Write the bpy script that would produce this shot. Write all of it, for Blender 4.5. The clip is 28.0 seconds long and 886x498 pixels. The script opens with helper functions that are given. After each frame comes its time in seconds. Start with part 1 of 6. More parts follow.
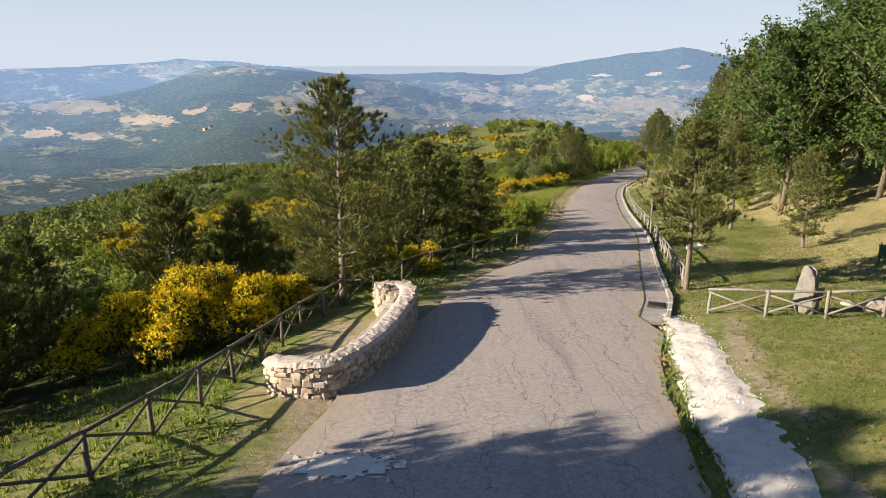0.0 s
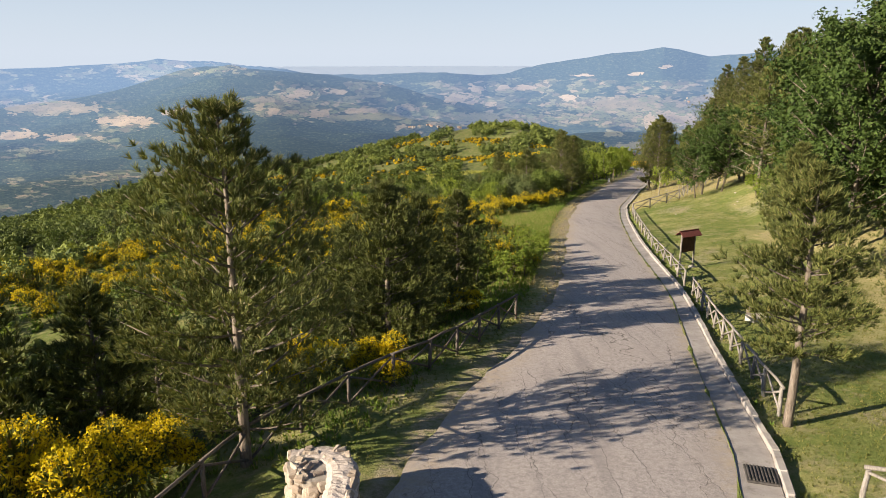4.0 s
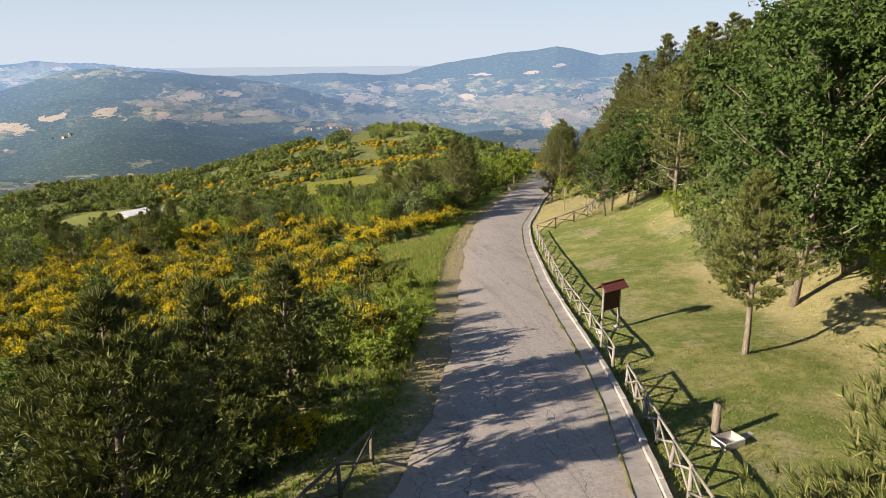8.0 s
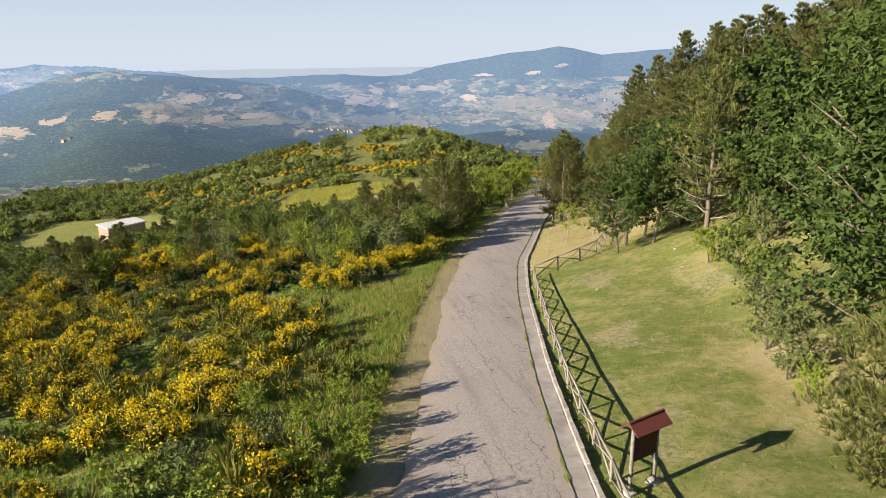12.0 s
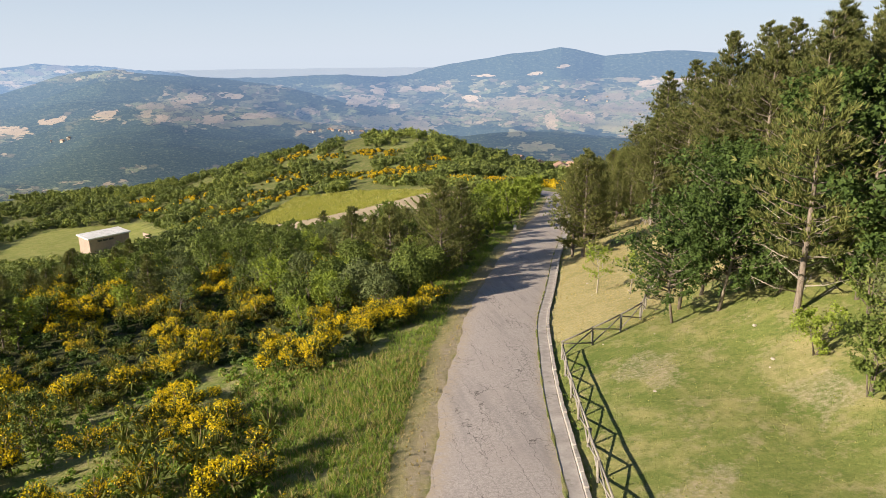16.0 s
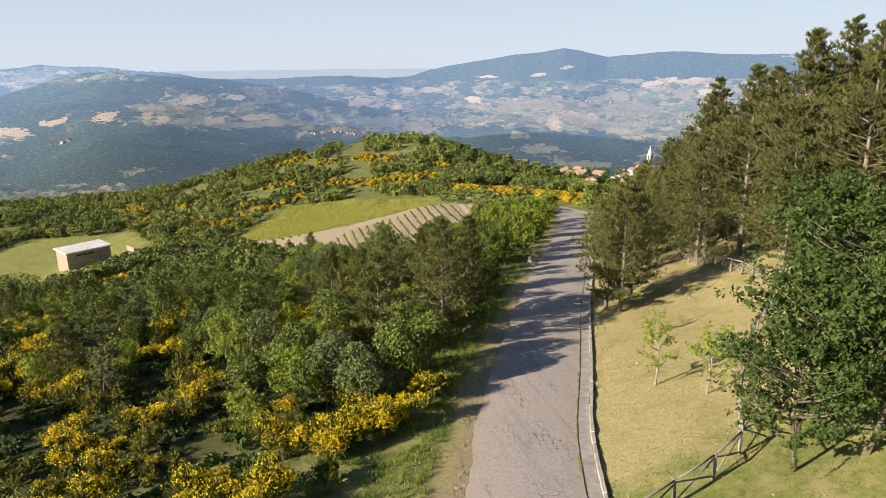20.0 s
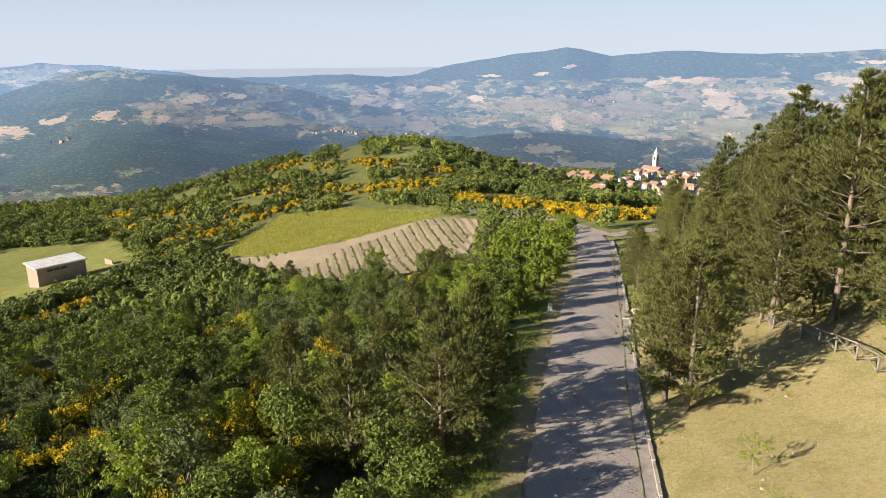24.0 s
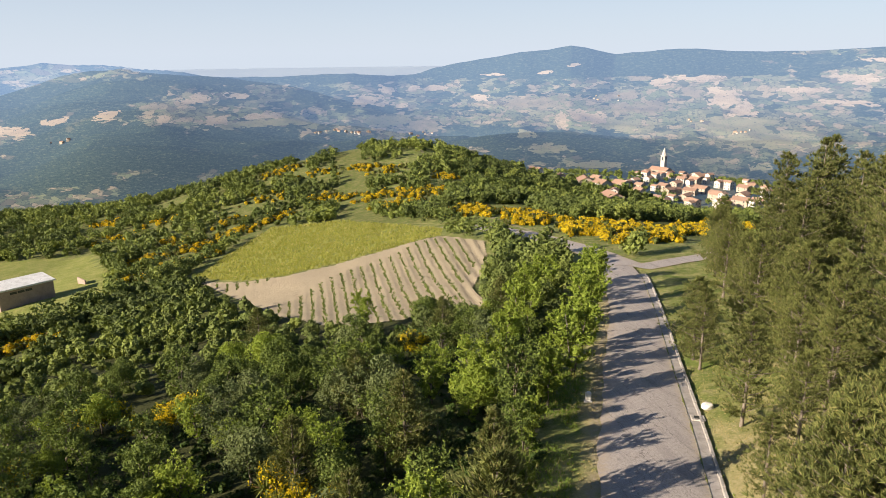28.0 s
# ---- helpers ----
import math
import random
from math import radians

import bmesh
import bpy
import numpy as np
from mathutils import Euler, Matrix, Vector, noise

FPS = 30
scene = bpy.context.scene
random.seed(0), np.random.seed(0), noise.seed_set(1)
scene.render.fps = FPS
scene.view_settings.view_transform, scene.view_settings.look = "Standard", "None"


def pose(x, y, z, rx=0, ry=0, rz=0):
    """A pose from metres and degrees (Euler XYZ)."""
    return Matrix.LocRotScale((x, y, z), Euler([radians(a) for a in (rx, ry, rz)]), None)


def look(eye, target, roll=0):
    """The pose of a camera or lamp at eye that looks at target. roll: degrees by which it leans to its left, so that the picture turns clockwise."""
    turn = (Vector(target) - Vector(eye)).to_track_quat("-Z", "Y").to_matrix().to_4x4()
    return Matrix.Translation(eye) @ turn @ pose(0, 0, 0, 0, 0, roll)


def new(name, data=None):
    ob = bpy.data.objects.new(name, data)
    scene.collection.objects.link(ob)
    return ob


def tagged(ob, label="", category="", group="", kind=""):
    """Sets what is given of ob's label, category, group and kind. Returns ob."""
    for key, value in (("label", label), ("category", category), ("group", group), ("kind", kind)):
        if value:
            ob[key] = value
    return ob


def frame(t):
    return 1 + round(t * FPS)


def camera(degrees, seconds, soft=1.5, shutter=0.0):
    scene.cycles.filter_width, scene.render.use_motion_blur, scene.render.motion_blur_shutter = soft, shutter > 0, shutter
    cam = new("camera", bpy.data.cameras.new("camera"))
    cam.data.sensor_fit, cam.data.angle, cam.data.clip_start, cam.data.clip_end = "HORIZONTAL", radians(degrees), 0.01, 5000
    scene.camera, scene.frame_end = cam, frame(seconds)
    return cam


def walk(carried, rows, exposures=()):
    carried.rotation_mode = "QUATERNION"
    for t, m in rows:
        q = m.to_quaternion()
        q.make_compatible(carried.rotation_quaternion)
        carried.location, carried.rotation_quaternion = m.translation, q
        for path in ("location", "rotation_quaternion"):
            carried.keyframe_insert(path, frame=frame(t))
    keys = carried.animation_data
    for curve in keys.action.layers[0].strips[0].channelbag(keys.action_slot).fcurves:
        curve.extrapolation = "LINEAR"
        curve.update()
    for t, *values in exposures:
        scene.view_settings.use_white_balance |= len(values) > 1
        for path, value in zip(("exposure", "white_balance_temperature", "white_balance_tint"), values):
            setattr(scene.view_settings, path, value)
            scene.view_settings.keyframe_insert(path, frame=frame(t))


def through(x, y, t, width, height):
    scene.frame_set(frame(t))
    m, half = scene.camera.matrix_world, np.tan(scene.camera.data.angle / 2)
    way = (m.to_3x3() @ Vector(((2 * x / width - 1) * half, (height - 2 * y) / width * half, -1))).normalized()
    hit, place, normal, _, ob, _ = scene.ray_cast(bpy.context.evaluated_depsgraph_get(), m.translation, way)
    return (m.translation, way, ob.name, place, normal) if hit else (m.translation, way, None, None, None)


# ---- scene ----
cam = camera(64.1, 28.0, 0.8)
PATH = [
    (0, (0.201, 0.615, 5.912), (0.195, 2.542, 5.376), 0.0),
    (0.5, (0.202, 1.812, 5.916), (0.195, 3.739, 5.381), 0.0),
    (1, (0.203, 3.026, 5.92), (0.198, 4.952, 5.384), 0.1),
    (1.5, (0.219, 4.272, 5.926), (0.213, 6.199, 5.392), 0.1),
    (2, (0.241, 5.545, 5.927), (0.235, 7.472, 5.391), 0.1),
    (2.5, (0.28, 6.869, 5.931), (0.277, 8.795, 5.394), 0.1),
    (4.5, (0.832, 12.407, 6.001), (0.909, 14.333, 5.466), -0.1),
    (5, (1.088, 13.791, 6.006), (1.216, 15.715, 5.472), -0.2),
    (5.5, (1.409, 15.157, 6.002), (1.586, 17.076, 5.468), -0.3),
    (6, (1.754, 16.49, 5.991), (1.979, 18.404, 5.457), -0.6),
    (6.5, (2.131, 17.775, 5.975), (2.405, 19.682, 5.442), -0.6),
    (7, (2.536, 18.999, 5.953), (2.837, 20.903, 5.419), -0.5),
    (7.5, (2.951, 20.176, 5.927), (3.253, 22.08, 5.392), -0.5),
    (8, (3.387, 21.345, 5.911), (3.689, 23.248, 5.374), -0.3),
    (8.5, (3.869, 22.532, 5.912), (4.172, 24.435, 5.375), -0.2),
    (9, (4.355, 23.723, 5.915), (4.658, 25.626, 5.379), -0.1),
    (9.5, (4.804, 24.941, 5.924), (5.106, 26.844, 5.387), -0.1),
    (10, (5.202, 26.207, 5.938), (5.503, 28.11, 5.402), -0.1),
    (10.5, (5.601, 27.551, 5.956), (5.901, 29.454, 5.42), -0.2),
    (11, (6.027, 28.96, 5.963), (6.326, 30.864, 5.428), -0.3),
    (11.5, (6.461, 30.437, 5.96), (6.758, 32.341, 5.425), -0.5),
    (12, (6.858, 31.932, 5.968), (7.152, 33.837, 5.433), -0.7),
    (12.5, (7.179, 33.409, 5.997), (7.473, 35.313, 5.462), -0.8),
    (14.5, (8.215, 39.146, 6.194), (8.511, 41.05, 5.659), -0.4),
    (15, (8.419, 40.598, 6.221), (8.712, 42.503, 5.687), -0.5),
    (15.5, (8.606, 42.036, 6.233), (8.899, 43.942, 5.7), -0.4),
    (16, (8.792, 43.475, 6.242), (9.083, 45.381, 5.708), -0.5),
    (16.5, (8.992, 44.952, 6.26), (9.283, 46.857, 5.726), -0.4),
    (17, (9.206, 46.475, 6.276), (9.495, 48.381, 5.743), -0.4),
    (17.5, (9.462, 48.037, 6.291), (9.751, 49.943, 5.757), -0.4),
    (18, (9.731, 49.652, 6.308), (10.018, 51.558, 5.774), -0.4),
    (18.5, (10.0, 51.291, 6.322), (10.286, 53.197, 5.789), -0.4),
    (19, (10.268, 52.932, 6.338), (10.554, 54.838, 5.804), -0.4),
    (19.5, (10.529, 54.56, 6.351), (10.814, 56.467, 5.819), -0.3),
    (20, (10.789, 56.185, 6.359), (11.073, 58.092, 5.828), -0.5),
    (20.5, (11.036, 57.821, 6.363), (11.32, 59.728, 5.831), -0.4),
    (21, (11.291, 59.492, 6.37), (11.575, 61.399, 5.839), -0.3),
    (21.5, (11.571, 61.212, 6.378), (11.854, 63.119, 5.846), -0.4),
    (23.5, (12.736, 68.281, 6.429), (13.014, 70.188, 5.895), -0.4),
    (24, (13.019, 70.104, 6.438), (13.297, 72.011, 5.904), -0.4),
    (24.5, (13.307, 71.972, 6.445), (13.584, 73.879, 5.91), -0.4),
    (25, (13.608, 73.883, 6.455), (13.883, 75.79, 5.92), -0.5),
    (25.5, (13.908, 75.823, 6.462), (14.182, 77.731, 5.926), -0.5),
    (26, (14.223, 77.79, 6.468), (14.496, 79.697, 5.932), -0.5),
    (27, (14.887, 81.778, 6.485), (15.158, 83.685, 5.948), -0.6),
    (28, (15.575, 85.833, 6.527), (15.842, 87.741, 5.99), -0.6),
]
walk(cam, [(t, look(e, g, r)) for t, e, g, r in PATH])

# ---- sky, sun and exposure ----
scene.view_settings.exposure = 1.2
SUN_EL, SUN_DIR = 21.0, Vector((-0.95, -0.31, 0)).normalized()
world = bpy.data.worlds.new("sky")
scene.world = world
world.use_nodes = True
wn = world.node_tree.nodes
sky = wn.new("ShaderNodeTexSky")
sky.sky_type, sky.sun_disc = "NISHITA", False
sky.sun_elevation, sky.sun_rotation = radians(SUN_EL), math.atan2(SUN_DIR.x, SUN_DIR.y)
sky.altitude, sky.air_density, sky.dust_density, sky.ozone_density = 800, 1.0, 0.1, 5.0
wn["Background"].inputs["Strength"].default_value = 0.042
# summer haze: the sky pales towards the horizon
way = wn.new("ShaderNodeTexCoord")
split = wn.new("ShaderNodeSeparateXYZ")
pale = wn.new("ShaderNodeMapRange")
pale.inputs["From Min"].default_value, pale.inputs["From Max"].default_value = 0.0, 0.35
pale.inputs["To Min"].default_value, pale.inputs["To Max"].default_value = 0.92, 0.08
haze = wn.new("ShaderNodeMix")
haze.data_type = "RGBA"
haze.inputs[7].default_value = (7.3, 8.1, 9.35, 1)
wl = world.node_tree.links
wl.new(way.outputs["Generated"], split.inputs[0])
wl.new(split.outputs["Z"], pale.inputs["Value"])
wl.new(pale.outputs["Result"], haze.inputs[0])
wl.new(sky.outputs["Color"], haze.inputs[6])
wl.new(haze.outputs[2], wn["Background"].inputs["Color"])
sun = new("sun", bpy.data.lights.new("sun", "SUN"))
sun.data.energy, sun.data.angle, sun.data.color = 5.0, radians(0.55), (1.0, 0.85, 0.66)
sun_to = Vector((SUN_DIR.x * math.cos(radians(SUN_EL)), SUN_DIR.y * math.cos(radians(SUN_EL)), math.sin(radians(SUN_EL))))
sun.matrix_world = look(sun_to * 100, (0, 0, 0))


# ---- materials ----
class Mat:
    """A node material under construction."""

    def __init__(self, name):
        self.m = bpy.data.materials.new(name)
        self.m.use_nodes = True
        self.n, self.l = self.m.node_tree.nodes, self.m.node_tree.links
        self.b = self.n["Principled BSDF"]
        self.out = self.n["Material Output"]
        self.pos = self.n.new("ShaderNodeNewGeometry")
        self.tc = self.n.new("ShaderNodeTexCoord")

    def link(self, a, b):
        self.l.new(a, b)

    def put(self, sock, v):
        if isinstance(v, bpy.types.NodeSocket):
            self.l.new(v, sock)
        else:
            sock.default_value = (*v, 1) if isinstance(v, tuple) and len(v) == 3 and sock.type == "RGBA" else v

    def at(self, world_space=True, stretch=None):
        v = self.pos.outputs["Position"] if world_space else self.tc.outputs["Object"]
        if stretch:
            k = self.n.new("ShaderNodeMapping")
            k.inputs["Scale"].default_value = stretch
            self.l.new(v, k.inputs["Vector"])
            v = k.outputs["Vector"]
        return v

    def noise(self, scale, detail=3.0, rough=0.55, world_space=True, stretch=None, distort=0.0):
        k = self.n.new("ShaderNodeTexNoise")
        k.inputs["Scale"].default_value, k.inputs["Detail"].default_value = scale, detail
        k.inputs["Roughness"].default_value, k.inputs["Distortion"].default_value = rough, distort
        self.l.new(self.at(world_space, stretch), k.inputs["Vector"])
        return k.outputs["Fac"]

    def voronoi(self, scale, feature="F1", out="Color", stretch=None, warp=0.0, warp_scale=1.0):
        k = self.n.new("ShaderNodeTexVoronoi")
        k.feature = feature
        k.inputs["Scale"].default_value = scale
        v = self.at(True, stretch)
        if warp:
            w = self.n.new("ShaderNodeTexNoise")
            w.inputs["Scale"].default_value = warp_scale
            w.inputs["Detail"].default_value = 3
            self.l.new(self.at(), w.inputs["Vector"])
            s = self.n.new("ShaderNodeVectorMath")
            s.operation = "MULTIPLY_ADD"
            self.l.new(w.outputs["Color"], s.inputs[0])
            s.inputs[1].default_value = (warp, warp, warp)
            self.l.new(v, s.inputs[2])
            v = s.outputs[0]
        self.l.new(v, k.inputs["Vector"])
        return k.outputs[out]

    def math(self, op, a, b=0.0):
        k = self.n.new("ShaderNodeMath")
        k.operation = op
        self.put(k.inputs[0], a)
        self.put(k.inputs[1], b)
        return k.outputs[0]

    def step(self, v, a, b, lo=0.0, hi=1.0):
        k = self.n.new("ShaderNodeMapRange")
        self.put(k.inputs["Value"], v)
        k.inputs["From Min"].default_value, k.inputs["From Max"].default_value = a, b
        k.inputs["To Min"].default_value, k.inputs["To Max"].default_value = lo, hi
        return k.outputs["Result"]

    def mix(self, f, a, b, mode="MIX"):
        k = self.n.new("ShaderNodeMix")
        k.data_type, k.blend_type = "RGBA", mode
        self.put(k.inputs[0], f)
        self.put(k.inputs[6], a)
        self.put(k.inputs[7], b)
        return k.outputs[2]

    def attr(self, name):
        k = self.n.new("ShaderNodeAttribute")
        k.attribute_name = name
        return k.outputs["Fac"]

    def island(self):
        return self.pos.outputs["Random Per Island"]

    def each(self):
        return self.n.new("ShaderNodeObjectInfo").outputs["Random"]

    def bump(self, height, strength=0.4, dist=0.02):
        k = self.n.new("ShaderNodeBump")
        k.inputs["Strength"].default_value, k.inputs["Distance"].default_value = strength, dist
        self.l.new(height, k.inputs["Height"])
        self.l.new(k.outputs["Normal"], self.b.inputs["Normal"])

    def done(self, color, rough=0.8, spec=0.3, metal=0.0):
        self.put(self.b.inputs["Base Color"], color)
        self.put(self.b.inputs["Roughness"], rough)
        self.b.inputs["Specular IOR Level"].default_value = spec
        self.b.inputs["Metallic"].default_value = metal
        return self.m

    def leafy(self, color, through=0.35, rough=0.65):
        """Leaf: gloss and diffuse on top, light let through from behind."""
        self.done(color, rough, 0.14)
        t = self.n.new("ShaderNodeBsdfTranslucent")
        self.put(t.inputs["Color"], self.mix(1.0, color, (1.0, 0.95, 0.45), "MULTIPLY"))
        k = self.n.new("ShaderNodeMixShader")
        k.inputs[0].default_value = through
        self.l.new(self.b.outputs[0], k.inputs[1])
        self.l.new(t.outputs[0], k.inputs[2])
        self.l.new(k.outputs[0], self.out.inputs["Surface"])
        return self.m


def leaf_mat(name, dark, light, old=None, through=0.35, patch=0.0):
    k = Mat(name)
    c = k.mix(k.step(k.island(), 0, 1), dark, light)
    c = k.mix(k.step(k.each(), 0, 1, 0, 0.5), c, k.mix(0.5, dark, light))
    c = k.mix(k.step(k.noise(0.5, 2), 0.4, 0.7, 0.0, 0.35), c, dark)
    if patch:
        tone = k.attr("tone")
        c = k.mix(k.step(tone, 0.35, 0.0, 0, 0.6), c, (0.055, 0.075, 0.03))
        c = k.mix(k.step(tone, 0.5, 1.0, 0, 0.75), c, (0.245, 0.285, 0.065))
    if old:
        c = k.mix(k.step(k.island(), 0.86, 0.9), c, old)
    return k.leafy(c, through)


NEEDLE = leaf_mat("pine_needles", (0.055, 0.07, 0.022), (0.245, 0.265, 0.078), (0.25, 0.23, 0.09), 0.16)
NEEDLE_DARK = leaf_mat("dark_pine_needles", (0.052, 0.066, 0.021), (0.21, 0.226, 0.066), None, 0.12)
# darker copy of the pine needles: the wood's shade put into the colour
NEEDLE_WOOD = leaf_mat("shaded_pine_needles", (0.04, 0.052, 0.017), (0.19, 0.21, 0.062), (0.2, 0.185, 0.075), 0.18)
LEAF = leaf_mat("broad_leaves", (0.05, 0.078, 0.018), (0.19, 0.24, 0.05), None, 0.18)
LEAF_DEEP = leaf_mat("deep_green_leaves", (0.034, 0.062, 0.016), (0.088, 0.132, 0.03), None, 0.16)
LEAF_FRESH = leaf_mat("fresh_green_leaves", (0.15, 0.215, 0.03), (0.32, 0.385, 0.067), None, 0.32)
LEAF_GREY = leaf_mat("grey_green_leaves", (0.085, 0.115, 0.042), (0.18, 0.205, 0.08), None, 0.16)
LEAF_FAR = leaf_mat("woodland_leaves", (0.092, 0.125, 0.032), (0.172, 0.205, 0.055), None, 0.18, 1.0)
LAWN = leaf_mat("lawn_blades", (0.125, 0.15, 0.04), (0.25, 0.262, 0.08), (0.36, 0.32, 0.13), 0.4)
STEM = leaf_mat("broom_stems", (0.075, 0.095, 0.022), (0.19, 0.205, 0.05), (0.19, 0.14, 0.075), 0.25)
FLOWER = leaf_mat("broom_flowers", (0.64, 0.48, 0.008), (0.84, 0.69, 0.028), (0.42, 0.33, 0.03), 0.35)
FLOWER_OLD = leaf_mat("fading_broom_flowers", (0.48, 0.35, 0.012), (0.70, 0.54, 0.025), (0.30, 0.23, 0.05), 0.35)
GRASS = leaf_mat("grass_blades", (0.115, 0.20, 0.034), (0.26, 0.345, 0.068), (0.40, 0.34, 0.14), 0.4)
MEADOWGRASS = leaf_mat("meadow_blades", (0.24, 0.27, 0.06), (0.43, 0.42, 0.11), (0.50, 0.45, 0.19), 0.4)
DRYGRASS = leaf_mat("dry_grass_blades", (0.32, 0.26, 0.11), (0.52, 0.43, 0.22), None, 0.35)


def bark_mat(name, a, b):
    k = Mat(name)
    n = k.noise(3.0, 5, 0.65, False, (6, 6, 1.2))
    k.bump(n, 0.8, 0.03)
    return k.done(k.mix(k.step(n, 0.3, 0.7), a, b), 0.9, 0.15)


BARK = bark_mat("pine_bark", (0.09, 0.07, 0.055), (0.27, 0.23, 0.19))
BARK_PALE = bark_mat("pale_bark", (0.20, 0.175, 0.14), (0.44, 0.40, 0.33))


def wood_mat(name, a, b):
    k = Mat(name)
    n = k.noise(9.0, 4, 0.6, False, (5, 5, 0.7))
    c = k.mix(k.step(n, 0.3, 0.7), a, b)
    c = k.mix(k.step(k.each(), 0, 1, 0, 0.4), c, a)
    k.bump(n, 0.6, 0.01)
    return k.done(c, 0.85, 0.2)


WOOD = wood_mat("weathered_wood", (0.14, 0.125, 0.11), (0.36, 0.335, 0.305))
WOOD_DARK = wood_mat("dark_weathered_wood", (0.085, 0.07, 0.06), (0.20, 0.17, 0.145))
WOOD_BROWN = wood_mat("brown_stained_wood", (0.045, 0.025, 0.018), (0.12, 0.065, 0.045))


def asphalt():
    k = Mat("old_asphalt")
    grain = k.noise(38, 3, 0.7)
    coarse = k.noise(9, 4, 0.75)
    patch = k.noise(0.35, 4, 0.6)
    wheel = k.noise(0.5, 3, 0.6, True, (2.2, 0.18, 1))
    c = k.mix(k.step(grain, 0.3, 0.7), (0.29, 0.26, 0.247), (0.53, 0.478, 0.453))
    c = k.mix(k.step(coarse, 0.42, 0.68, 0, 0.55), c, (0.15, 0.135, 0.13))
    c = k.mix(k.step(patch, 0.48, 0.68, 0, 0.55), c, (0.38, 0.335, 0.315))
    c = k.mix(k.step(wheel, 0.52, 0.72, 0, 0.5), c, (0.20, 0.185, 0.182))
    long = k.voronoi(0.6, "DISTANCE_TO_EDGE", "Distance", (1.7, 0.16, 0.0), 0.7, 1.6)
    net = k.voronoi(1.6, "DISTANCE_TO_EDGE", "Distance", (1.3, 0.7, 0.0), 0.35, 3.0)
    long2 = k.voronoi(1.25, "DISTANCE_TO_EDGE", "Distance", (1.6, 0.2, 0.0), 0.5, 2.6)
    crack = k.math("MAXIMUM", k.step(long, 0.002, 0.0092, 1, 0), k.math("MULTIPLY", k.step(long2, 0.002, 0.0092, 1, 0), k.step(k.noise(0.4, 3), 0.48, 0.56)))
    mesh = k.math("MULTIPLY", k.step(net, 0.003, 0.02, 1, 0), k.step(k.noise(0.22, 3), 0.5, 0.62))
    cr = k.math("MAXIMUM", k.math("MULTIPLY", k.math("MULTIPLY", crack, k.attr("worn")), k.step(k.noise(0.3, 2, 0.5), 0.32, 0.46)), k.math("MULTIPLY", mesh, 0.25))
    c = k.mix(k.math("MULTIPLY", cr, 0.72), c, (0.06, 0.052, 0.046))
    c = k.mix(k.math("MULTIPLY", k.attr("dust"), k.step(k.noise(3.5, 5, 0.75), 0.35, 0.6)), c, (0.40, 0.33, 0.25))
    h = k.math("SUBTRACT", k.math("MULTIPLY", grain, 0.5), cr)
    k.bump(h, 0.32, 0.014)
    return k.done(c, 0.88, 0.2)


ASPHALT = asphalt()


def concrete(name, a, b, scale=2.0):
    k = Mat(name)
    n, f = k.noise(scale, 5, 0.65), k.noise(28, 3, 0.7)
    c = k.mix(k.step(n, 0.3, 0.7), a, b)
    c = k.mix(k.step(f, 0.45, 0.75, 0, 0.35), c, a)
    c = k.mix(k.step(k.noise(0.9, 4, 0.7, True, (3, 3, 3)), 0.58, 0.7, 0, 0.6), c, (0.16, 0.14, 0.11))
    k.bump(f, 0.5, 0.01)
    return k.done(c, 0.85, 0.25)


KERB = concrete("worn_kerb_concrete", (0.30, 0.272, 0.25), (0.50, 0.46, 0.425), 1.6)
GUTTER = concrete("grimy_gutter_concrete", (0.25, 0.228, 0.215), (0.44, 0.405, 0.38), 1.4)
CONCRETE = concrete("old_concrete", (0.34, 0.31, 0.28), (0.58, 0.54, 0.49))
LIME = concrete("white_limestone_rubble", (0.52, 0.48, 0.44), (0.76, 0.72, 0.68), 2.6)
PLASTER = concrete("dusty_pink_plaster", (0.27, 0.205, 0.175), (0.37, 0.29, 0.245), 1.0)
ROOF_SLAB = concrete("pale_roof_slab", (0.5, 0.5, 0.5), (0.72, 0.72, 0.72), 0.8)


def stone_mat(name, a, b, c2):
    k = Mat(name)
    c = k.mix(k.step(k.each(), 0, 1), a, b)
    c = k.mix(k.step(k.noise(7, 5, 0.7), 0.4, 0.65, 0, 0.7), c, c2)
    k.bump(k.noise(14, 5, 0.7), 0.7, 0.03)
    return k.done(c, 0.9, 0.2)


STONE = stone_mat("limestone", (0.33, 0.265, 0.205), (0.56, 0.475, 0.39), (0.27, 0.22, 0.175))
CAPSTONE = stone_mat("pale_capping_stone", (0.44, 0.375, 0.33), (0.55, 0.48, 0.43), (0.34, 0.29, 0.255))
ROCK = stone_mat("grey_standing_rock", (0.20, 0.185, 0.165), (0.28, 0.26, 0.23), (0.14, 0.13, 0.115))
MORTAR = stone_mat("wall_mortar", (0.36, 0.32, 0.27), (0.42, 0.37, 0.31), (0.26, 0.225, 0.19))


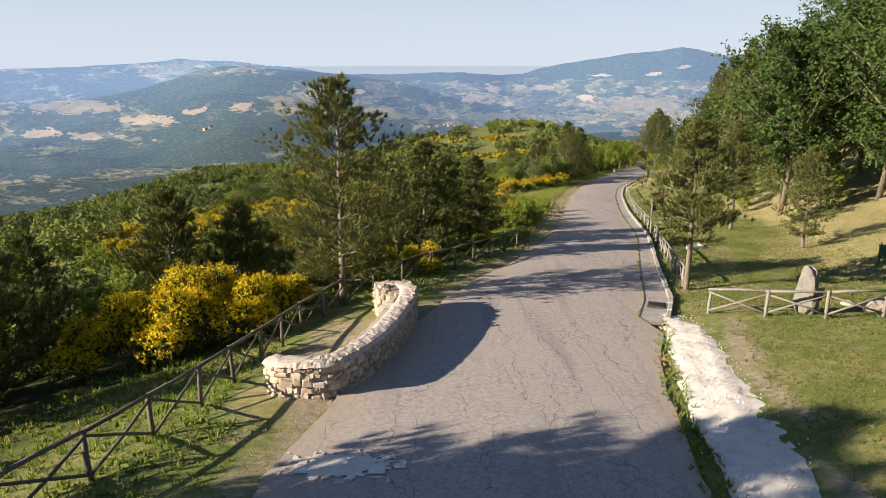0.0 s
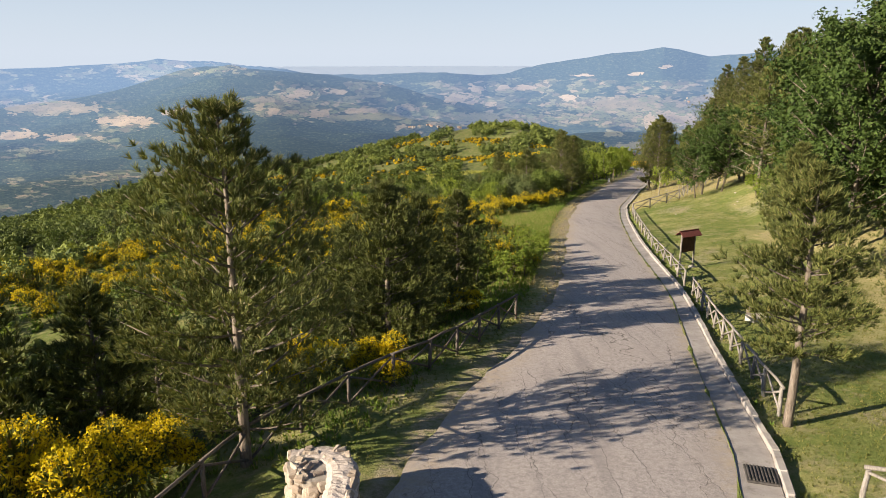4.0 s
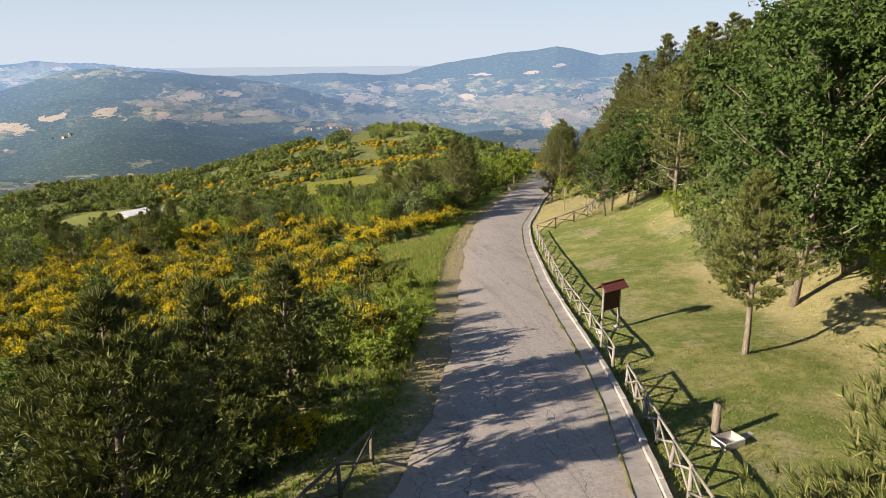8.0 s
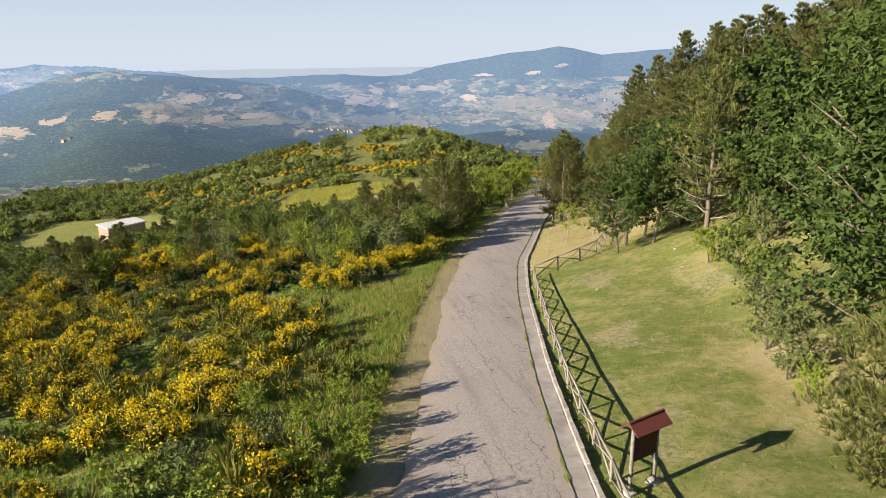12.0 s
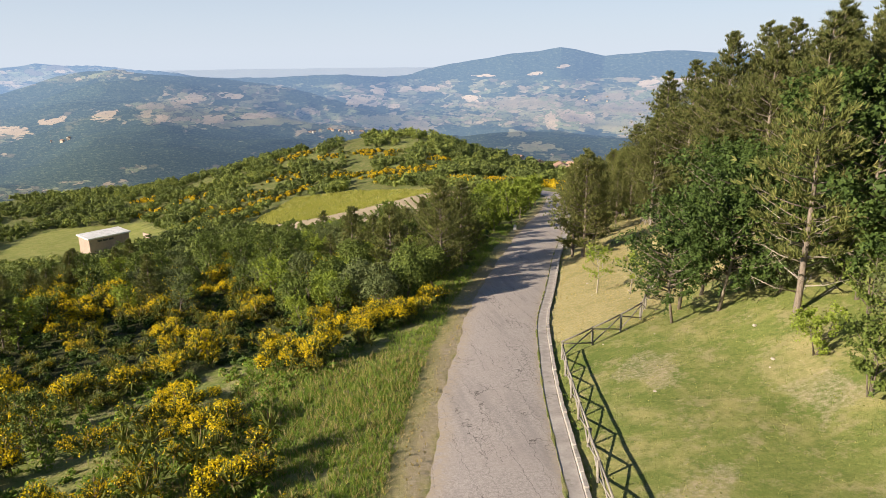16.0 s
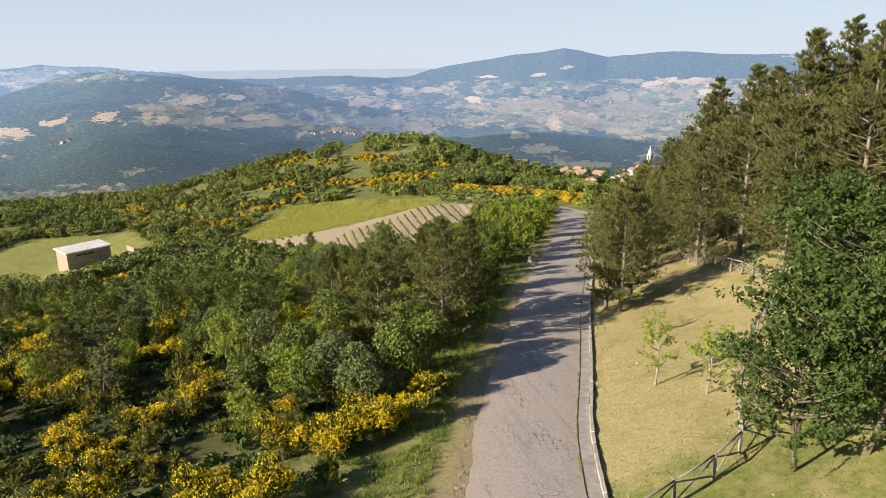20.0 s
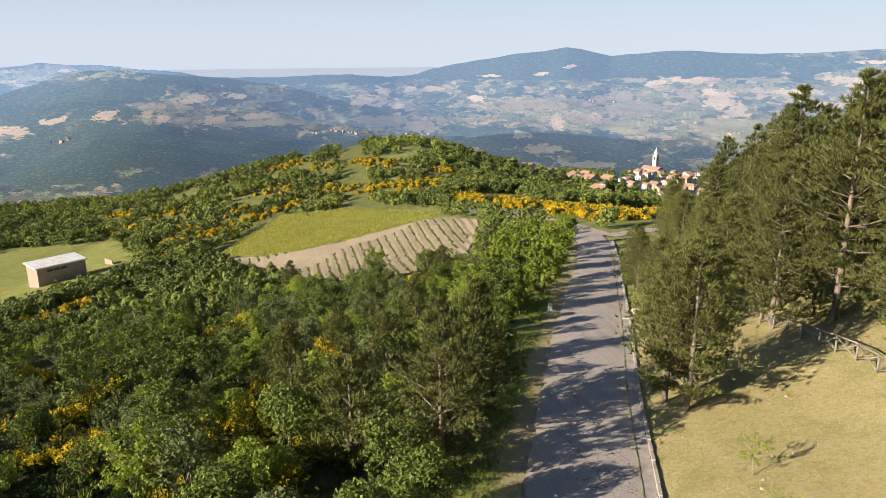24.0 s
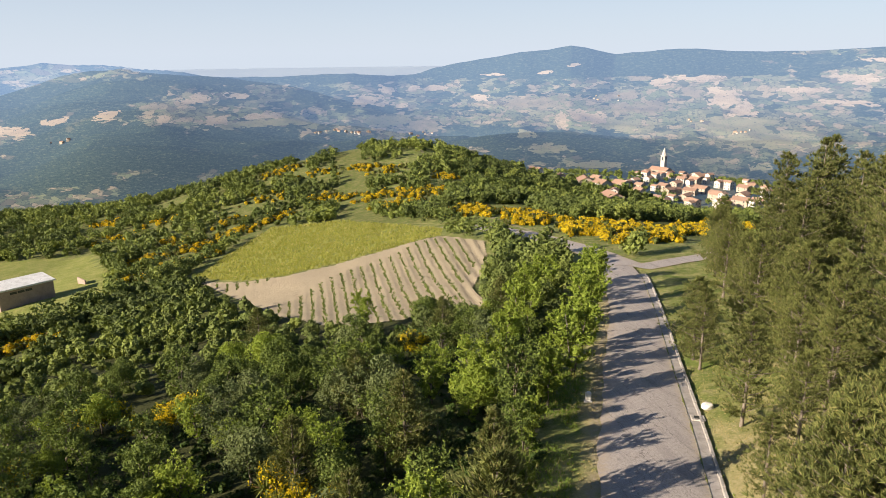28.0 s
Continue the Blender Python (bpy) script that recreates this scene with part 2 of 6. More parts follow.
def ground_mat():
    k = Mat("meadow_ground")
    big, mid, fine = k.noise(0.06, 4, 0.6), k.noise(0.45, 5, 0.65), k.noise(5.0, 5, 0.75)
    blade = k.noise(26, 4, 0.8)
    g = k.mix(k.step(fine, 0.3, 0.7), (0.10, 0.138, 0.032), (0.20, 0.232, 0.066))
    g = k.mix(k.step(blade, 0.35, 0.7, 0, 0.5), g, (0.25, 0.26, 0.09))
    g = k.mix(k.step(mid, 0.45, 0.62, 0, 0.75), g, k.mix(k.step(blade, 0.3, 0.7), (0.25, 0.235, 0.09), (0.42, 0.37, 0.17)))
    g = k.mix(k.step(k.noise(0.22, 6, 0.75), 0.50, 0.62, 0, 0.7), g, (0.10, 0.15, 0.03))
    g = k.mix(k.step(k.noise(0.8, 6, 0.8), 0.52, 0.62, 0, 0.7), g, (0.33, 0.285, 0.16))
    g = k.mix(k.step(k.noise(2.6, 6, 0.8), 0.50, 0.64, 0, 0.6), g, (0.085, 0.125, 0.028))
    straw = k.mix(k.step(blade, 0.3, 0.7), (0.29, 0.25, 0.12), (0.50, 0.425, 0.235))
    straw = k.mix(k.step(fine, 0.42, 0.66, 0, 0.65), straw, (0.20, 0.205, 0.07))
    straw = k.mix(k.step(k.noise(0.5, 6, 0.8), 0.48, 0.62, 0, 0.6), straw, (0.21, 0.215, 0.075))
    straw = k.mix(k.step(k.noise(1.7, 6, 0.8), 0.60, 0.68, 0, 0.7), straw, (0.50, 0.44, 0.33))
    g = k.mix(k.step(k.math("ADD", k.attr("dry"), k.math("ADD", k.step(mid, 0, 1, -0.3, 0.3), k.step(k.noise(2.2, 5, 0.75), 0.2, 0.8, -0.3, 0.3))), 0.3, 0.7), g, straw)
    bare = k.mix(k.step(fine, 0.3, 0.7), (0.24, 0.19, 0.13), (0.46, 0.39, 0.29))
    g = k.mix(k.step(k.math("ADD", k.attr("bare"), k.step(fine, 0, 1, -0.35, 0.35)), 0.35, 0.65), g, bare)
    g = k.mix(k.step(k.math("ADD", k.attr("meadow"), k.step(fine, 0, 1, -0.1, 0.1)), 0.3, 0.7), g,
              k.mix(k.step(fine, 0.3, 0.7), (0.20, 0.22, 0.05), (0.36, 0.34, 0.10)))
    g = k.mix(k.math("MULTIPLY", k.attr("meadow"), k.step(k.noise(0.16, 6, 0.75), 0.48, 0.62, 0, 0.7)), g, (0.16, 0.195, 0.045))
    g = k.mix(k.math("MULTIPLY", k.attr("meadow"), k.step(k.noise(0.9, 6, 0.8), 0.5, 0.6, 0, 0.55)), g, (0.20, 0.22, 0.055))
    # scrub mask: shade between and under plants, painted as near-black ground
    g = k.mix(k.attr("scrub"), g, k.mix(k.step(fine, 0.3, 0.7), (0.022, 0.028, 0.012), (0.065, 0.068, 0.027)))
    k.bump(k.math("ADD", k.math("MULTIPLY", fine, 1.0), k.math("MULTIPLY", blade, 0.8)), 0.8, 0.06)
    return k.done(g, 0.95, 0.08)


GROUND = ground_mat()


def soil_mat():
    k = Mat("ploughed_soil")
    n, f = k.noise(0.8, 5, 0.7), k.noise(7, 4, 0.75)
    c = k.mix(k.step(f, 0.3, 0.7), (0.27, 0.215, 0.145), (0.46, 0.39, 0.28))
    c = k.mix(k.step(n, 0.45, 0.7, 0, 0.5), c, (0.36, 0.305, 0.215))
    k.bump(f, 0.9, 0.08)
    return k.done(c, 0.95, 0.1)


SOIL = soil_mat()


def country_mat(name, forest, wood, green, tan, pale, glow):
    """Patchwork of woods, pastures and stubble fields, laid out by bearing and height, with summer haze painted as blue
    emission.
    """
    k = Mat(name)
    at = k.n.new("ShaderNodeCombineXYZ")
    k.link(k.attr("east"), at.inputs[0])
    k.link(k.attr("rise"), at.inputs[1])

    def noise_at(scale, detail, stretch=3.0):
        m = k.n.new("ShaderNodeMapping")
        m.inputs["Scale"].default_value = (1, stretch, 1)
        k.link(at.outputs[0], m.inputs["Vector"])
        n = k.n.new("ShaderNodeTexNoise")
        n.inputs["Scale"].default_value, n.inputs["Detail"].default_value, n.inputs["Roughness"].default_value = scale, detail, 0.65
        k.link(m.outputs[0], n.inputs["Vector"])
        return n

    def patches(scale, feature, out):
        w = noise_at(0.9, 3)
        add = k.n.new("ShaderNodeVectorMath")
        add.operation = "MULTIPLY_ADD"
        k.link(w.outputs["Color"], add.inputs[0])
        add.inputs[1].default_value = (1.8, 0.5, 0)
        k.link(at.outputs[0], add.inputs[2])
        m = k.n.new("ShaderNodeMapping")
        m.inputs["Scale"].default_value, m.inputs["Rotation"].default_value = (1, 2.2, 1), (0, 0, 0.42)
        k.link(add.outputs[0], m.inputs["Vector"])
        v = k.n.new("ShaderNodeTexVoronoi")
        v.feature = feature
        v.inputs["Scale"].default_value = scale
        k.link(m.outputs[0], v.inputs["Vector"])
        return v.outputs[out]

    big = k.n.new("ShaderNodeSeparateColor")
    k.link(patches(0.75, "F1", "Color"), big.inputs[0])
    small = k.n.new("ShaderNodeSeparateColor")
    k.link(patches(1.9, "F1", "Color"), small.inputs[0])
    fine, mid, clump = noise_at(16, 6, 1.6).outputs["Fac"], noise_at(3.0, 6).outputs["Fac"], noise_at(0.6, 8, 2.8).outputs["Fac"]
    hedge = k.step(patches(1.9, "DISTANCE_TO_EDGE", "Distance"), 0.02, 0.07, 0.75, 0)
    # woods and muted pastures
    f = k.mix(k.step(big.outputs[0], 0.3, 0.7), green, k.mix(0.35, green, tan))
    f = k.mix(k.step(small.outputs[1], 0.2, 1.0, 0.0, 0.6), f, wood)
    f = k.mix(k.step(small.outputs[0], 0.74, 0.76, 0, 0.75), f, tan)
    f = k.mix(k.step(small.outputs[2], 0.8, 0.82, 0, 0.6), f, forest)
    f = k.mix(k.math("MULTIPLY", hedge, k.step(mid, 0.4, 0.55)), f, forest)
    f = k.mix(k.step(fine, 0.56, 0.66, 0, 0.5), f, wood)
    w = k.mix(k.step(fine, 0.3, 0.7), forest, wood)
    w = k.mix(k.step(mid, 0.5, 0.66, 0, 0.45), w, green)
    w = k.mix(k.step(noise_at(7, 6, 1.5).outputs["Fac"], 0.48, 0.6, 0, 0.7), w, forest)
    share = k.math("ADD", k.math("MULTIPLY", small.outputs[2], 0.3), k.math("MULTIPLY", clump, 1.1))
    tract = k.step(noise_at(0.22, 3, 3.2).outputs["Fac"], 0.3, 0.7, -0.34, 0.34)
    keep = k.math("SUBTRACT", k.math("ADD", share, tract), k.step(k.attr("wooded"), 0, 1, 0.25, 1.2))
    c = k.mix(k.step(keep, -0.03, 0.03), w, f)
    # single large fields in crop
    ragged = k.math("ADD", k.step(mid, 0.2, 0.8, -0.25, 0.25), k.step(small.outputs[1], 0, 1, -0.45, 0.45))
    for crop, tone in (("pasture", k.mix(0.45, green, tan)), ("fallow", k.mix(0.5, wood, tan)), ("straw", pale), ("stubble", k.mix(0.4, tan, pale))):
        tone = k.mix(k.step(small.outputs[0], 0.0, 1.0, 0.0, 0.55), tone, green if crop == "pasture" else tan)
        tone = k.mix(k.step(fine, 0.52, 0.68, 0, 0.45), tone, wood)
        c = k.mix(k.step(k.math("ADD", k.attr(crop), ragged), 0.0, 0.03), c, tone)
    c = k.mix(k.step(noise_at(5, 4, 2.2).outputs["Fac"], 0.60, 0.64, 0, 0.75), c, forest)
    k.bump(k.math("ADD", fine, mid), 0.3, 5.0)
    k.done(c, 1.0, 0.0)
    # blue emission stands in for haze, stronger with distance
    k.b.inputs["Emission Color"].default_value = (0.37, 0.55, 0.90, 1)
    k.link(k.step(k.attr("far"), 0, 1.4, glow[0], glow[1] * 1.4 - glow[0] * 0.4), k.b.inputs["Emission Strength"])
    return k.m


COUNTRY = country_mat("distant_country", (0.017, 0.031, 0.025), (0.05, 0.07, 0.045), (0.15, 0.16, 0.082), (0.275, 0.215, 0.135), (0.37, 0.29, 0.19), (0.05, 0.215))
# the plain also has haze put into its pale bluish base colours
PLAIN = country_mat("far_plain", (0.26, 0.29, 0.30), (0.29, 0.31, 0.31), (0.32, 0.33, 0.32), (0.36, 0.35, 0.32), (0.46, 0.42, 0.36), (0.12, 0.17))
PAINT_WHITE = concrete("white_paint", (0.66, 0.64, 0.6), (0.82, 0.8, 0.77), 3)
TERRACOTTA = stone_mat("terracotta_tiles", (0.27, 0.165, 0.12), (0.38, 0.24, 0.175), (0.28, 0.2, 0.16))
WALL_CREAM = concrete("cream_render", (0.33, 0.27, 0.215), (0.47, 0.40, 0.325), 0.5)
WALL_WHITE = concrete("white_render", (0.40, 0.375, 0.345), (0.57, 0.54, 0.50), 0.5)
DARK = Mat("dark_opening").done((0.03, 0.03, 0.035), 0.3, 0.5)
IRON = concrete("dark_iron", (0.05, 0.048, 0.045), (0.10, 0.09, 0.085), 6)
RUST_RED = wood_mat("dark_red_shingle", (0.11, 0.035, 0.03), (0.20, 0.07, 0.06))
GREEN_PAINT = concrete("green_painted_metal", (0.03, 0.09, 0.045), (0.05, 0.13, 0.07), 5)


# ---- lie of the land ----
ROAD_Y = (-60, 0, 11, 18, 20.6, 23, 27, 31, 36, 42, 50, 57, 71, 82, 90, 104, 117, 131, 144, 159, 170)
ROAD_L = (-6.6, -3.9, -3.05, -1.6, -1.0, -0.4, 0.9, 2.4, 4.6, 6.6, 8.4, 9.9, 12.9, 15.8, 18.2, 23.2, 28.0, 33.6, 39.1, 44.4, 47.5)
ROAD_R = (0.0, 3.4, 4.6, 5.85, 6.6, 7.9, 8.85, 9.7, 10.95, 12.4, 13.75, 15.0, 18.0, 20.9, 23.9, 28.9, 34.0, 39.2, 44.1, 49.4, 52.0)


def smooth(a, b, v):
    k = np.clip((np.asarray(v, float) - a) / (b - a), 0, 1)
    return k * k * (3 - 2 * k)


def road_left(y):
    return (np.interp(y - 2, ROAD_Y, ROAD_L) + np.interp(y, ROAD_Y, ROAD_L) + np.interp(y + 2, ROAD_Y, ROAD_L)) / 3


def road_right(y):
    return (np.interp(y - 2, ROAD_Y, ROAD_R) + np.interp(y, ROAD_Y, ROAD_R) + np.interp(y + 2, ROAD_Y, ROAD_R)) / 3


def road_z(y):
    return np.interp(y, (-200, 0, 30, 60, 90, 130, 172, 200, 230, 260, 300, 340, 400, 500, 700, 1000),
                     (22, 0.1, -3.37, -6.85, -10.3, -15.05, -20.0, -23.4, -28.0, -31.5, -34.5, -36, -38.5, -62, -98, -130))


def wobble(x, y, scale, seed=0.0):
    """Smooth sum of waves, about -1 to 1."""
    x, y = np.asarray(x, float) / scale + seed, np.asarray(y, float) / scale - seed
    return (np.sin(1.7 * x + 1.1 * y + seed) + np.sin(-1.3 * x + 2.1 * y + 2 * seed) + np.sin(2.9 * x - 0.7 * y + 1.3)
            + 0.6 * np.sin(4.3 * x + 3.7 * y) + 0.4 * np.sin(-6.1 * x + 5.3 * y + seed)) / 3.2


def near_z(x, y):
    """Height of the ground round the road."""
    x, y = np.asarray(x, float), np.asarray(y, float)
    base = road_z(y)
    left, right = (road_left(y) - x) * 0.95, (x - road_right(y)) * 0.95
    gone = 1 - smooth(168, 182, y)
    # uphill side
    a = np.interp(y, (0, 20, 26, 45, 60, 73, 90, 110, 140, 165, 200), (0.13, 0.11, 0.03, 0.04, 0.13, 0.3, 0.27, 0.2, 0.1, 0.0, -0.05))
    b = np.interp(y, (0, 25, 45, 60, 73, 90, 110, 140, 165, 200), (0.2, 0.22, 0.3, 0.38, 0.42, 0.38, 0.34, 0.22, 0.02, -0.1))
    r = np.clip(right, 0, None)
    up = a * np.minimum(r, 8) + b * np.clip(r - 8, 0, 50) + 0.1 * b * np.clip(r - 58, 0, 60)
    # downhill side
    steep = 1 - smooth(38, 52, y)
    q = np.clip(left, 0, None)
    down = (0.03 * np.minimum(q, 2.5) + (0.1 + 0.13 * steep) * np.clip(q - 2.5, 0, 14) + (0.105 + 0.07 * smooth(110, 180, y)) * np.clip(q - 16.5, 0, 90)
            + 0.05 * np.clip(q - 106, 0, 200))
    z = base + np.where(right > 0, up, 0) - np.where(left > 0, down, 0)
    rough = smooth(1.0, 6.0, np.maximum(left, right))
    z = z + rough * (0.12 * wobble(x, y, 4.0, 1.0) + 0.25 * wobble(x, y, 17.0, 2.0))
    z = z + 7.5 * np.exp(-((x - 12) / 70) ** 2 - ((y - 388) / 55) ** 2)
    z = z - (9 * smooth(40, 130, x) * smooth(230, 330, y) + 20 * smooth(110, 240, x) * smooth(360, 520, y) + 26 * smooth(128, 185, x) * smooth(260, 330, y) * (1 - smooth(440, 560, y))) * (1 - smooth(640, 800, y))
    return z


def eased(v, xs, ys, reach=1.6):
    """Values between points, with the corners rounded off."""
    return sum(np.interp(v + reach * k / 3, xs, ys) for k in range(-3, 4)) / 7


def far_z(x, y):
    """Height of the country beyond, as hills round a valley."""
    x, y = np.asarray(x, float), np.asarray(y, float)
    dx, dy = x - 12, y - 50
    r, th = np.hypot(dx, dy), np.degrees(np.arctan2(dx, dy))
    sky = np.interp(th, (-60, -34, -26, -22.8, -20.4, -18, -15.5, -13.9, -11.5, -10, -6.3, -2.8, 0.7, 4.6, 9.3, 14.1, 16.2, 17.9, 19, 21.2, 24, 27, 31.7, 40, 60),
                    (-1.2, -1.1, -0.95, -0.82, -0.5, -0.6, -0.73, -0.98, -1.2, -1.5, -1.84, -1.65, -1.63, -1.9, -0.79, -0.06, 0.02, 0.34, 0.2, -0.32, -0.1, 0.03, -0.1, 0.1, -0.2))
    top = eased(th, (-60, -20, -12, 2, 8, 60), (4300, 4300, 3700, 3700, 4200, 4200))
    u = r / top
    low = eased(th, (-40, 0, 30, 60), (-9.6, -8.6, -9.4, -9.4))
    k = np.clip((u - 0.2) / 0.8, 0, 1)
    el = low + (sky - low) * (0.72 * k + 0.28 * k * k * k)
    el = el + 0.55 * np.exp(-((th - 11) / 3.5) ** 2 - ((u - 0.36) / 0.05) ** 2) 
    ridge = eased(th, (-40, -30, -23, -18.9, -16.2, -13, -10, -4, 4), (-4.6, -4, -2.87, -1.57, -1.15, -1.35, -1.8, -2.6, -4.2))
    el = np.maximum(el, ridge - np.where(u < 0.74, 13, 22) * np.sqrt((u - 0.74) ** 2 + 0.0004) + 0.3)
    el = np.where(u > 1, sky + (u - 1) * -6, el)
    el = np.maximum(el, np.where(u > 1, -1.75 + 0.68 * smooth(3850, 4850, r), -90))
    return 6.5 + r * np.tan(np.radians(el))


def land_z(x, y):
    r = np.hypot(np.asarray(x, float) - 12, np.asarray(y, float) - 50)
    k = smooth(480, 900, r)
    return near_z(x, y) * (1 - k) + far_z(x, y) * k


# ---- mesh helpers ----
def tri_mesh(name, verts, faces, mat, flat=True):
    """A mesh from arrays of places and of triangles or quads."""
    verts, faces = np.asarray(verts, np.float32), np.asarray(faces, np.int32)
    me = bpy.data.meshes.new(name)
    k = faces.shape[1]
    me.vertices.add(len(verts))
    me.vertices.foreach_set("co", verts.ravel())
    me.loops.add(faces.size)
    me.loops.foreach_set("vertex_index", faces.ravel())
    me.polygons.add(len(faces))
    me.polygons.foreach_set("loop_start", np.arange(0, faces.size, k, dtype=np.int32))
    me.polygons.foreach_set("use_smooth", np.full(len(faces), not flat))
    me.materials.append(mat)
    me.update(calc_edges=True)
    me.validate()
    return me


def bm_mesh(name, bm, mat, flat=True):
    me = bpy.data.meshes.new(name)
    bm.to_mesh(me)
    bm.free()
    me.materials.append(mat)
    if not flat:
        me.polygons.foreach_set("use_smooth", np.full(len(me.polygons), True))
    return me


def part(name, me, parent, label="", m=None):
    """One mesh as a part of a thing."""
    ob = new(name, me)
    ob.parent = parent
    if m is not None:
        ob.matrix_basis = m
    if label:
        ob["label"] = label
    return ob


def thing(name, m, label, category, group="", kind=""):
    return_ob = new(name)
    return_ob.empty_display_size = 0.2
    return_ob.matrix_basis = m
    return tagged(return_ob, label, category, group, kind)


def grid_faces(nu, nv):
    i = np.arange(nu - 1)[:, None] * nv + np.arange(nv - 1)[None, :]
    return np.stack([i, i + nv, i + nv + 1, i + 1], -1).reshape(-1, 4)


def sheet(name, x, y, z, mat, flat=False):
    """A draped grid: arrays of one shape."""
    return tri_mesh(name, np.stack([x, y, z], -1).reshape(-1, 3), grid_faces(*x.shape), mat, flat)


def tubes(name, runs, mat, sides=5, flat=False):
    """Tapered rods along polylines: runs of ([places], [radii])."""
    verts, faces, base, most = [], [], 0, sides
    for pts, rad in runs:
        sides = 3 if max(rad) < 0.045 and most < 8 and len(runs) > 3 else most
        pts = [Vector(p) for p in pts]
        n = len(pts)
        for i, p in enumerate(pts):
            ax = (pts[min(i + 1, n - 1)] - pts[max(i - 1, 0)]).normalized()
            side = ax.cross(Vector((0.31, 0.95, 0.02)) if abs(ax.z) > 0.6 else Vector((0, 0, 1))).normalized()
            up = side.cross(ax)
            for k in range(sides):
                a = 2 * math.pi * k / sides
                verts.append(p + (side * math.cos(a) + up * math.sin(a)) * rad[i])
        for i in range(n - 1):
            for k in range(sides):
                a, b = base + i * sides + k, base + i * sides + (k + 1) % sides
                faces.append((a, b, b + sides, a + sides))
        tip = base + (n - 1) * sides
        for a in (base, tip):
            verts.append(pts[0] if a == base else pts[-1])
        c0, c1 = base + n * sides, base + n * sides + 1
        for k in range(sides):
            faces.append((c0, base + (k + 1) % sides, base + k, base + k))
            faces.append((c1, tip + k, tip + (k + 1) % sides, tip + (k + 1) % sides))
        base += n * sides + 2
    me = bpy.data.meshes.new(name)
    me.from_pydata([tuple(v) for v in verts], [], [f if f[2] != f[3] else f[:3] for f in faces])
    me.materials.append(mat)
    me.polygons.foreach_set("use_smooth", np.full(len(me.polygons), not flat))
    return me


def box_mesh(name, sx, sy, sz, mat, bevel=0.0, jitter=0.0, seed=0, z0=0.0):
    """A bevelled box standing on z0, with uneven corners."""
    bm = bmesh.new()
    bmesh.ops.create_cube(bm, size=1)
    rnd = random.Random(seed)
    for v in bm.verts:
        v.co = Vector((v.co.x * sx, v.co.y * sy, (v.co.z + 0.5) * sz + z0))
        v.co += Vector((rnd.uniform(-1, 1), rnd.uniform(-1, 1), rnd.uniform(-1, 1))) * jitter
    if bevel:
        bmesh.ops.bevel(bm, geom=list(bm.edges), offset=bevel, segments=1, affect="EDGES")
    return bm_mesh(name, bm, mat)


def on(x, y, turn=0.0, dz=0.0, size=1.0):
    """A pose on the ground."""
    return pose(x, y, float(land_z(x, y)) + dz, 0, 0, turn) @ Matrix.Scale(size, 4)


# ---- the ground ----
def inside(x, y, ring):
    """Which of the places lie within a ring of corners."""
    hit = np.zeros(np.shape(x), bool)
    for (ax, ay), (bx, by) in zip(ring, ring[1:] + ring[:1]):
        cross = (ay > y) != (by > y)
        hit ^= cross & (x < (bx - ax) * (y - ay) / (by - ay + 1e-9) + ax)
    return hit


FIELD = [(-14, 221), (-3, 205), (5, 199), (14, 202), (24, 208), (33, 212), (38, 196), (35, 178), (30, 163), (30, 151), (20, 153), (14, 156), (6, 171), (-3, 192)]
CLEARING = [(-44, 193), (-36, 203), (-29, 215), (-38, 250), (-44, 266), (-60, 303), (-97, 307), (-97, 255), (-72, 226)]
MEADOW = [(-15, 226), (-3, 206), (5, 200), (14, 203), (33, 213), (35, 224), (30, 238), (14, 272), (-5, 282), (-12, 255)]


def fill(me, name, values):
    me.attributes.new(name, "FLOAT", "POINT").data.foreach_set("value", np.asarray(values, np.float32).ravel())


gx, gy = np.meshgrid(np.concatenate([np.arange(-150, -30, 2.5), np.arange(-30, 62, 0.8), np.arange(62, 262, 3.0)]),
                     np.concatenate([np.arange(-60, 130, 0.8), np.arange(130, 240, 1.6), np.arange(240, 620, 4.0)]), indexing="ij")
gl, gr = (road_left(gy) - gx) * 0.95, (gx - road_right(gy)) * 0.95
gz = near_z(gx, gy)
on_road = (gl < 0.3) & (gr < 0.3) & (gy < 172)
gz = np.where(on_road, gz - 0.12, gz)
channel = smooth(0.1, 0.5, gr) * (1 - smooth(1.3, 1.8, gr)) * (gy < 20)
gz = gz - 0.05 * channel
me = sheet("ground", gx, gy, gz, GROUND)
w1 = wobble(gx, gy, 3.0, 4.0)
dry = smooth(1.9, 0.5, gl + 0.6 * w1) * smooth(-0.5, 0.2, gl) * smooth(34, 48, gy) * (1 - smooth(150, 165, gy))
dry = dry + smooth(74, 80, gy - 0.22 * gr) * (gr > 0) * (1 - smooth(112, 126, gy)) * (1 - smooth(20, 30, gr)) * 0.9
dry = dry + (gr > 0) * smooth(5, 9, gr + w1) * (1 - smooth(46, 60, gy)) * smooth(28, 34, gy) * 0.72
dry = dry + (gr > 0) * (gr < 3.5) * (gy < 26) * 0.3
dry = dry + smooth(1.5, 3.5, gr) * smooth(0.05, 0.5, wobble(gx, gy, 4.5, 7.0)) * smooth(26, 32, gy) * (1 - smooth(66, 74, gy)) * 0.55
dry = dry + smooth(0.2, 1.2, gl) * (1 - smooth(4, 6, gl)) * smooth(-0.1, 0.4, wobble(gx, gy, 1.8, 5.0)) * (gy < 40) * 0.6
fill(me, "dry", np.clip(dry, 0, 1))
bare = (gr > 0) * (gy < 72) * (gy > 26) * smooth(0.15, 0.55, wobble(gx, gy, 2.6, 9.0)) * smooth(0.8, 2, gr) * 0.46
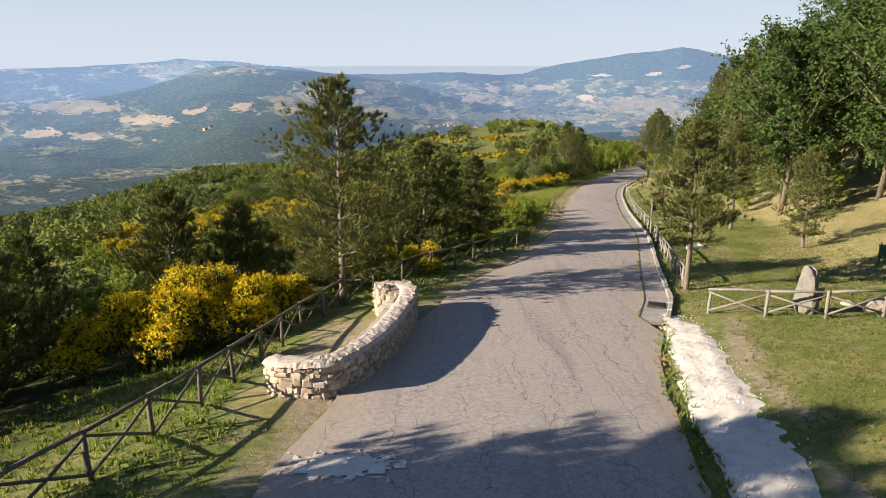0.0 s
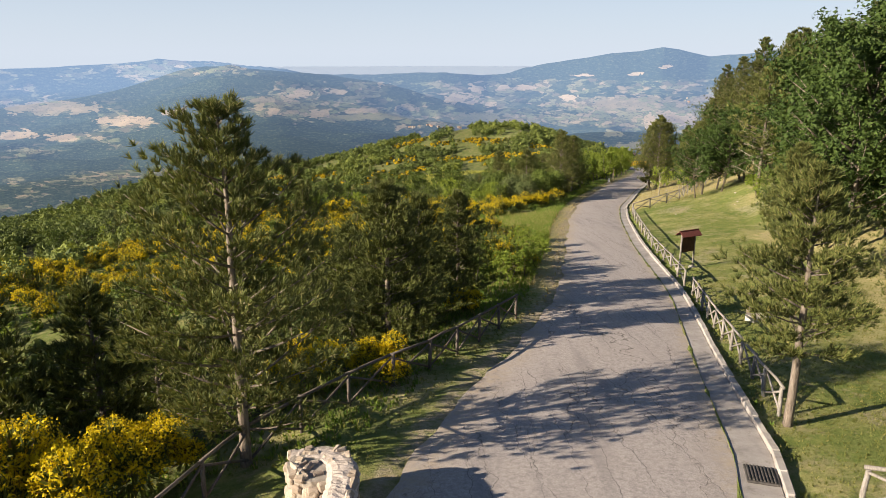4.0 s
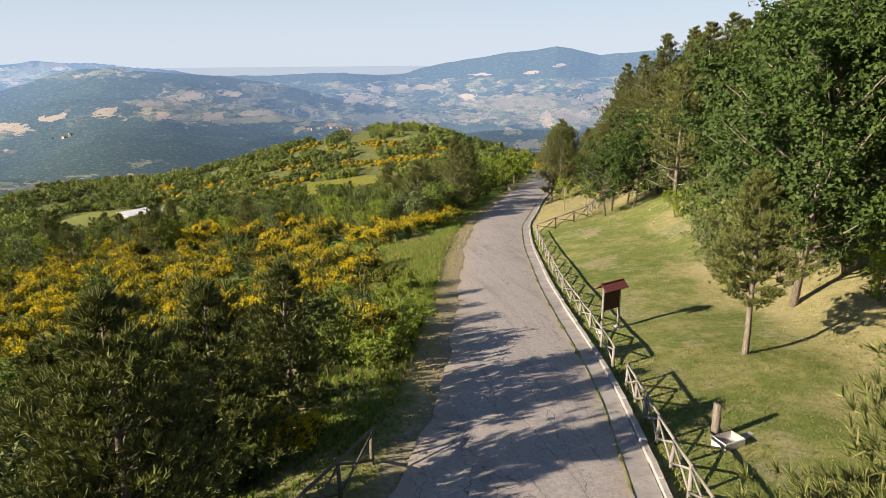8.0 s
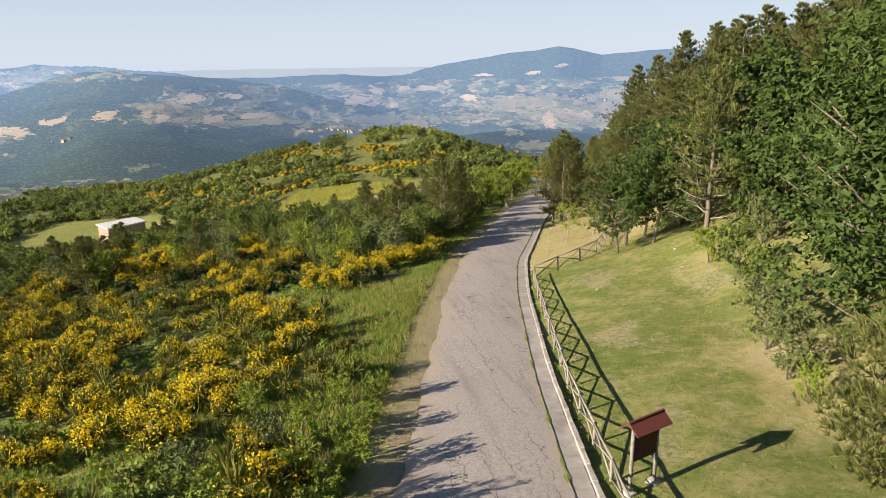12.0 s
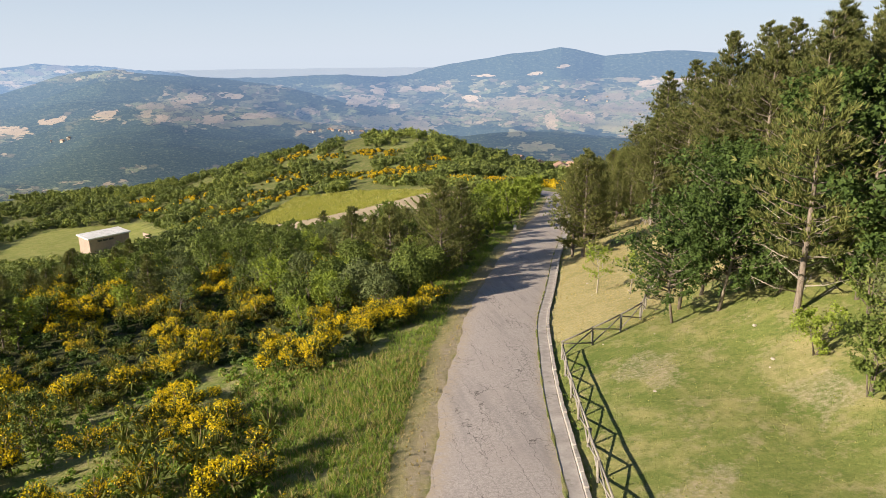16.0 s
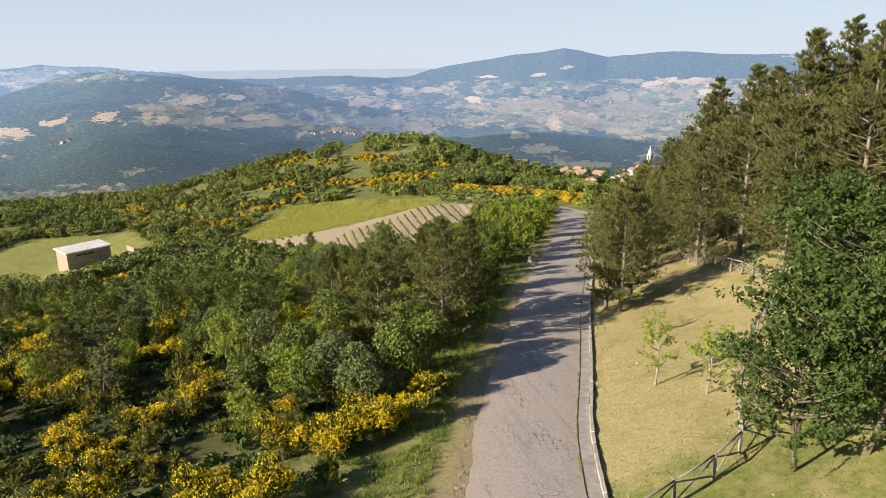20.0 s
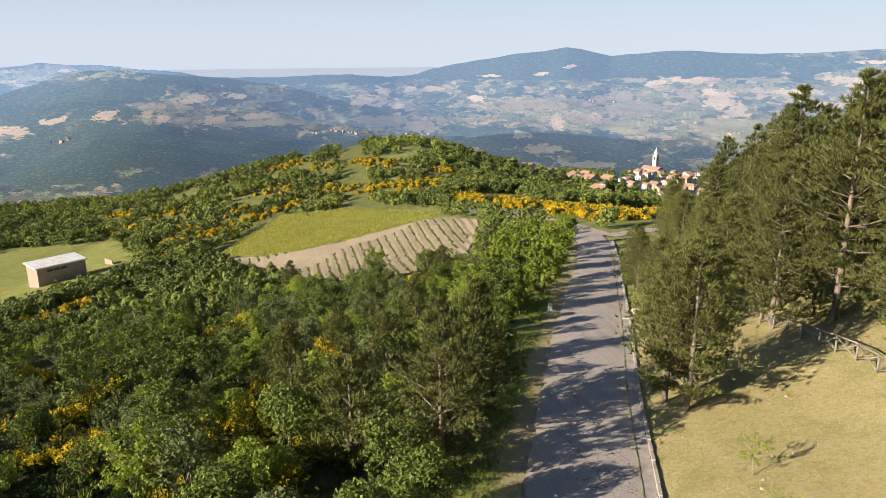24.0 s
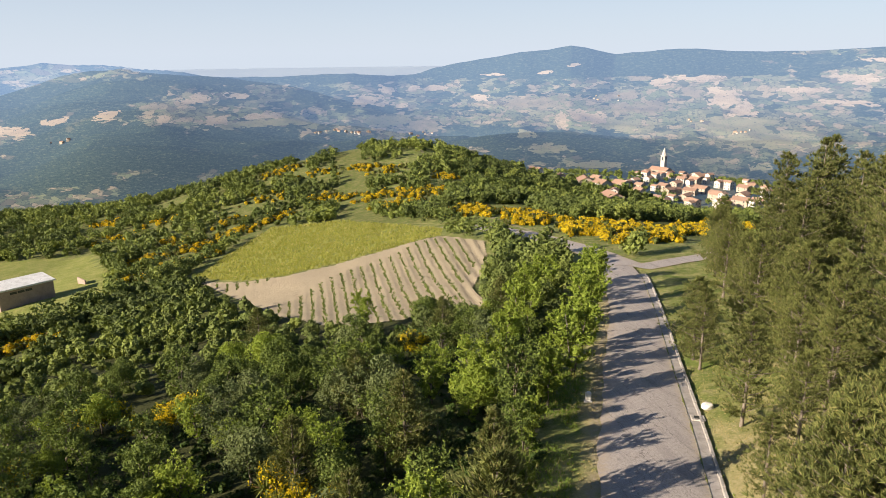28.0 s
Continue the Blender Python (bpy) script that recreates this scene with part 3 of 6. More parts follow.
bare = bare + (gr > 20) * smooth(55, 62, gy) * (1 - smooth(85, 95, gy)) * 0.4 * smooth(0, .5, wobble(gx, gy, 2.0, 3.0))
bare = bare + np.exp(-((gx + 3.0) / 1.5) ** 4 - ((gy - 19.5) / 4.5) ** 4) * 0.6
bare = bare + smooth(1.3, 0.3, gl + 0.3 * w1) * smooth(-0.5, 0, gl) * 0.6
bare = bare + smooth(0.7, 0.1, np.abs(gr - 2.15) + 0.25 * w1) * (gy < 24) * 0.75
fill(me, "bare", np.clip(bare, 0, 1))
fill(me, "meadow", inside(gx, gy, MEADOW) * 1.0 + inside(gx, gy, CLEARING) * 0.45)
# where the ground colour carries painted shade: bank, scrub, ridge and wood floor
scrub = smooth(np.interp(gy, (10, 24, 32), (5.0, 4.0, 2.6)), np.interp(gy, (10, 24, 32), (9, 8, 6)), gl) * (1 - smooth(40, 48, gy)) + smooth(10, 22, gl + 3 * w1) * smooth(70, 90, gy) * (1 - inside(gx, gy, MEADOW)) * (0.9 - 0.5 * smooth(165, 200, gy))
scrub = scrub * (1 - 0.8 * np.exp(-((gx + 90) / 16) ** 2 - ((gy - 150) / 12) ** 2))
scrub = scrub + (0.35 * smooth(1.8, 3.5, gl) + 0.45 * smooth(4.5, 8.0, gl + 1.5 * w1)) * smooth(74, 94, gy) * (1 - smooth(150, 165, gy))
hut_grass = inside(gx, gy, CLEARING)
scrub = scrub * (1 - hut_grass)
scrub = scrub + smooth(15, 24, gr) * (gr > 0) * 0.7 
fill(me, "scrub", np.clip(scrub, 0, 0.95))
ground = tagged(new("ground", me), "grassy ridge falling away with dry verges and shade painted under scrub", "ground", kind="structure")

# far country: rings round the near ground, dropping under it
def turbulence(x, y, octaves=5, seed=0, ridged=False):
    """Layered smooth noise over arrays, about -1 to 1; ridged gives sharp crests."""
    table = np.random.default_rng(seed).uniform(-1, 1, (256, 256))
    total, amp, norm = 0.0, 1.0, 0.0
    for o in range(octaves):
        u, v = x * 2.03 ** o + 17.3 * o, y * 2.03 ** o + 9.1 * o
        i, j = np.floor(u).astype(int), np.floor(v).astype(int)
        a, b = u - i, v - j
        a, b = a * a * (3 - 2 * a), b * b * (3 - 2 * b)
        i0, i1, j0, j1 = i & 255, (i + 1) & 255, j & 255, (j + 1) & 255
        n = (table[i0, j0] * (1 - a) + table[i1, j0] * a) * (1 - b) + (table[i0, j1] * (1 - a) + table[i1, j1] * a) * b
        total, norm, amp = total + amp * (1 - 2 * np.abs(n) if ridged else n), norm + amp, amp * 0.5
    return total / norm


th = np.radians(np.concatenate([np.arange(-180, -44, 4.0), np.arange(-44, -34, 0.5), np.arange(-34, 46, 0.14), np.arange(46, 60, 0.7), np.arange(60, 180.1, 4.0)]))
rr = np.concatenate([np.arange(150, 620, 18.0), np.geomspace(620, 4880, 190)])
fr, ft = np.meshgrid(rr, th, indexing="ij")
fx, fy = 12 + fr * np.sin(ft), 50 + fr * np.cos(ft)
fz = land_z(fx, fy) - 3.0 * (1 - smooth(480, 640, fr))
deg = np.degrees(ft)
crest = eased(deg, (-60, -20, -12, 2, 8, 60), (4300, 4300, 3700, 3700, 4200, 4200))
bend = 0.5 * turbulence(fx / 900, fy / 900, 3, 5)
spurs = turbulence(fx / 760 + bend, fy / 560 + bend, 4, 6, True)
knolls = turbulence(fx / 260 + bend, fy / 200, 4, 7)
swell = (54 * spurs + 13 * knolls - 12) * np.exp(-((fr / crest - 0.55) / 0.3) ** 2) + (9 * spurs + 4 * knolls - 3) * np.exp(-((fr / crest - 0.97) / 0.12) ** 2)
fz = fz + swell * smooth(800, 1300, fr) * (fr < crest * 1.03)
cells = grid_faces(*fx.T.shape)
behind = (fr > eased(np.degrees(ft), (-60, -20, -12, 2, 8, 60), (4340, 4340, 3760, 3760, 4260, 4260))).T.ravel()[cells].all(1)
places = np.stack([fx.T, fy.T, fz.T], -1).reshape(-1, 3)
hills = tri_mesh("backdrop", places, cells[~behind], COUNTRY, False)
rise = np.degrees(np.arctan2(fz - 6.5, fr))
wooded = 0.56 + 0.4 * smooth(-2.3, -1.9, rise) * (1 - smooth(4, 8, deg)) * smooth(-13, -9, deg) + 0.5 * smooth(3, 9, deg) * smooth(-2.1, -1.6, rise) * (1 - smooth(29, 34, deg))
# more open or more wooded tracts by bearing, height and size
for a, b, c, d, e in [(-5, -4.6, 7, 0.6, -0.25), (3, -5.2, 6, 0.7, -0.35), (20, -4.6, 8, 1.2, -0.75), (31, -5.2, 7, 1.9, -0.8), (33, -2.6, 8, 1.0, -0.45), (4, -2.7, 6, 0.5, -0.2),
                      (-8, -3.4, 5, 0.6, -0.2), (-14, -4.4, 4, 0.5, -0.2), (-21, -1.2, 4, 0.5, -0.3), (-2, -2.2, 7, 0.4, -0.12),
                      (12, -6.3, 2.6, 0.55, 0.6), (22, -7.0, 5, 0.5, 0.4), (-19, -2.9, 5, 1.1, 0.45), (-13, -6.2, 8, 0.9, 0.35), (-15, -7.6, 14, 0.7, 0.4)]:
    wooded = wooded + e * np.exp(-((deg - a) / c) ** 2 - ((rise - b) / d) ** 2)
# large fields: bearing, height, half width, half depth, slant
STUBBLE = [(-10.3, -3.14, 1.0, 0.34, -8), (-16.6, -4.11, 0.7, 0.28, 6), (-19.9, -4.38, 0.7, 0.2, 12), (-12.8, -4.55, 0.5, 0.28, 0), (-9.3, -4.8, 0.95, 0.3, 6), (-2.0, -4.35, 0.75, 0.3, 0), (2.1, -3.53, 1.3, 0.4, -4),
           (4.7, -4.03, 0.5, 0.22, 0), (7.6, -2.71, 0.7, 0.2, 0), (-23.3, -4.9, 1.7, 0.3, -4), (-30.6, -5.5, 1.2, 0.3, -6), (-27.6, -5.9, 1.0, 0.25, -6), (17.4, -5.19, 0.5, 0.6, -8), (19.3, -4.92, 1.15, 0.42, -9)]
STRAW = [(-7.7, -2.99, 0.75, 0.2, -12), (-5.9, -4.58, 1.7, 0.2, 2), (5.8, -2.69, 0.6, 0.2, 8), (3.7, -2.77, 0.55, 0.28, -12), (11.1, -3.46, 0.7, 0.22, 0), (29.2, -3.42, 1.15, 0.7, -16), (30.4, -4.26, 0.9, 0.45, -12),
         (24.5, -2.33, 0.55, 0.22, 0), (26.9, -2.08, 1.7, 0.2, 0), (37.5, -2.02, 1.3, 0.34, -10), (34.3, -2.82, 1.5, 0.18, 0), (12.0, -1.72, 1.0, 0.08, -4), (18.2, -1.04, 0.4, 0.11, 10), (16.0, -1.62, 0.5, 0.10, 5),
         (37.0, -3.64, 1.6, 0.17, -5), (39.0, -0.79, 1.2, 0.16, -3)]
FALLOW = [(-28.4, -3.8, 3.0, 0.4, -3), (6.6, -5.53, 1.6, 0.5, 3), (-13.6, -3.67, 0.9, 0.22, 0), (15.0, -3.88, 2.8, 0.5, 4), (21.5, -3.35, 2.2, 0.34, 10), (23.1, -4.24, 2.1, 0.46, 6), (26.7, -2.95, 0.8, 0.4, -12), (23.0, -2.08, 0.9, 0.17, 0)]
PASTURE = [(-5.9, -5.07, 3.8, 0.28, 2), (4.1, -5.15, 2.0, 0.4, 0), (-5.6, -3.44, 1.3, 0.1, 5), (31.8, -6.2, 2.9, 0.55, -4), (30.0, -5.26, 2.6, 0.45, 0), (21.9, -5.55, 2.1, 0.45, 0), (16.4, -7.32, 1.7, 0.3, 0), (14.5, -6.26, 0.7, 0.28, 0),
           (19.7, -8.48, 2.0, 0.24, 0), (28.4, -7.96, 0.8, 0.2, 0), (31.7, -8.32, 0.7, 0.2, 12)]


def field_map(rows):
    """How far inside the nearest of these fields each place lies; below 0 outside."""
    best = np.full(deg.shape, -1.0)
    for b, h, w, d, slant in rows:
        du, dv = (deg - b), (rise - h) - (deg - b) * math.tan(radians(slant)) * 0.6
        best = np.maximum(best, 1 - ((np.abs(du) / w) ** 3 + (np.abs(dv) / d) ** 3) ** (1 / 3))
    return best


# amount of painted haze: grows with distance, more behind the left ridge
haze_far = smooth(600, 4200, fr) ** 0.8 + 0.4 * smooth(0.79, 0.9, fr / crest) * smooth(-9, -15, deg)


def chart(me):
    """Bearing, height, woods and distance, which sets the painted haze, at each point."""
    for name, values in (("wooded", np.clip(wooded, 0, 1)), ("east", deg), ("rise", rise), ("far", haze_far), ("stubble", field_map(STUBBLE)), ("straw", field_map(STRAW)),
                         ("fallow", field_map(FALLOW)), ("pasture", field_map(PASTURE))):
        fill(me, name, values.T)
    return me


tagged(new("backdrop", chart(hills)), "valley and hills in painted haze, patched with woods and pale fields", "hills", kind="structure")
tagged(new("backdrop", chart(tri_mesh("backdrop", places, cells[behind], PLAIN, False))), "pale plain in painted haze beyond the hills", "plain", kind="structure")


# ---- road, kerb and gutter ----
def strip(name, y, xa, xb, mat, across=2, lift=0.0, crown=0.0, dust=None, height=None):
    u = np.linspace(0, 1, across)[None, :]
    x = xa[:, None] * (1 - u) + xb[:, None] * u
    yy = np.repeat(y[:, None], across, 1)
    z = (road_z(yy) if height is None else height(x, yy)) + lift + crown * (1 - (2 * u - 1) ** 2)
    m = tri_mesh(name, np.stack([x, yy, z], -1).reshape(-1, 3), grid_faces(len(y), across)[:, ::-1], mat, False)
    if dust is not None:
        fill(m, "dust", np.repeat(dust(u), len(y), 0))
    return m


ry = np.arange(-50, 171, 0.5)
edge = 0.10 * wobble(ry, ry * 0, 0.9, 1.0) + 0.14 * wobble(ry, ry * 0, 3.1, 2.0)
gutter = np.interp(ry, (20.6, 22.6, 30, 40), (0.0, 0.95, 0.8, 0.62))
asphalt_l, asphalt_r = road_left(ry) + edge, road_right(ry) - gutter + 0.5 * edge * (gutter < 0.3)
road = new("road", strip("road", ry, asphalt_l, asphalt_r, ASPHALT, 15, 0.0, 0.05,
                         lambda u: np.clip(smooth(0.2, 0.0, u) + smooth(0.9, 1.0, u), 0, 1) * 0.95))
fill(road.data, "worn", np.repeat((0.8 + 0.2 * smooth(22, 30, ry))[:, None], 15, 1))
tagged(road, "cracked grey country road of worn asphalt", "road", kind="structure")
ky = np.arange(21.5, 161, 0.5)
k_in = road_right(ky) - 0.05
gut = new("gutter", strip("gutter", ky, np.interp(ky, ry, asphalt_r) - 0.02, k_in, GUTTER, 4, 0.012))
tagged(gut, "shallow concrete gutter beside the road", "gutter", kind="structure")
jw = np.clip(0.02 + 0.09 * wobble(ky, ky * 0, 0.9, 2.0) + 0.06 * wobble(ky, ky * 0, 0.23, 1.0), 0.004, 0.2)
jx = np.interp(ky, ry, asphalt_r)
joint = new("trim", strip("trim", ky, jx - jw, jx + jw * 0.7, GROUND, 3, 0.02, 0.02))
tagged(joint, "weedy earth joint between asphalt and gutter", "joint", kind="structure")


def road_by(name, pts, half, label):
    """A lane along points on the land."""
    pts = np.array(pts, float)
    s = np.concatenate([[0], np.cumsum(np.hypot(*np.diff(pts, axis=0).T))])
    q = np.arange(0, s[-1], 1.0)
    x, y = np.interp(q, s, pts[:, 0]), np.interp(q, s, pts[:, 1])
    for _ in range(12):
        x[1:-1], y[1:-1] = (x[:-2] + x[2:] + 2 * x[1:-1]) / 4, (y[:-2] + y[2:] + 2 * y[1:-1]) / 4
    tx, ty = np.gradient(x), np.gradient(y)
    n = np.hypot(tx, ty)
    u = np.linspace(-1, 1, 7)[None, :] * half * (1 + 0.06 * wobble(q, q, 3.0))[:, None]
    xx, yy = x[:, None] + (ty / n)[:, None] * u, y[:, None] - (tx / n)[:, None] * u
    zz = np.maximum(land_z(xx, yy), road_z(yy) * (yy < 172) + -999 * (yy >= 172)) + 0.07
    m = tri_mesh(name, np.stack([xx, yy, zz], -1).reshape(-1, 3), grid_faces(len(q), 7)[:, ::-1], ASPHALT, False)
    fill(m, "dust", np.repeat(smooth(0.6, 1.0, np.abs(np.linspace(-1, 1, 7)))[None, :], len(q), 0))
    return tagged(new(name, m), label, "road", kind="structure")


road_by("road_bend", [(49.6, 166), (49.5, 172), (48.7, 182), (46.5, 193), (43.6, 206), (39.5, 220), (36.5, 229)], 2.3, "narrow asphalt road bending past the field")
road_by("side_road", [(50.5, 164), (56, 166.5), (64, 170), (76, 174), (95, 176)], 1.7, "pale side lane leaving the junction")


def kerb_run():
    """Kerb of single concrete lengths."""
    holder = thing("kerb", pose(0, 0, 0), "line of worn pale concrete kerb stones", "kerb", kind="structure")
    shapes = [box_mesh("kerb_stone", 0.17, 1.0, 0.25, KERB, 0.02, 0.014, i, -0.13) for i in range(4)]
    rnd = random.Random(5)
    y = 22.0
    while y < 160:
        y2 = y + 1.0
        x, x2 = float(road_right(y)), float(road_right(y2))
        dz, yaw = float(road_z(y2) - road_z(y)), math.degrees(math.atan2(x2 - x, 1))
        long = math.sqrt((x2 - x) ** 2 + 1 + dz * dz)
        m = pose((x + x2) / 2 + 0.06, y + 0.5, float(road_z(y + 0.5)) + rnd.uniform(-0.015, 0.02), math.degrees(math.atan2(dz, 1)), 0, -yaw)
        part("kerb_stone", rnd.choice(shapes), holder, "", m @ Matrix.Diagonal((1, long * 0.985, 1, 1)))
        y = y2


kerb_run()
wy = np.arange(-10, 22.9, 0.2)
wob = 0.13 * wobble(wy, wy * 0, 1.3, 3.0) + 0.07 * wobble(wy, wy * 0, 0.35, 1.0)
bank = strip("limestone_bank", wy, np.interp(wy, (-10, 10.8, 13.5, 17.7, 21, 22.5), (2.6, 4.95, 5.3, 6.15, 6.95, 7.3)) + 0.6 * wob, np.interp(wy, (-10, 10.8, 14.5, 18.8, 21.9, 22.9), (4.2, 6.4, 7.1, 7.9, 8.1, 7.7)) + wob, LIME, 16,
             -0.035, 0.075, None, lambda x, y: land_z(x, y) + 0.035 * wobble(x, y, 0.35, 2.0) + 0.03 * wobble(x, y, 0.12, 5.0))
tagged(new("limestone_bank", bank), "whitish crushed limestone drain strip along the road", "gravel strip", kind="structure")

# ploughed field with ridges along its rows
u, v = np.meshgrid(np.arange(-30, 45, 0.25), np.arange(145, 226, 0.8), indexing="ij")
px, py = u + 0.0 * v, v
row = px + (0.11 - 0.005 * px) * (py - 180)
ring_in = inside(px, py, FIELD)
pz = near_z(px, py) + 0.10 + 0.055 * np.sin(row * 2 * math.pi / 1.5) * smooth(-0.2, 0.4, wobble(px, py, 30, 2.0) + 0.7)
cells = grid_faces(*px.shape)
keep = ring_in.ravel()[cells].all(1)
tagged(new("ploughed_field", tri_mesh("ploughed_field", np.stack([px, py, pz], -1).reshape(-1, 3), cells[keep], SOIL, False)),
       "pale ploughed field with straight furrow rows", "field", kind="structure")


# ---- plants ----
def unit(v):
    return v / (np.linalg.norm(v, axis=-1, keepdims=True) + 1e-9)


def spikes(rng, p, d, count, length, width, spread):
    """Bunches of narrow leaves: count at each place p, round the way d."""
    p, d = np.repeat(p, count, 0), np.repeat(d, count, 0)
    d = unit(d + rng.normal(0, spread, d.shape))
    side = unit(np.cross(d, rng.normal(0, 1, d.shape)))
    k = length * rng.uniform(0.7, 1.3, (len(p), 1))
    w = width * rng.uniform(0.7, 1.3, (len(p), 1))
    v = np.stack([p - side * w / 2, p + side * w / 2, p + d * k], 1).reshape(-1, 3)
    return v, np.arange(len(v)).reshape(-1, 3)


def leaves(rng, p, size, out=None, lean=0.8):
    """Diamond leaves at places p, facing roughly out."""
    n = rng.normal(0, 1, p.shape)
    if out is not None:
        n = unit(out + n * lean)
    a = unit(np.cross(n, rng.normal(0, 1, p.shape)))
    b = unit(np.cross(n, a))
    s = size * rng.uniform(0.6, 1.3, (len(p), 1))
    v = np.stack([p - a * s * 0.55 - b * s * 0.42, p + a * s * 0.75, p - a * s * 0.45 + b * s * 0.48 - n * s * 0.15], 1).reshape(-1, 3)
    return v, np.arange(len(v)).reshape(-1, 3)


def pine_shapes(seed, high, wide, bare, tufts=9, needles=8, size=0.24, needle=NEEDLE, bark=BARK, whorl=0.42, lean=0.0, fat=0.22, cone=True, lift=0.10):
    """Trunk, boughs and crown of a pine: whorls of rising boughs with brushes of needles."""
    rng = np.random.default_rng(seed)
    r0 = 0.013 * high + 0.03
    n = 9
    zs = np.linspace(0, high * 0.97, n)
    bend = np.cumsum(rng.normal(0, 0.015 * high / n, (n, 2)), 0) + lean * (zs / high)[:, None] ** 2 * high * np.array([[1.0, 0.4]])
    bend -= bend[0]
    axis = np.column_stack([bend, zs])
    runs = [([(0, 0, -0.5)] + axis.tolist(), [r0 * 1.25] + (r0 * (1 - zs / high) ** 0.8 + 0.012).tolist())]
    ps, ds = [], []
    z = high * bare
    while z < high * 0.985:
        t = (z - high * bare) / (high * (1 - bare))
        reach = wide * (0.55 + 0.45 * min(1.0, t * 3.2)) * ((1 - t) ** 0.92 if cone else 1 - t ** 1.35) * rng.uniform(0.8, 1.1) + 0.16
        count = int(rng.integers(4, 7))
        turn = rng.uniform(0, 6.28)
        for k in range(count):
            a = turn + k * 6.283 / count + rng.normal(0, 0.22)
            ln = reach * rng.uniform(0.55, 1.15)
            rise = lift + 0.5 * t + rng.normal(0, 0.12)
            c = np.array([np.interp(z, zs, axis[:, 0]), np.interp(z, zs, axis[:, 1]), z + rng.uniform(-0.12, 0.12)])
            way = np.array([math.cos(a), math.sin(a), 0.0])
            us = np.linspace(0, 1, 4)
            pts = c + way * (us * ln)[:, None] + np.array([0, 0, 1]) * ((rise * us + 0.22 * us ** 2) * ln)[:, None]
            br = 0.012 + 0.012 * ln
            runs.append((pts.tolist(), [br, br * 0.8, br * 0.5, br * 0.2]))
            m = max(3, int(tufts * (0.16 + 1.1 * ln / wide)))
            s = rng.uniform(0.28, 1.04, m) ** 0.8
            q = np.column_stack([np.interp(s, us, pts[:, i]) for i in range(3)])
            off = rng.normal(0, 0.16, (m, 3)) * (ln * 0.9 + 0.12) * (0.4 + 0.6 * s[:, None])
            off[:, 2] = np.abs(off[:, 2]) * 0.5 - 0.03
            ps.append(q + off)
            ds.append(unit(way * 0.55 + off * 0.8 + np.array([0, 0, 0.75 + 0.4 * t])))
        z += whorl * rng.uniform(0.7, 1.25) * (1.15 - 0.5 * t)
    top = axis[-1]
    ps.append(top + rng.normal(0, 0.05, (8, 3)) + np.array([[0, 0, 0.15]]))
    ds.append(unit(np.array([[0, 0, 1.0]]) + rng.normal(0, 0.25, (8, 3))))
    p, d = np.concatenate(ps), np.concatenate(ds)
    v, f = spikes(rng, p, d, needles, size, size * fat, 0.42)
    trunk = tubes("trunk", runs, bark, 5)
    return trunk, tri_mesh("crown", v, f, needle)


def pine(shapes, m, label, group="pine trees"):
    ob = thing("pine_tree", m, label, "tree", group)
    for name, me in zip(("trunk", "crown"), shapes):
        part(name, me, ob)
    return ob


def lobed(rng, high, wide, low, lobes, count, spread=0.35):
    """Leaf places on uneven lobes round a crown, and the ways out of it."""
    c = rng.normal(0, 1, (lobes, 3))
    c = unit(c) * rng.uniform(0.35, 1.0, (lobes, 1)) ** 0.6
    c[:, 2] = np.abs(c[:, 2]) * 1.0 - 0.3 * rng.random(lobes)
    rad = rng.uniform(0.26, 0.48, lobes)
    i = rng.choice(lobes, count, p=rad ** 2 / (rad ** 2).sum())
    d = unit(rng.normal(0, 1, (count, 3)) + np.array([0, 0, 0.35]))
    q = c[i] * 0.72 + d * rad[i][:, None] * (1 - spread * rng.random((count, 1)) ** 2)
    half = (high - low) / 2
    scale = np.array([wide, wide, half / 0.95])
    return q * scale + np.array([0, 0, low + half * 0.72]), unit(d / scale), c * 0.72 * scale + np.array([0, 0, low + half * 0.72])


def broad_shapes(seed, high, wide, low, lobes, count, leaf, mat, bark=BARK, stems=1):
    """Trunk, limbs and crown of a broad-leaved tree or bush."""
    rng = np.random.default_rng(seed)
    p, out, hubs = lobed(rng, high, wide, low, lobes, count)
    v, f = leaves(rng, p, leaf, out, 0.9)
    crown = tri_mesh("crown", v, f, mat)
    r0 = 0.018 * high + 0.02
    trunks, limbs = [], []
    for s in range(stems):
        fork = np.array([rng.normal(0, 0.06) * high, rng.normal(0, 0.06) * high, low + (high - low) * 0.25]) if stems == 1 else \
            np.array([rng.normal(0, 0.35) * wide, rng.normal(0, 0.35) * wide, high * 0.45])
        foot = np.array([0, 0, -0.4]) if stems == 1 else np.array([rng.normal(0, 0.1), rng.normal(0, 0.1), -0.3])
        mid = foot * 0.45 + fork * 0.55 + rng.normal(0, 0.03 * high, 3) * np.array([1, 1, 0])
        k = r0 if stems == 1 else r0 * 0.5
        trunks.append(([foot, mid, fork], [k * 1.25, k, k * 0.75]))
        for h in hubs[s::stems][:9 if stems == 1 else 3]:
            b = (fork + h) / 2 + rng.normal(0, 0.08, 3) * wide - np.array([0, 0, 0.05 * high])
            limbs.append(([fork, b, h], [k * 0.55, k * 0.34, k * 0.12]))
    return tubes("trunk", trunks + limbs, bark, 5), crown


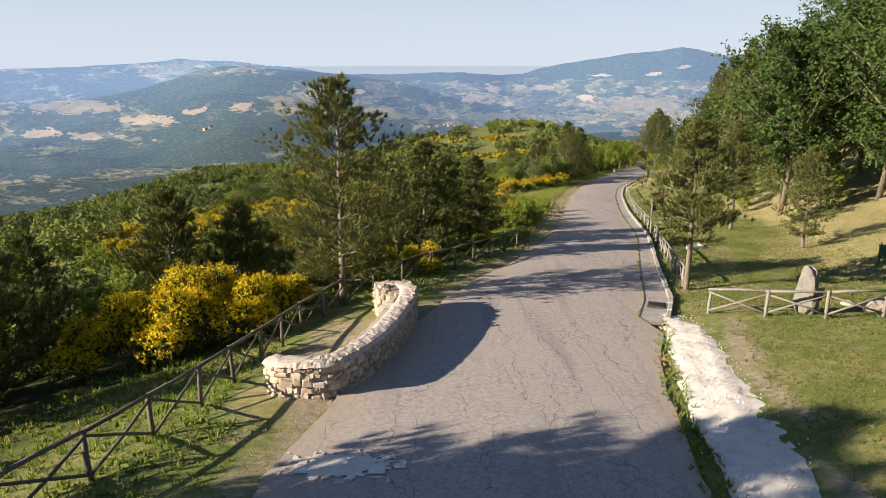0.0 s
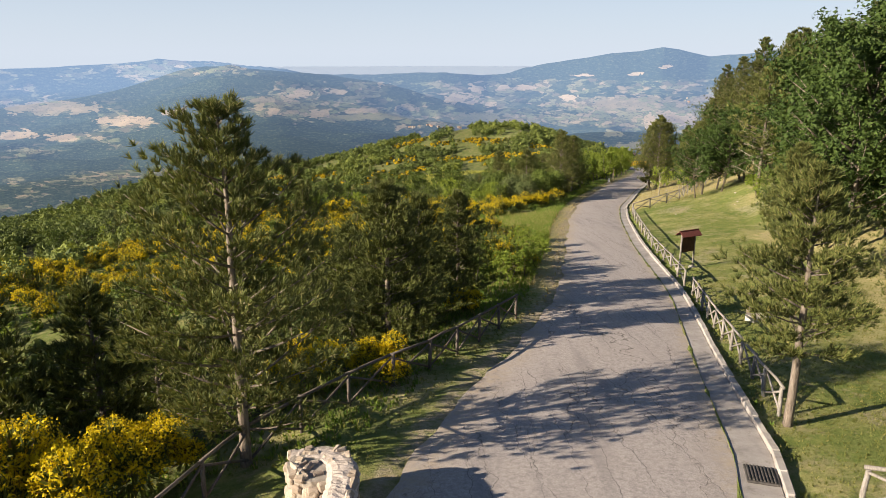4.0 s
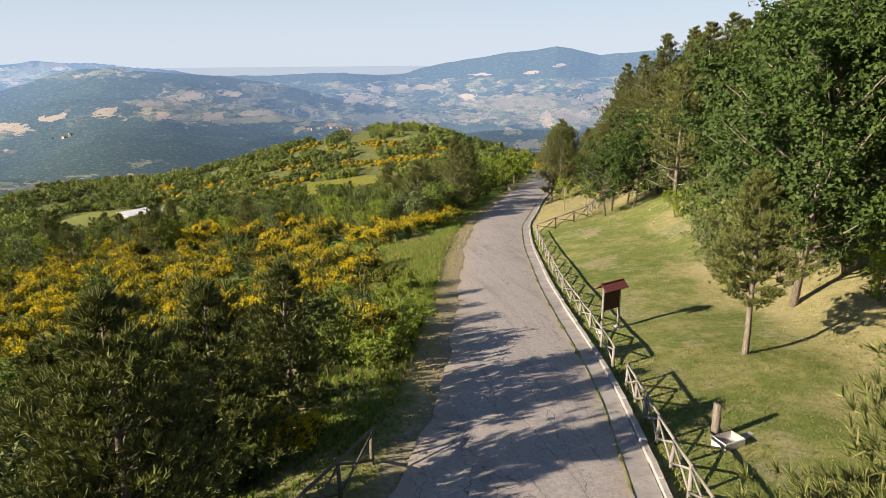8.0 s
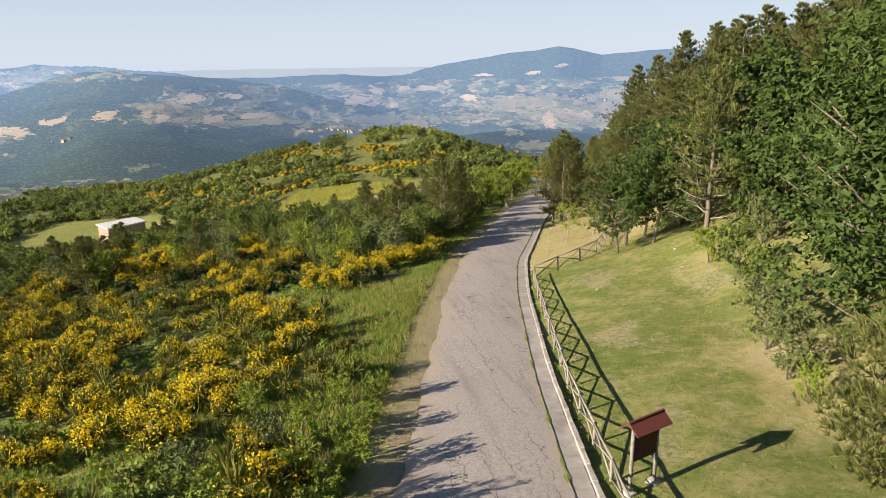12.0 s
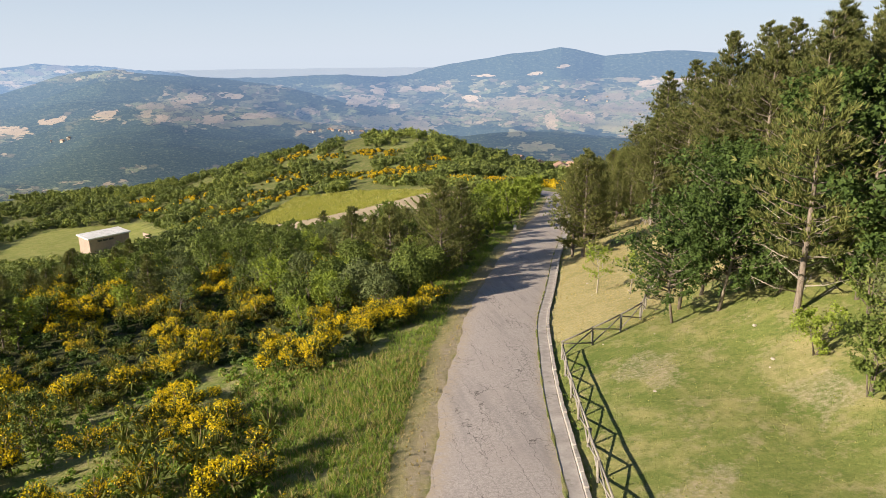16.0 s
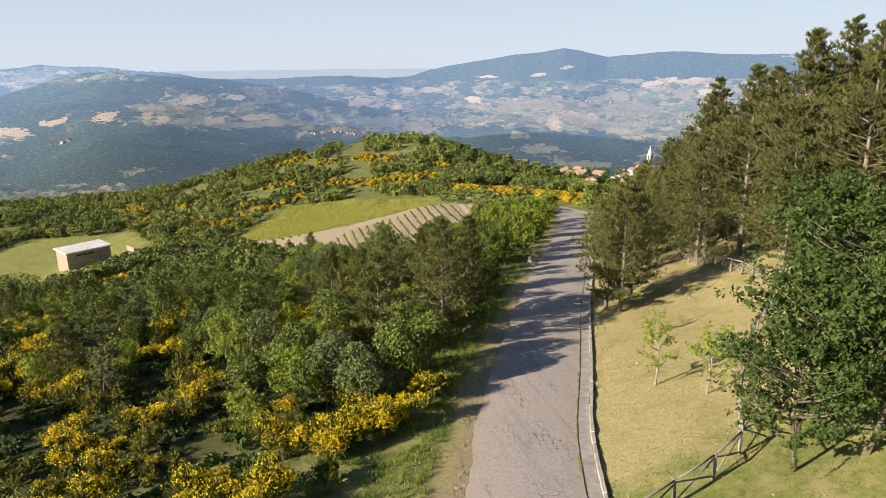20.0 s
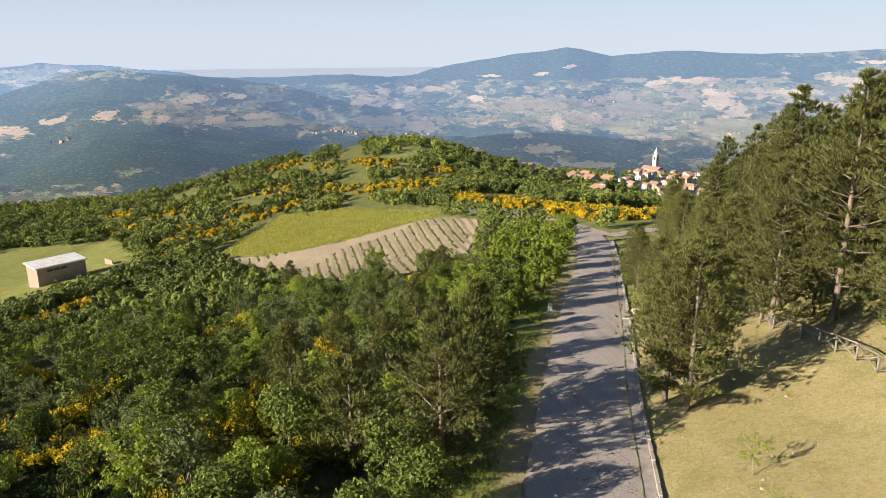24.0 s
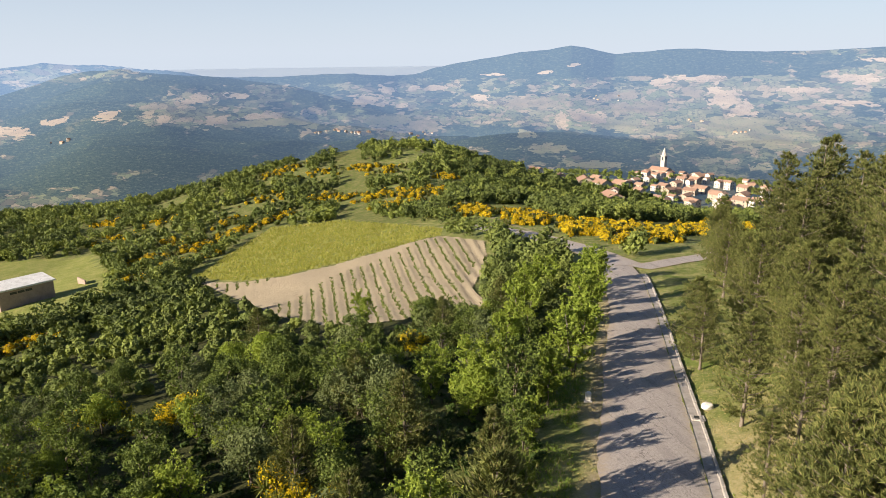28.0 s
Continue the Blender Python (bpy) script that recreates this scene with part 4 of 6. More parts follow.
def airy_shapes(seed, high, wide, low, limbs, sprays, leafs, leaf, mat, bark=BARK, stems=1, rise=0.8, dead=0):
    """Trunk and crown of a feathery tree or bush: ascending limbs with leafy sprays."""
    rng = np.random.default_rng(seed)
    r0 = 0.012 * high + 0.02
    runs, ps, ns = [], [], []
    for s in range(stems):
        a0 = rng.uniform(0, 6.28)
        tip = np.array([math.cos(a0), math.sin(a0), 0]) * (wide * 0.45 if stems > 1 else high * 0.05) + np.array([0, 0, high * rng.uniform(0.78, 0.98)])
        mid = tip * np.array([0.35, 0.35, 0.5]) + rng.normal(0, 0.03 * high, 3) * np.array([1, 1, 0])
        foot = np.array([rng.normal(0, 0.05), rng.normal(0, 0.05), -0.4])
        k = r0 / stems ** 0.4
        runs.append(([foot, mid, tip], [k * 1.2, k * 0.8, k * 0.15]))
        for n in range(limbs // stems):
            t = (n + rng.random()) / (limbs // stems)
            z = low + (high * 0.95 - low) * t ** 0.9
            u = min(1.0, z / max(tip[2], 0.1))
            c = mid * (2 * u) if u < 0.5 else mid + (tip - mid) * (2 * u - 1)
            a = n * 2.4 + rng.normal(0, 0.4)
            ln = wide * (0.35 + 0.75 * math.sin(math.pi * min(1, 0.22 + 0.72 * t))) * rng.uniform(0.55, 1.15) * (0.75 if stems > 1 else 1)
            way = np.array([math.cos(a), math.sin(a), rise * rng.uniform(0.5, 1.3) + 0.3 * t])
            way = way / np.linalg.norm(way)
            end = c + way * ln
            end[2] = min(end[2], high * 1.03)
            if stems == 1 or n % 3 == 0:
                runs.append(([c, (c + end) / 2 - np.array([0, 0, 0.05 * ln]), end], [0.012 + 0.014 * ln, 0.008 + 0.009 * ln, 0.005]))
            q = rng.uniform(0.25, 1.05, (sprays, 1))
            p0 = c + (end - c) * q
            d = unit(way * 0.7 + np.array([0, 0, 0.35]) + rng.normal(0, 0.55, (sprays, 3)))
            le = ln * rng.uniform(0.18, 0.42, (sprays, 1)) + 0.12
            w = rng.random((sprays, leafs, 1)) ** 0.8
            p = p0[:, None, :] + d[:, None, :] * (le[:, None, :] * w) + rng.normal(0, 0.05, (sprays, leafs, 3)) * (0.5 + ln * 0.4)
            ps.append(p.reshape(-1, 3))
            ns.append(np.repeat(unit(d + np.array([0, 0, 0.8]))[:, None, :], leafs, 1).reshape(-1, 3))
    p, n = np.concatenate(ps), np.concatenate(ns)
    keep = p[:, 2] > 0.03
    v, f = leaves(rng, p[keep], leaf, n[keep], 0.9)
    return tubes("trunk", runs, bark, 5), tri_mesh("crown", v, f, mat)


def broad(shapes, m, label, name="broadleaf_tree", group="broadleaf trees", cat="tree"):
    ob = thing(name, m, label, cat, group)
    for n, me in zip(("trunk", "crown"), shapes):
        part(n, me, ob)
    return ob


def broom_shapes(seed, high, wide, stems, flowers, petal=FLOWER, bits=0.13, least=0.0):
    """A broom bush: domes of thin green stems with yellow flowers over the outer ends."""
    rng = np.random.default_rng(seed)
    lob = 9
    cen = np.column_stack([rng.normal(0, 0.42, (lob, 2)) * wide, rng.uniform(0.25, 0.62, lob) * high])
    rad = rng.uniform(0.28, 0.5, lob)
    i = rng.integers(0, lob, stems)
    d = unit(rng.normal(0, 1, (stems, 3)) + np.array([0, 0, 0.7]))
    tip = cen[i] + d * (rad[i] * rng.uniform(0.75, 1.1, stems))[:, None] * np.array([wide, wide, high * 0.8])
    tip[:, 2] = np.clip(tip[:, 2], 0.1 * high, None)
    start = tip - d * np.array([0.42, 0.42, 0.6]) * rng.uniform(0.5, 1.2, (stems, 1)) * 0.9
    side = unit(np.cross(d, rng.normal(0, 1, d.shape))) * 0.04
    v = np.stack([start - side, start + side, tip], 1).reshape(-1, 3)
    green = tri_mesh("greenery", v, np.arange(len(v)).reshape(-1, 3), STEM)
    rich = rng.uniform(least, 1.0, lob) ** 1.3
    j = rng.integers(0, stems, flowers * 2)
    j = j[rng.random(len(j)) < rich[i[j]]]
    j = j[d[j][:, 2] + 0.35 * rng.random(len(j)) > 0.3]
    q = start[j] + (tip[j] - start[j]) * rng.uniform(0.6, 1.05, (len(j), 1)) + rng.normal(0, 0.04, (len(j), 3))
    v, f = leaves(rng, q, bits, d[j], 0.8)
    return green, tri_mesh("blossom", v, f, petal)


def broom(shapes, m, label="yellow-flowering broom bush in the scrub", group="broom bushes"):
    ob = thing("broom_bush", m, label, "bush", group)
    for n, me in zip(("greenery", "blossom"), shapes):
        part(n, me, ob)["kind"] = "stuff"
    return ob


def spread_out(rng, n, x0, x1, y0, y1, ok, gap):
    """Places at random, gap apart, where ok(x, y)."""
    got = []
    for _ in range(n * 30):
        x, y = rng.uniform(x0, x1), rng.uniform(y0, y1)
        if ok(x, y) and all((x - a) ** 2 + (y - b) ** 2 > gap * gap for a, b in got):
            got.append((x, y))
            if len(got) >= n:
                break
    return got


def dl(x, y):
    return float((road_left(y) - x) * 0.95)


def dr(x, y):
    return float((x - road_right(y)) * 0.95)


def in_ring(x, y, ring):
    hit, (ax, ay) = False, ring[-1]
    for bx, by in ring:
        if (ay > y) != (by > y) and x < (bx - ax) * (y - ay) / (by - ay) + ax:
            hit = not hit
        ax, ay = bx, by
    return hit


rng = np.random.default_rng(11)
PINES = [pine_shapes(21, 8.2, 3.7, 0.12, 56, 20, 0.21, fat=0.13, whorl=0.55, lift=0.16), pine_shapes(22, 6.4, 2.15, 0.3, 44, 18, 0.2, fat=0.13), pine_shapes(23, 8.2, 3.2, 0.1, 32, 13, 0.23, fat=0.17)]
DARKPINES = [pine_shapes(31, 5.9, 2.5, 0.02, 40, 15, 0.22, NEEDLE_DARK, whorl=0.36, fat=0.18), pine_shapes(32, 5.2, 2.1, 0.02, 34, 11, 0.24, NEEDLE_DARK, whorl=0.38, fat=0.18)]
SMALLPINES = [pine_shapes(35, 5.6, 2.2, 0.03, 26, 10, 0.26, NEEDLE, whorl=0.42, fat=0.19), pine_shapes(36, 6.4, 2.3, 0.04, 26, 10, 0.26, NEEDLE, whorl=0.42, fat=0.19)]
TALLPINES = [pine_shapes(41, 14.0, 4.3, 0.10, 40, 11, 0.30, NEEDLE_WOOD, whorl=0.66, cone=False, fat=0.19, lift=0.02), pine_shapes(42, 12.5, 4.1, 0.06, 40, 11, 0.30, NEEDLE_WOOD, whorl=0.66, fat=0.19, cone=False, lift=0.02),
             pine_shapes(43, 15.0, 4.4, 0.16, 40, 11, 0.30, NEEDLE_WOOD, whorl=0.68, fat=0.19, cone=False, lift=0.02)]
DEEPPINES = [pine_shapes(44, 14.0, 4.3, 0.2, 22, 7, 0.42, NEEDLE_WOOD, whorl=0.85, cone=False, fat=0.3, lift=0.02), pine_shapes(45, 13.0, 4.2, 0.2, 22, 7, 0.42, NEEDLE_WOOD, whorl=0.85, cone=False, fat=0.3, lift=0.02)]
BROADS = [airy_shapes(51, 11.5, 4.6, 1.4, 54, 20, 20, 0.16, LEAF_DEEP), airy_shapes(52, 8.0, 3.3, 0.9, 40, 18, 15, 0.17, LEAF_DEEP), airy_shapes(53, 6.0, 2.3, 0.3, 36, 14, 12, 0.17, LEAF_FRESH, BARK, 2, 1.0),
          airy_shapes(54, 5.0, 2.4, 1.0, 34, 13, 16, 0.12, LEAF_DEEP, BARK, 1, 0.5),
          airy_shapes(55, 8.5, 3.6, 1.2, 40, 17, 15, 0.17, LEAF_DEEP, BARK, 1, 0.35), airy_shapes(56, 9.0, 3.9, 0.8, 40, 16, 13, 0.24, LEAF_DEEP), airy_shapes(57, 2.4, 1.2, 0.7, 12, 6, 9, 0.10, LEAF_FRESH, BARK_PALE, 1, 0.9)]
YOUNG = [broad_shapes(58, 4.6, 1.9, 0.3, 14, 5200, 0.13, LEAF_FRESH), broad_shapes(59, 4.8, 2.0, 0.3, 15, 5200, 0.13, LEAF), broad_shapes(60, 4.2, 1.9, 0.3, 13, 4800, 0.12, LEAF_GREY)]
BUSHES = [airy_shapes(61, 3.3, 1.9, 0.0, 32, 9, 10, 0.125, LEAF, BARK, 3, 0.9), airy_shapes(62, 2.6, 1.7, 0.0, 28, 9, 10, 0.115, LEAF_FRESH, BARK, 3, 0.9),
          airy_shapes(63, 3.0, 1.8, 0.0, 30, 9, 10, 0.115, LEAF_GREY, BARK, 3, 0.9), airy_shapes(64, 4.2, 2.1, 0.0, 34, 9, 10, 0.13, LEAF, BARK, 3, 1.0)]
FARBUSHES = [airy_shapes(65, 3.4, 2.0, 0.0, 32, 9, 10, 0.125, LEAF, BARK, 2, 0.9), airy_shapes(66, 3.0, 1.9, 0.0, 30, 9, 10, 0.12, LEAF_FRESH, BARK, 2, 0.9),
             airy_shapes(67, 3.2, 2.0, 0.0, 30, 9, 10, 0.12, LEAF_GREY, BARK, 2, 0.9), airy_shapes(68, 4.4, 2.3, 0.0, 36, 9, 10, 0.13, LEAF, BARK, 2, 1.0)]
BROOMS = [broom_shapes(71, 1.7, 1.4, 520, 2300, bits=0.06), broom_shapes(72, 1.4, 1.2, 480, 1800, bits=0.06), broom_shapes(73, 1.9, 1.4, 540, 1150, FLOWER_OLD, 0.06), broom_shapes(74, 1.3, 1.2, 520, 260, FLOWER_OLD, 0.054)]
BIGBROOM = broom_shapes(75, 2.7, 2.0, 2100, 9000, FLOWER, 0.062, 0.65)

# singled-out pines: x, y, size, which
ROADSIDE = [(-3.6, 25.5, 1.0, 0), (9.5, 26.6, 1.0, 1), (17.6, 42.6, 1.0, 1), (29.8, 100.3, 1.12, 2), (29.4, 101.9, 1.05, 2), (32.0, 103.6, 1.0, 2), (18.4, 35.4, 0.62, 2),
            (24.1, 50.4, 0.78, 2), (16.7, 96.6, 0.98, 2), (36.3, 117.7, 0.8, 2), (35.3, 111.8, 0.72, 2), (33.0, 110.4, 0.5, 2), (39.0, 127.3, 0.7, 2), (39.6, 129.4, 0.75, 2), (41.5, 121.0, 0.85, 2), (38.6, 114.5, 0.8, 2), (44.1, 125.6, 1.0, 2)]
for x, y, s, k in ROADSIDE:
    pine(PINES[k], on(x, y, x * 50, 0, s), "young pine with tiers of upswept olive-green boughs")
DARKS = [(1.9, 40.9, 0.86, 0), (0.2, 38.0, 0.92, 0), (-0.8, 34.0, 1.02, 0), (-2.4, 37.2, 0.95, 1), (-10.3, 26.6, 1.15, 1), (-8.1, 28.2, 0.98, 1), (-17.0, 10.5, 0.95, 1), (-15.6, 26.0, 1.0, 1), (-14.6, 22.6, 0.9, 1), (-13.7, 19.6, 0.8, 1),
         (-13.4, 16.0, 1.05, 1), (-14.2, 20.2, 1.0, 1), (-5.5, 33.0, 1.0, 1), (-4.6, 40.5, 0.9, 1), (-12.5, 6.0, 1.75, 1), (-10.6, 4.2, 1.7, 1), (-9.8, 7.6, 1.5, 1), (-7.8, 31.2, 0.8, 1)]
for x, y, s, k in DARKS:
    pine(DARKPINES[k], on(x, y, x * 70, 0, s), "dense dark bushy pine in the roadside scrub")
for x, y, s in [(-9.6, 22.5, 1.0), (-8.2, 22.0, 1.05), (-6.9, 23.4, 0.95), (-5.9, 25.4, 0.7), (-10.9, 21.6, 0.75), (-2.9, 30.6, 0.7), (-0.9, 30.8, 0.55), (1.9, 38.9, 0.5)]:
    broom(BIGBROOM, on(x, y, x * 40, 0, s), "large broom bush covered in bright yellow flowers")

# wood on the slope
EDGE = [(41.2, 98.9, 1.08, 0), (36.1, 80.2, 1.0, 1), (41.9, 93.9, 0.98, 0), (42.0, 106.2, 1.05, 0), (42.6, 112.6, 1.0, 2), (39.5, 97.0, 0.85, 1), (44.5, 116.2, 1.0, 0), (47.4, 130.2, 0.9, 1), (56.5, 146.0, 0.72, 2), (45.2, 108.4, 1.0, 0), (46, 101.4, 1.0, 2), (44.9, 96.2, 1.0, 0), (45.6, 91, 1.0, 1), (42.6, 88, 0.95, 0), (40, 85, 0.85, 1)]
for x, y, s, k in EDGE:
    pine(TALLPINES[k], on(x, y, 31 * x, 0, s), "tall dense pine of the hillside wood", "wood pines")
taken = [(x, y) for x, y, s, k in EDGE]
ok_wood = lambda x, y: dr(x, y) > np.interp(y, (66, 80, 92, 100, 108, 116, 125, 152, 160), (19, 17, 15, 14, 9, 6.5, 4.5, 4, 5)) and all((x - a) ** 2 + (y - b) ** 2 > 8 for a, b in taken)
for i, (x, y) in enumerate(spread_out(rng, 115, 34, 74, 64, 160, ok_wood, 3.3)):
    front = dr(x, y) < 13
    k, s = (1, rng.uniform(0.5, 0.72)) if front and y > 112 else (i % 3, rng.uniform(0.72, 1.02))
    edge_by = dr(x, y) - np.interp(y, (66, 80, 92, 100, 108, 116, 125, 152, 160), (19, 17, 15, 14, 9, 6.5, 4.5, 4, 5))
    if front and y > 112 and edge_by < 5:
        pine(PINES[2], on(x, y, 97 * i, 0, rng.uniform(0.8, 1.05)), "bushy young pine at the edge of the wood", "wood pines")
        continue
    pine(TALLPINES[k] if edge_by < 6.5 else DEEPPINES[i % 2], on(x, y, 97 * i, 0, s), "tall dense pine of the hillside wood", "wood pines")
LEAFY = [(22.8, 47.3, 1.0, 0), (24.0, 49.4, 1.0, 0), (27.5, 44.5, 1.1, 0), (26.0, 39.0, 1.0, 0), (30.5, 52.0, 1.1, 0), (28.5, 58.5, 1.05, 1), (33.0, 62.0, 1.15, 1), (26.8, 54.0, 0.95, 1), (31.0, 69.4, 0.95, 4),
         (33.0, 74.0, 1.1, 1), (31.2, 79.2, 1.3, 3), (33.5, 84.5, 1.3, 3), (35.6, 88.4, 0.8, 1), (25.3, 74.8, 0.9, 3), (27.5, 74.5, 1.15, 3), (26.7, 76.8, 1.15, 3), (28.4, 78.0, 1.1, 3), (29.9, 75.6, 1.2, 3), (24.5, 33.5, 1.0, 0), (31.0, 66.5, 1.0, 1), (32.6, 77.0, 1.2, 3)]
for x, y, s, k in LEAFY:
    broad(BROADS[k], on(x, y, 61 * x, 0, s), "leafy broad-crowned tree at the edge of the wood")
taken = [(x, y) for x, y, s, k in LEAFY]
for i, (x, y) in enumerate(spread_out(rng, 24, 24, 62, 12, 70, lambda x, y: dr(x, y) > np.interp(y, (12, 30, 45, 60, 70), (20, 16, 14, 15, 18)) and all((x - a) ** 2 + (y - b) ** 2 > 14 for a, b in taken), 4.6)):
    broad(BROADS[5], on(x, y, 61 * i, 0, rng.uniform(1.0, 1.35)), "leafy broad-crowned tree of the hillside wood")
UNDER = [(30.2, 68.0, 1.0, 0), (31.6, 71.6, 1.1, 2), (33.4, 69.0, 1.2, 0), (29.9, 66.2, 0.8, 2), (34.0, 65.5, 1.2, 3), (35.2, 71.8, 1.2, 0), (34.8, 76.0, 1.1, 0), (32.4, 73.4, 0.9, 3), (22.4, 52.6, 0.8, 2), (23.2, 55.2, 0.9, 2), (24.8, 58.2, 0.8, 0), (26.6, 63.0, 0.8, 0), (27.2, 66.8, 0.7, 1), (29.8, 73.0, 0.7, 2), (32.5, 70.5, 0.9, 0), (24.8, 45.0, 0.8, 1), (26.0, 48.5, 0.8, 0), (21.8, 50.8, 0.5, 1)]
for x, y, s, k in UNDER:
    broad(BUSHES[k], on(x, y, 51 * x, 0, s), "leafy bush under the trees", "shrub", "wood bushes", "bush")
for x, y, s in [(25.3, 85.1, 1.15), (26.3, 82.4, 0.9), (27.3, 83.9, 0.95), (28.6, 92.6, 0.6)]:
    broad(BROADS[6], on(x, y, 80 * x, 0, s), "thin sapling on the dry grass slope", "sapling", "saplings")

# old pine with bare grey limbs low on the trunk
old = pine(pine_shapes(47, 11.0, 3.4, 0.24, 26, 9, 0.34, NEEDLE, BARK, 0.6, 0.0, 0.2, False, 0.05), on(28.9, 70.5, 40, 0, 0.92), "tall pine with bare silvery dead limbs low on its trunk")
lim = np.random.default_rng(48)
for n in range(13):
    a, z, ln = n * 2.4, 0.7 + 0.3 * n, lim.uniform(1.5, 3.0)
    d = np.array([math.cos(a), math.sin(a), 0.0])
    bow = np.array([0, 0, 0.35 * ln])
    runs = [([d * 0.1 + (0, 0, z), d * ln * 0.5 + bow * 0.3 + (0, 0, z), d * ln + bow + (0, 0, z)], [0.045, 0.03, 0.008])]
    for k in range(4):
        b = d * ln * (0.4 + 0.14 * k) + bow * (0.25 + 0.18 * k) + (0, 0, z)
        runs.append(([b, b + unit(d + lim.normal(0, 0.6, 3)) * 0.35, b + unit(d + lim.normal(0, 0.7, 3)) * 0.7], [0.02, 0.013, 0.005]))
    part("dead_limb", tubes("dead_limb", runs, BARK_PALE, 4), old, "bare silvery limb")

# scrub on the falling side
open_strip = lambda y: np.interp(y, (44, 50, 62, 74, 82, 90, 100), (3.5, 3.0, 3.5, 6.5, 4.2, 3.4, 3.0))
SEEN = [(4.7, 46.6), (4.8, 48.9), (3.9, 61.6), (3.7, 69.7), (5.6, 66.2), (1.0, 81.3), (6.2, 58.3), (4.4, 64.2), (2.6, 66.0), (7.9, 79.3), (-1.0, 64.0), (-3.0, 60.5), (-0.5, 69.5), (1.0, 62.0), (5.0, 79.9), (6.1, 80.2), (7.3, 77.9), (9.6, 83.1), (10.8, 83.6), (12.3, 85.8), (-1.9, 77.9), (0.8, 74.2), (1.8, 72.1), (-1.6, 87.1), (0.6, 84.0), (0.5, 89.6), (2.7, 92.0), (5.7, 77.8), (7.4, 84.4), (11.1, 88.3), (1.4, 57.3), (2.3, 56.8), (1.1, 53.8), (3.8, 61.4), (14.6, 87.4), (13.2, 84.9), (12.0, 84.0)]
ALSO = [(-2.9, 133.9), (-1.6, 134.5), (1.5, 130.4), (3.1, 131.3), (4.4, 132.3), (11.6, 117.1), (12.9, 115.9), (6.8, 106.8), (8.3, 110.6), (8.4, 104.2), (12.4, 115.0), (-3.7, 134.1), (8.4, 106.0), (6.6, 105.6), (21.0, 139.8), (-16.1, 119.4), (-10.6, 108.5), (-17.0, 113.2), (-26.3, 119.0), (-16.2, 103.2), (-17.9, 91.5), (10.2, 97.2), (-0.5, 104.5)]
spots = SEEN + ALSO + spread_out(rng, 290, -34, 30, 46, 110, lambda x, y: dl(x, y) > open_strip(y) and rng.random() < (1.0 if wobble(x, y, 11, 2.0) > -0.1 else 0.3) * np.interp(dl(x, y), (0, 10, 16), (0.5, 0.6, 1.0)), 1.4)
far_broom = []
for i, (x, y) in enumerate(spots):
    k = (i % 2 if i > 13 else (2, 0, 3, 1)[i % 4]) if i < len(SEEN + ALSO) else int(rng.choice(4, p=(0.08, 0.06, 0.26, 0.6) if y > 76 else (0.34, 0.27, 0.24, 0.15))) if y > 75 or x < 2 else int(rng.integers(1, 4))
    m = on(x, y, 77 * i, 0, rng.uniform(0.65, 1.2) if i >= len(SEEN + ALSO) else 1.15 if y < 98 else 1.5)
    if i >= len(SEEN + ALSO) and (x < -8 or y > 96):
        far_broom.append((BROOMS[k], m))
    else:
        broom(BROOMS[k], m)
# flowering masses on the open slope, too many to count
def broom_mass(places, label):
    for n, name in enumerate(("broom_greenery", "broom_blossom")):
        vs = []
        for shapes, m in places:
            me = shapes[n]
            co = np.empty(len(me.vertices) * 3, np.float32)
            me.vertices.foreach_get("co", co)
            m = np.array(m)
            vs.append(co.reshape(-1, 3) @ m[:3, :3].T + m[:3, 3])
        v = np.concatenate(vs)
        tagged(new(name, tri_mesh(name, v, np.arange(len(v)).reshape(-1, 3), (STEM, FLOWER)[n])), label[n], "broom", kind="stuff")


mass = [(BROOMS[int(rng.choice(4, p=(0.4, 0.3, 0.15, 0.15)))], on(x, y, 77 * i, 0, rng.uniform(0.85, 1.3)))
        for i, (x, y) in enumerate(spread_out(rng, 120, -32, -4, 54, 100, lambda x, y: dl(x, y) > 9 and not (x > -15 and y > 79) and wobble(x, y, 6, 3.0) > -0.35, 1.8))]
mass += [(BROOMS[i % 2], on(x, y, 57 * i, 0, rng.uniform(1.3, 1.9))) for i, (x, y) in enumerate(spread_out(rng, 44, -26, -3, 97, 126, lambda x, y: wobble(x, y, 7, 5.0) > -0.2, 2.2))]
mass += far_broom
broom_mass(mass, ("green stems of the broom massed on the open slope", "yellow blossom of the broom massed on the open slope"))
taken = SEEN + ALSO
spots = spread_out(rng, 225, -40, 42, 46, 142, lambda x, y: dl(x, y) > open_strip(y) + 0.6 and all((x - a) ** 2 + (y - b) ** 2 > (6.5 if b < 98 else 11) for a, b in taken) and not in_ring(x, y, FIELD) and rng.random() < np.interp(y, (46, 66, 76, 90), (0.1, 0.15, 0.4, 0.8)) * (0.1 if x < 5 and y < 98 else 1.0) * (1.0 if wobble(x, y, 9, 4.0) > -0.45 else 0.3), 2.2)
for i, (x, y) in enumerate(spots):
    s = rng.uniform(0.7, 1.2) * np.interp(y, (46, 75, 92, 104), (0.5, 0.62, 1.0, 0.85))
    broad((BUSHES if y < 84 else FARBUSHES)[int(rng.integers(0, 4))], on(x, y, 41 * i, 0, s), "rounded leafy green bush among broom", "shrub", "scrub bushes", "bush")
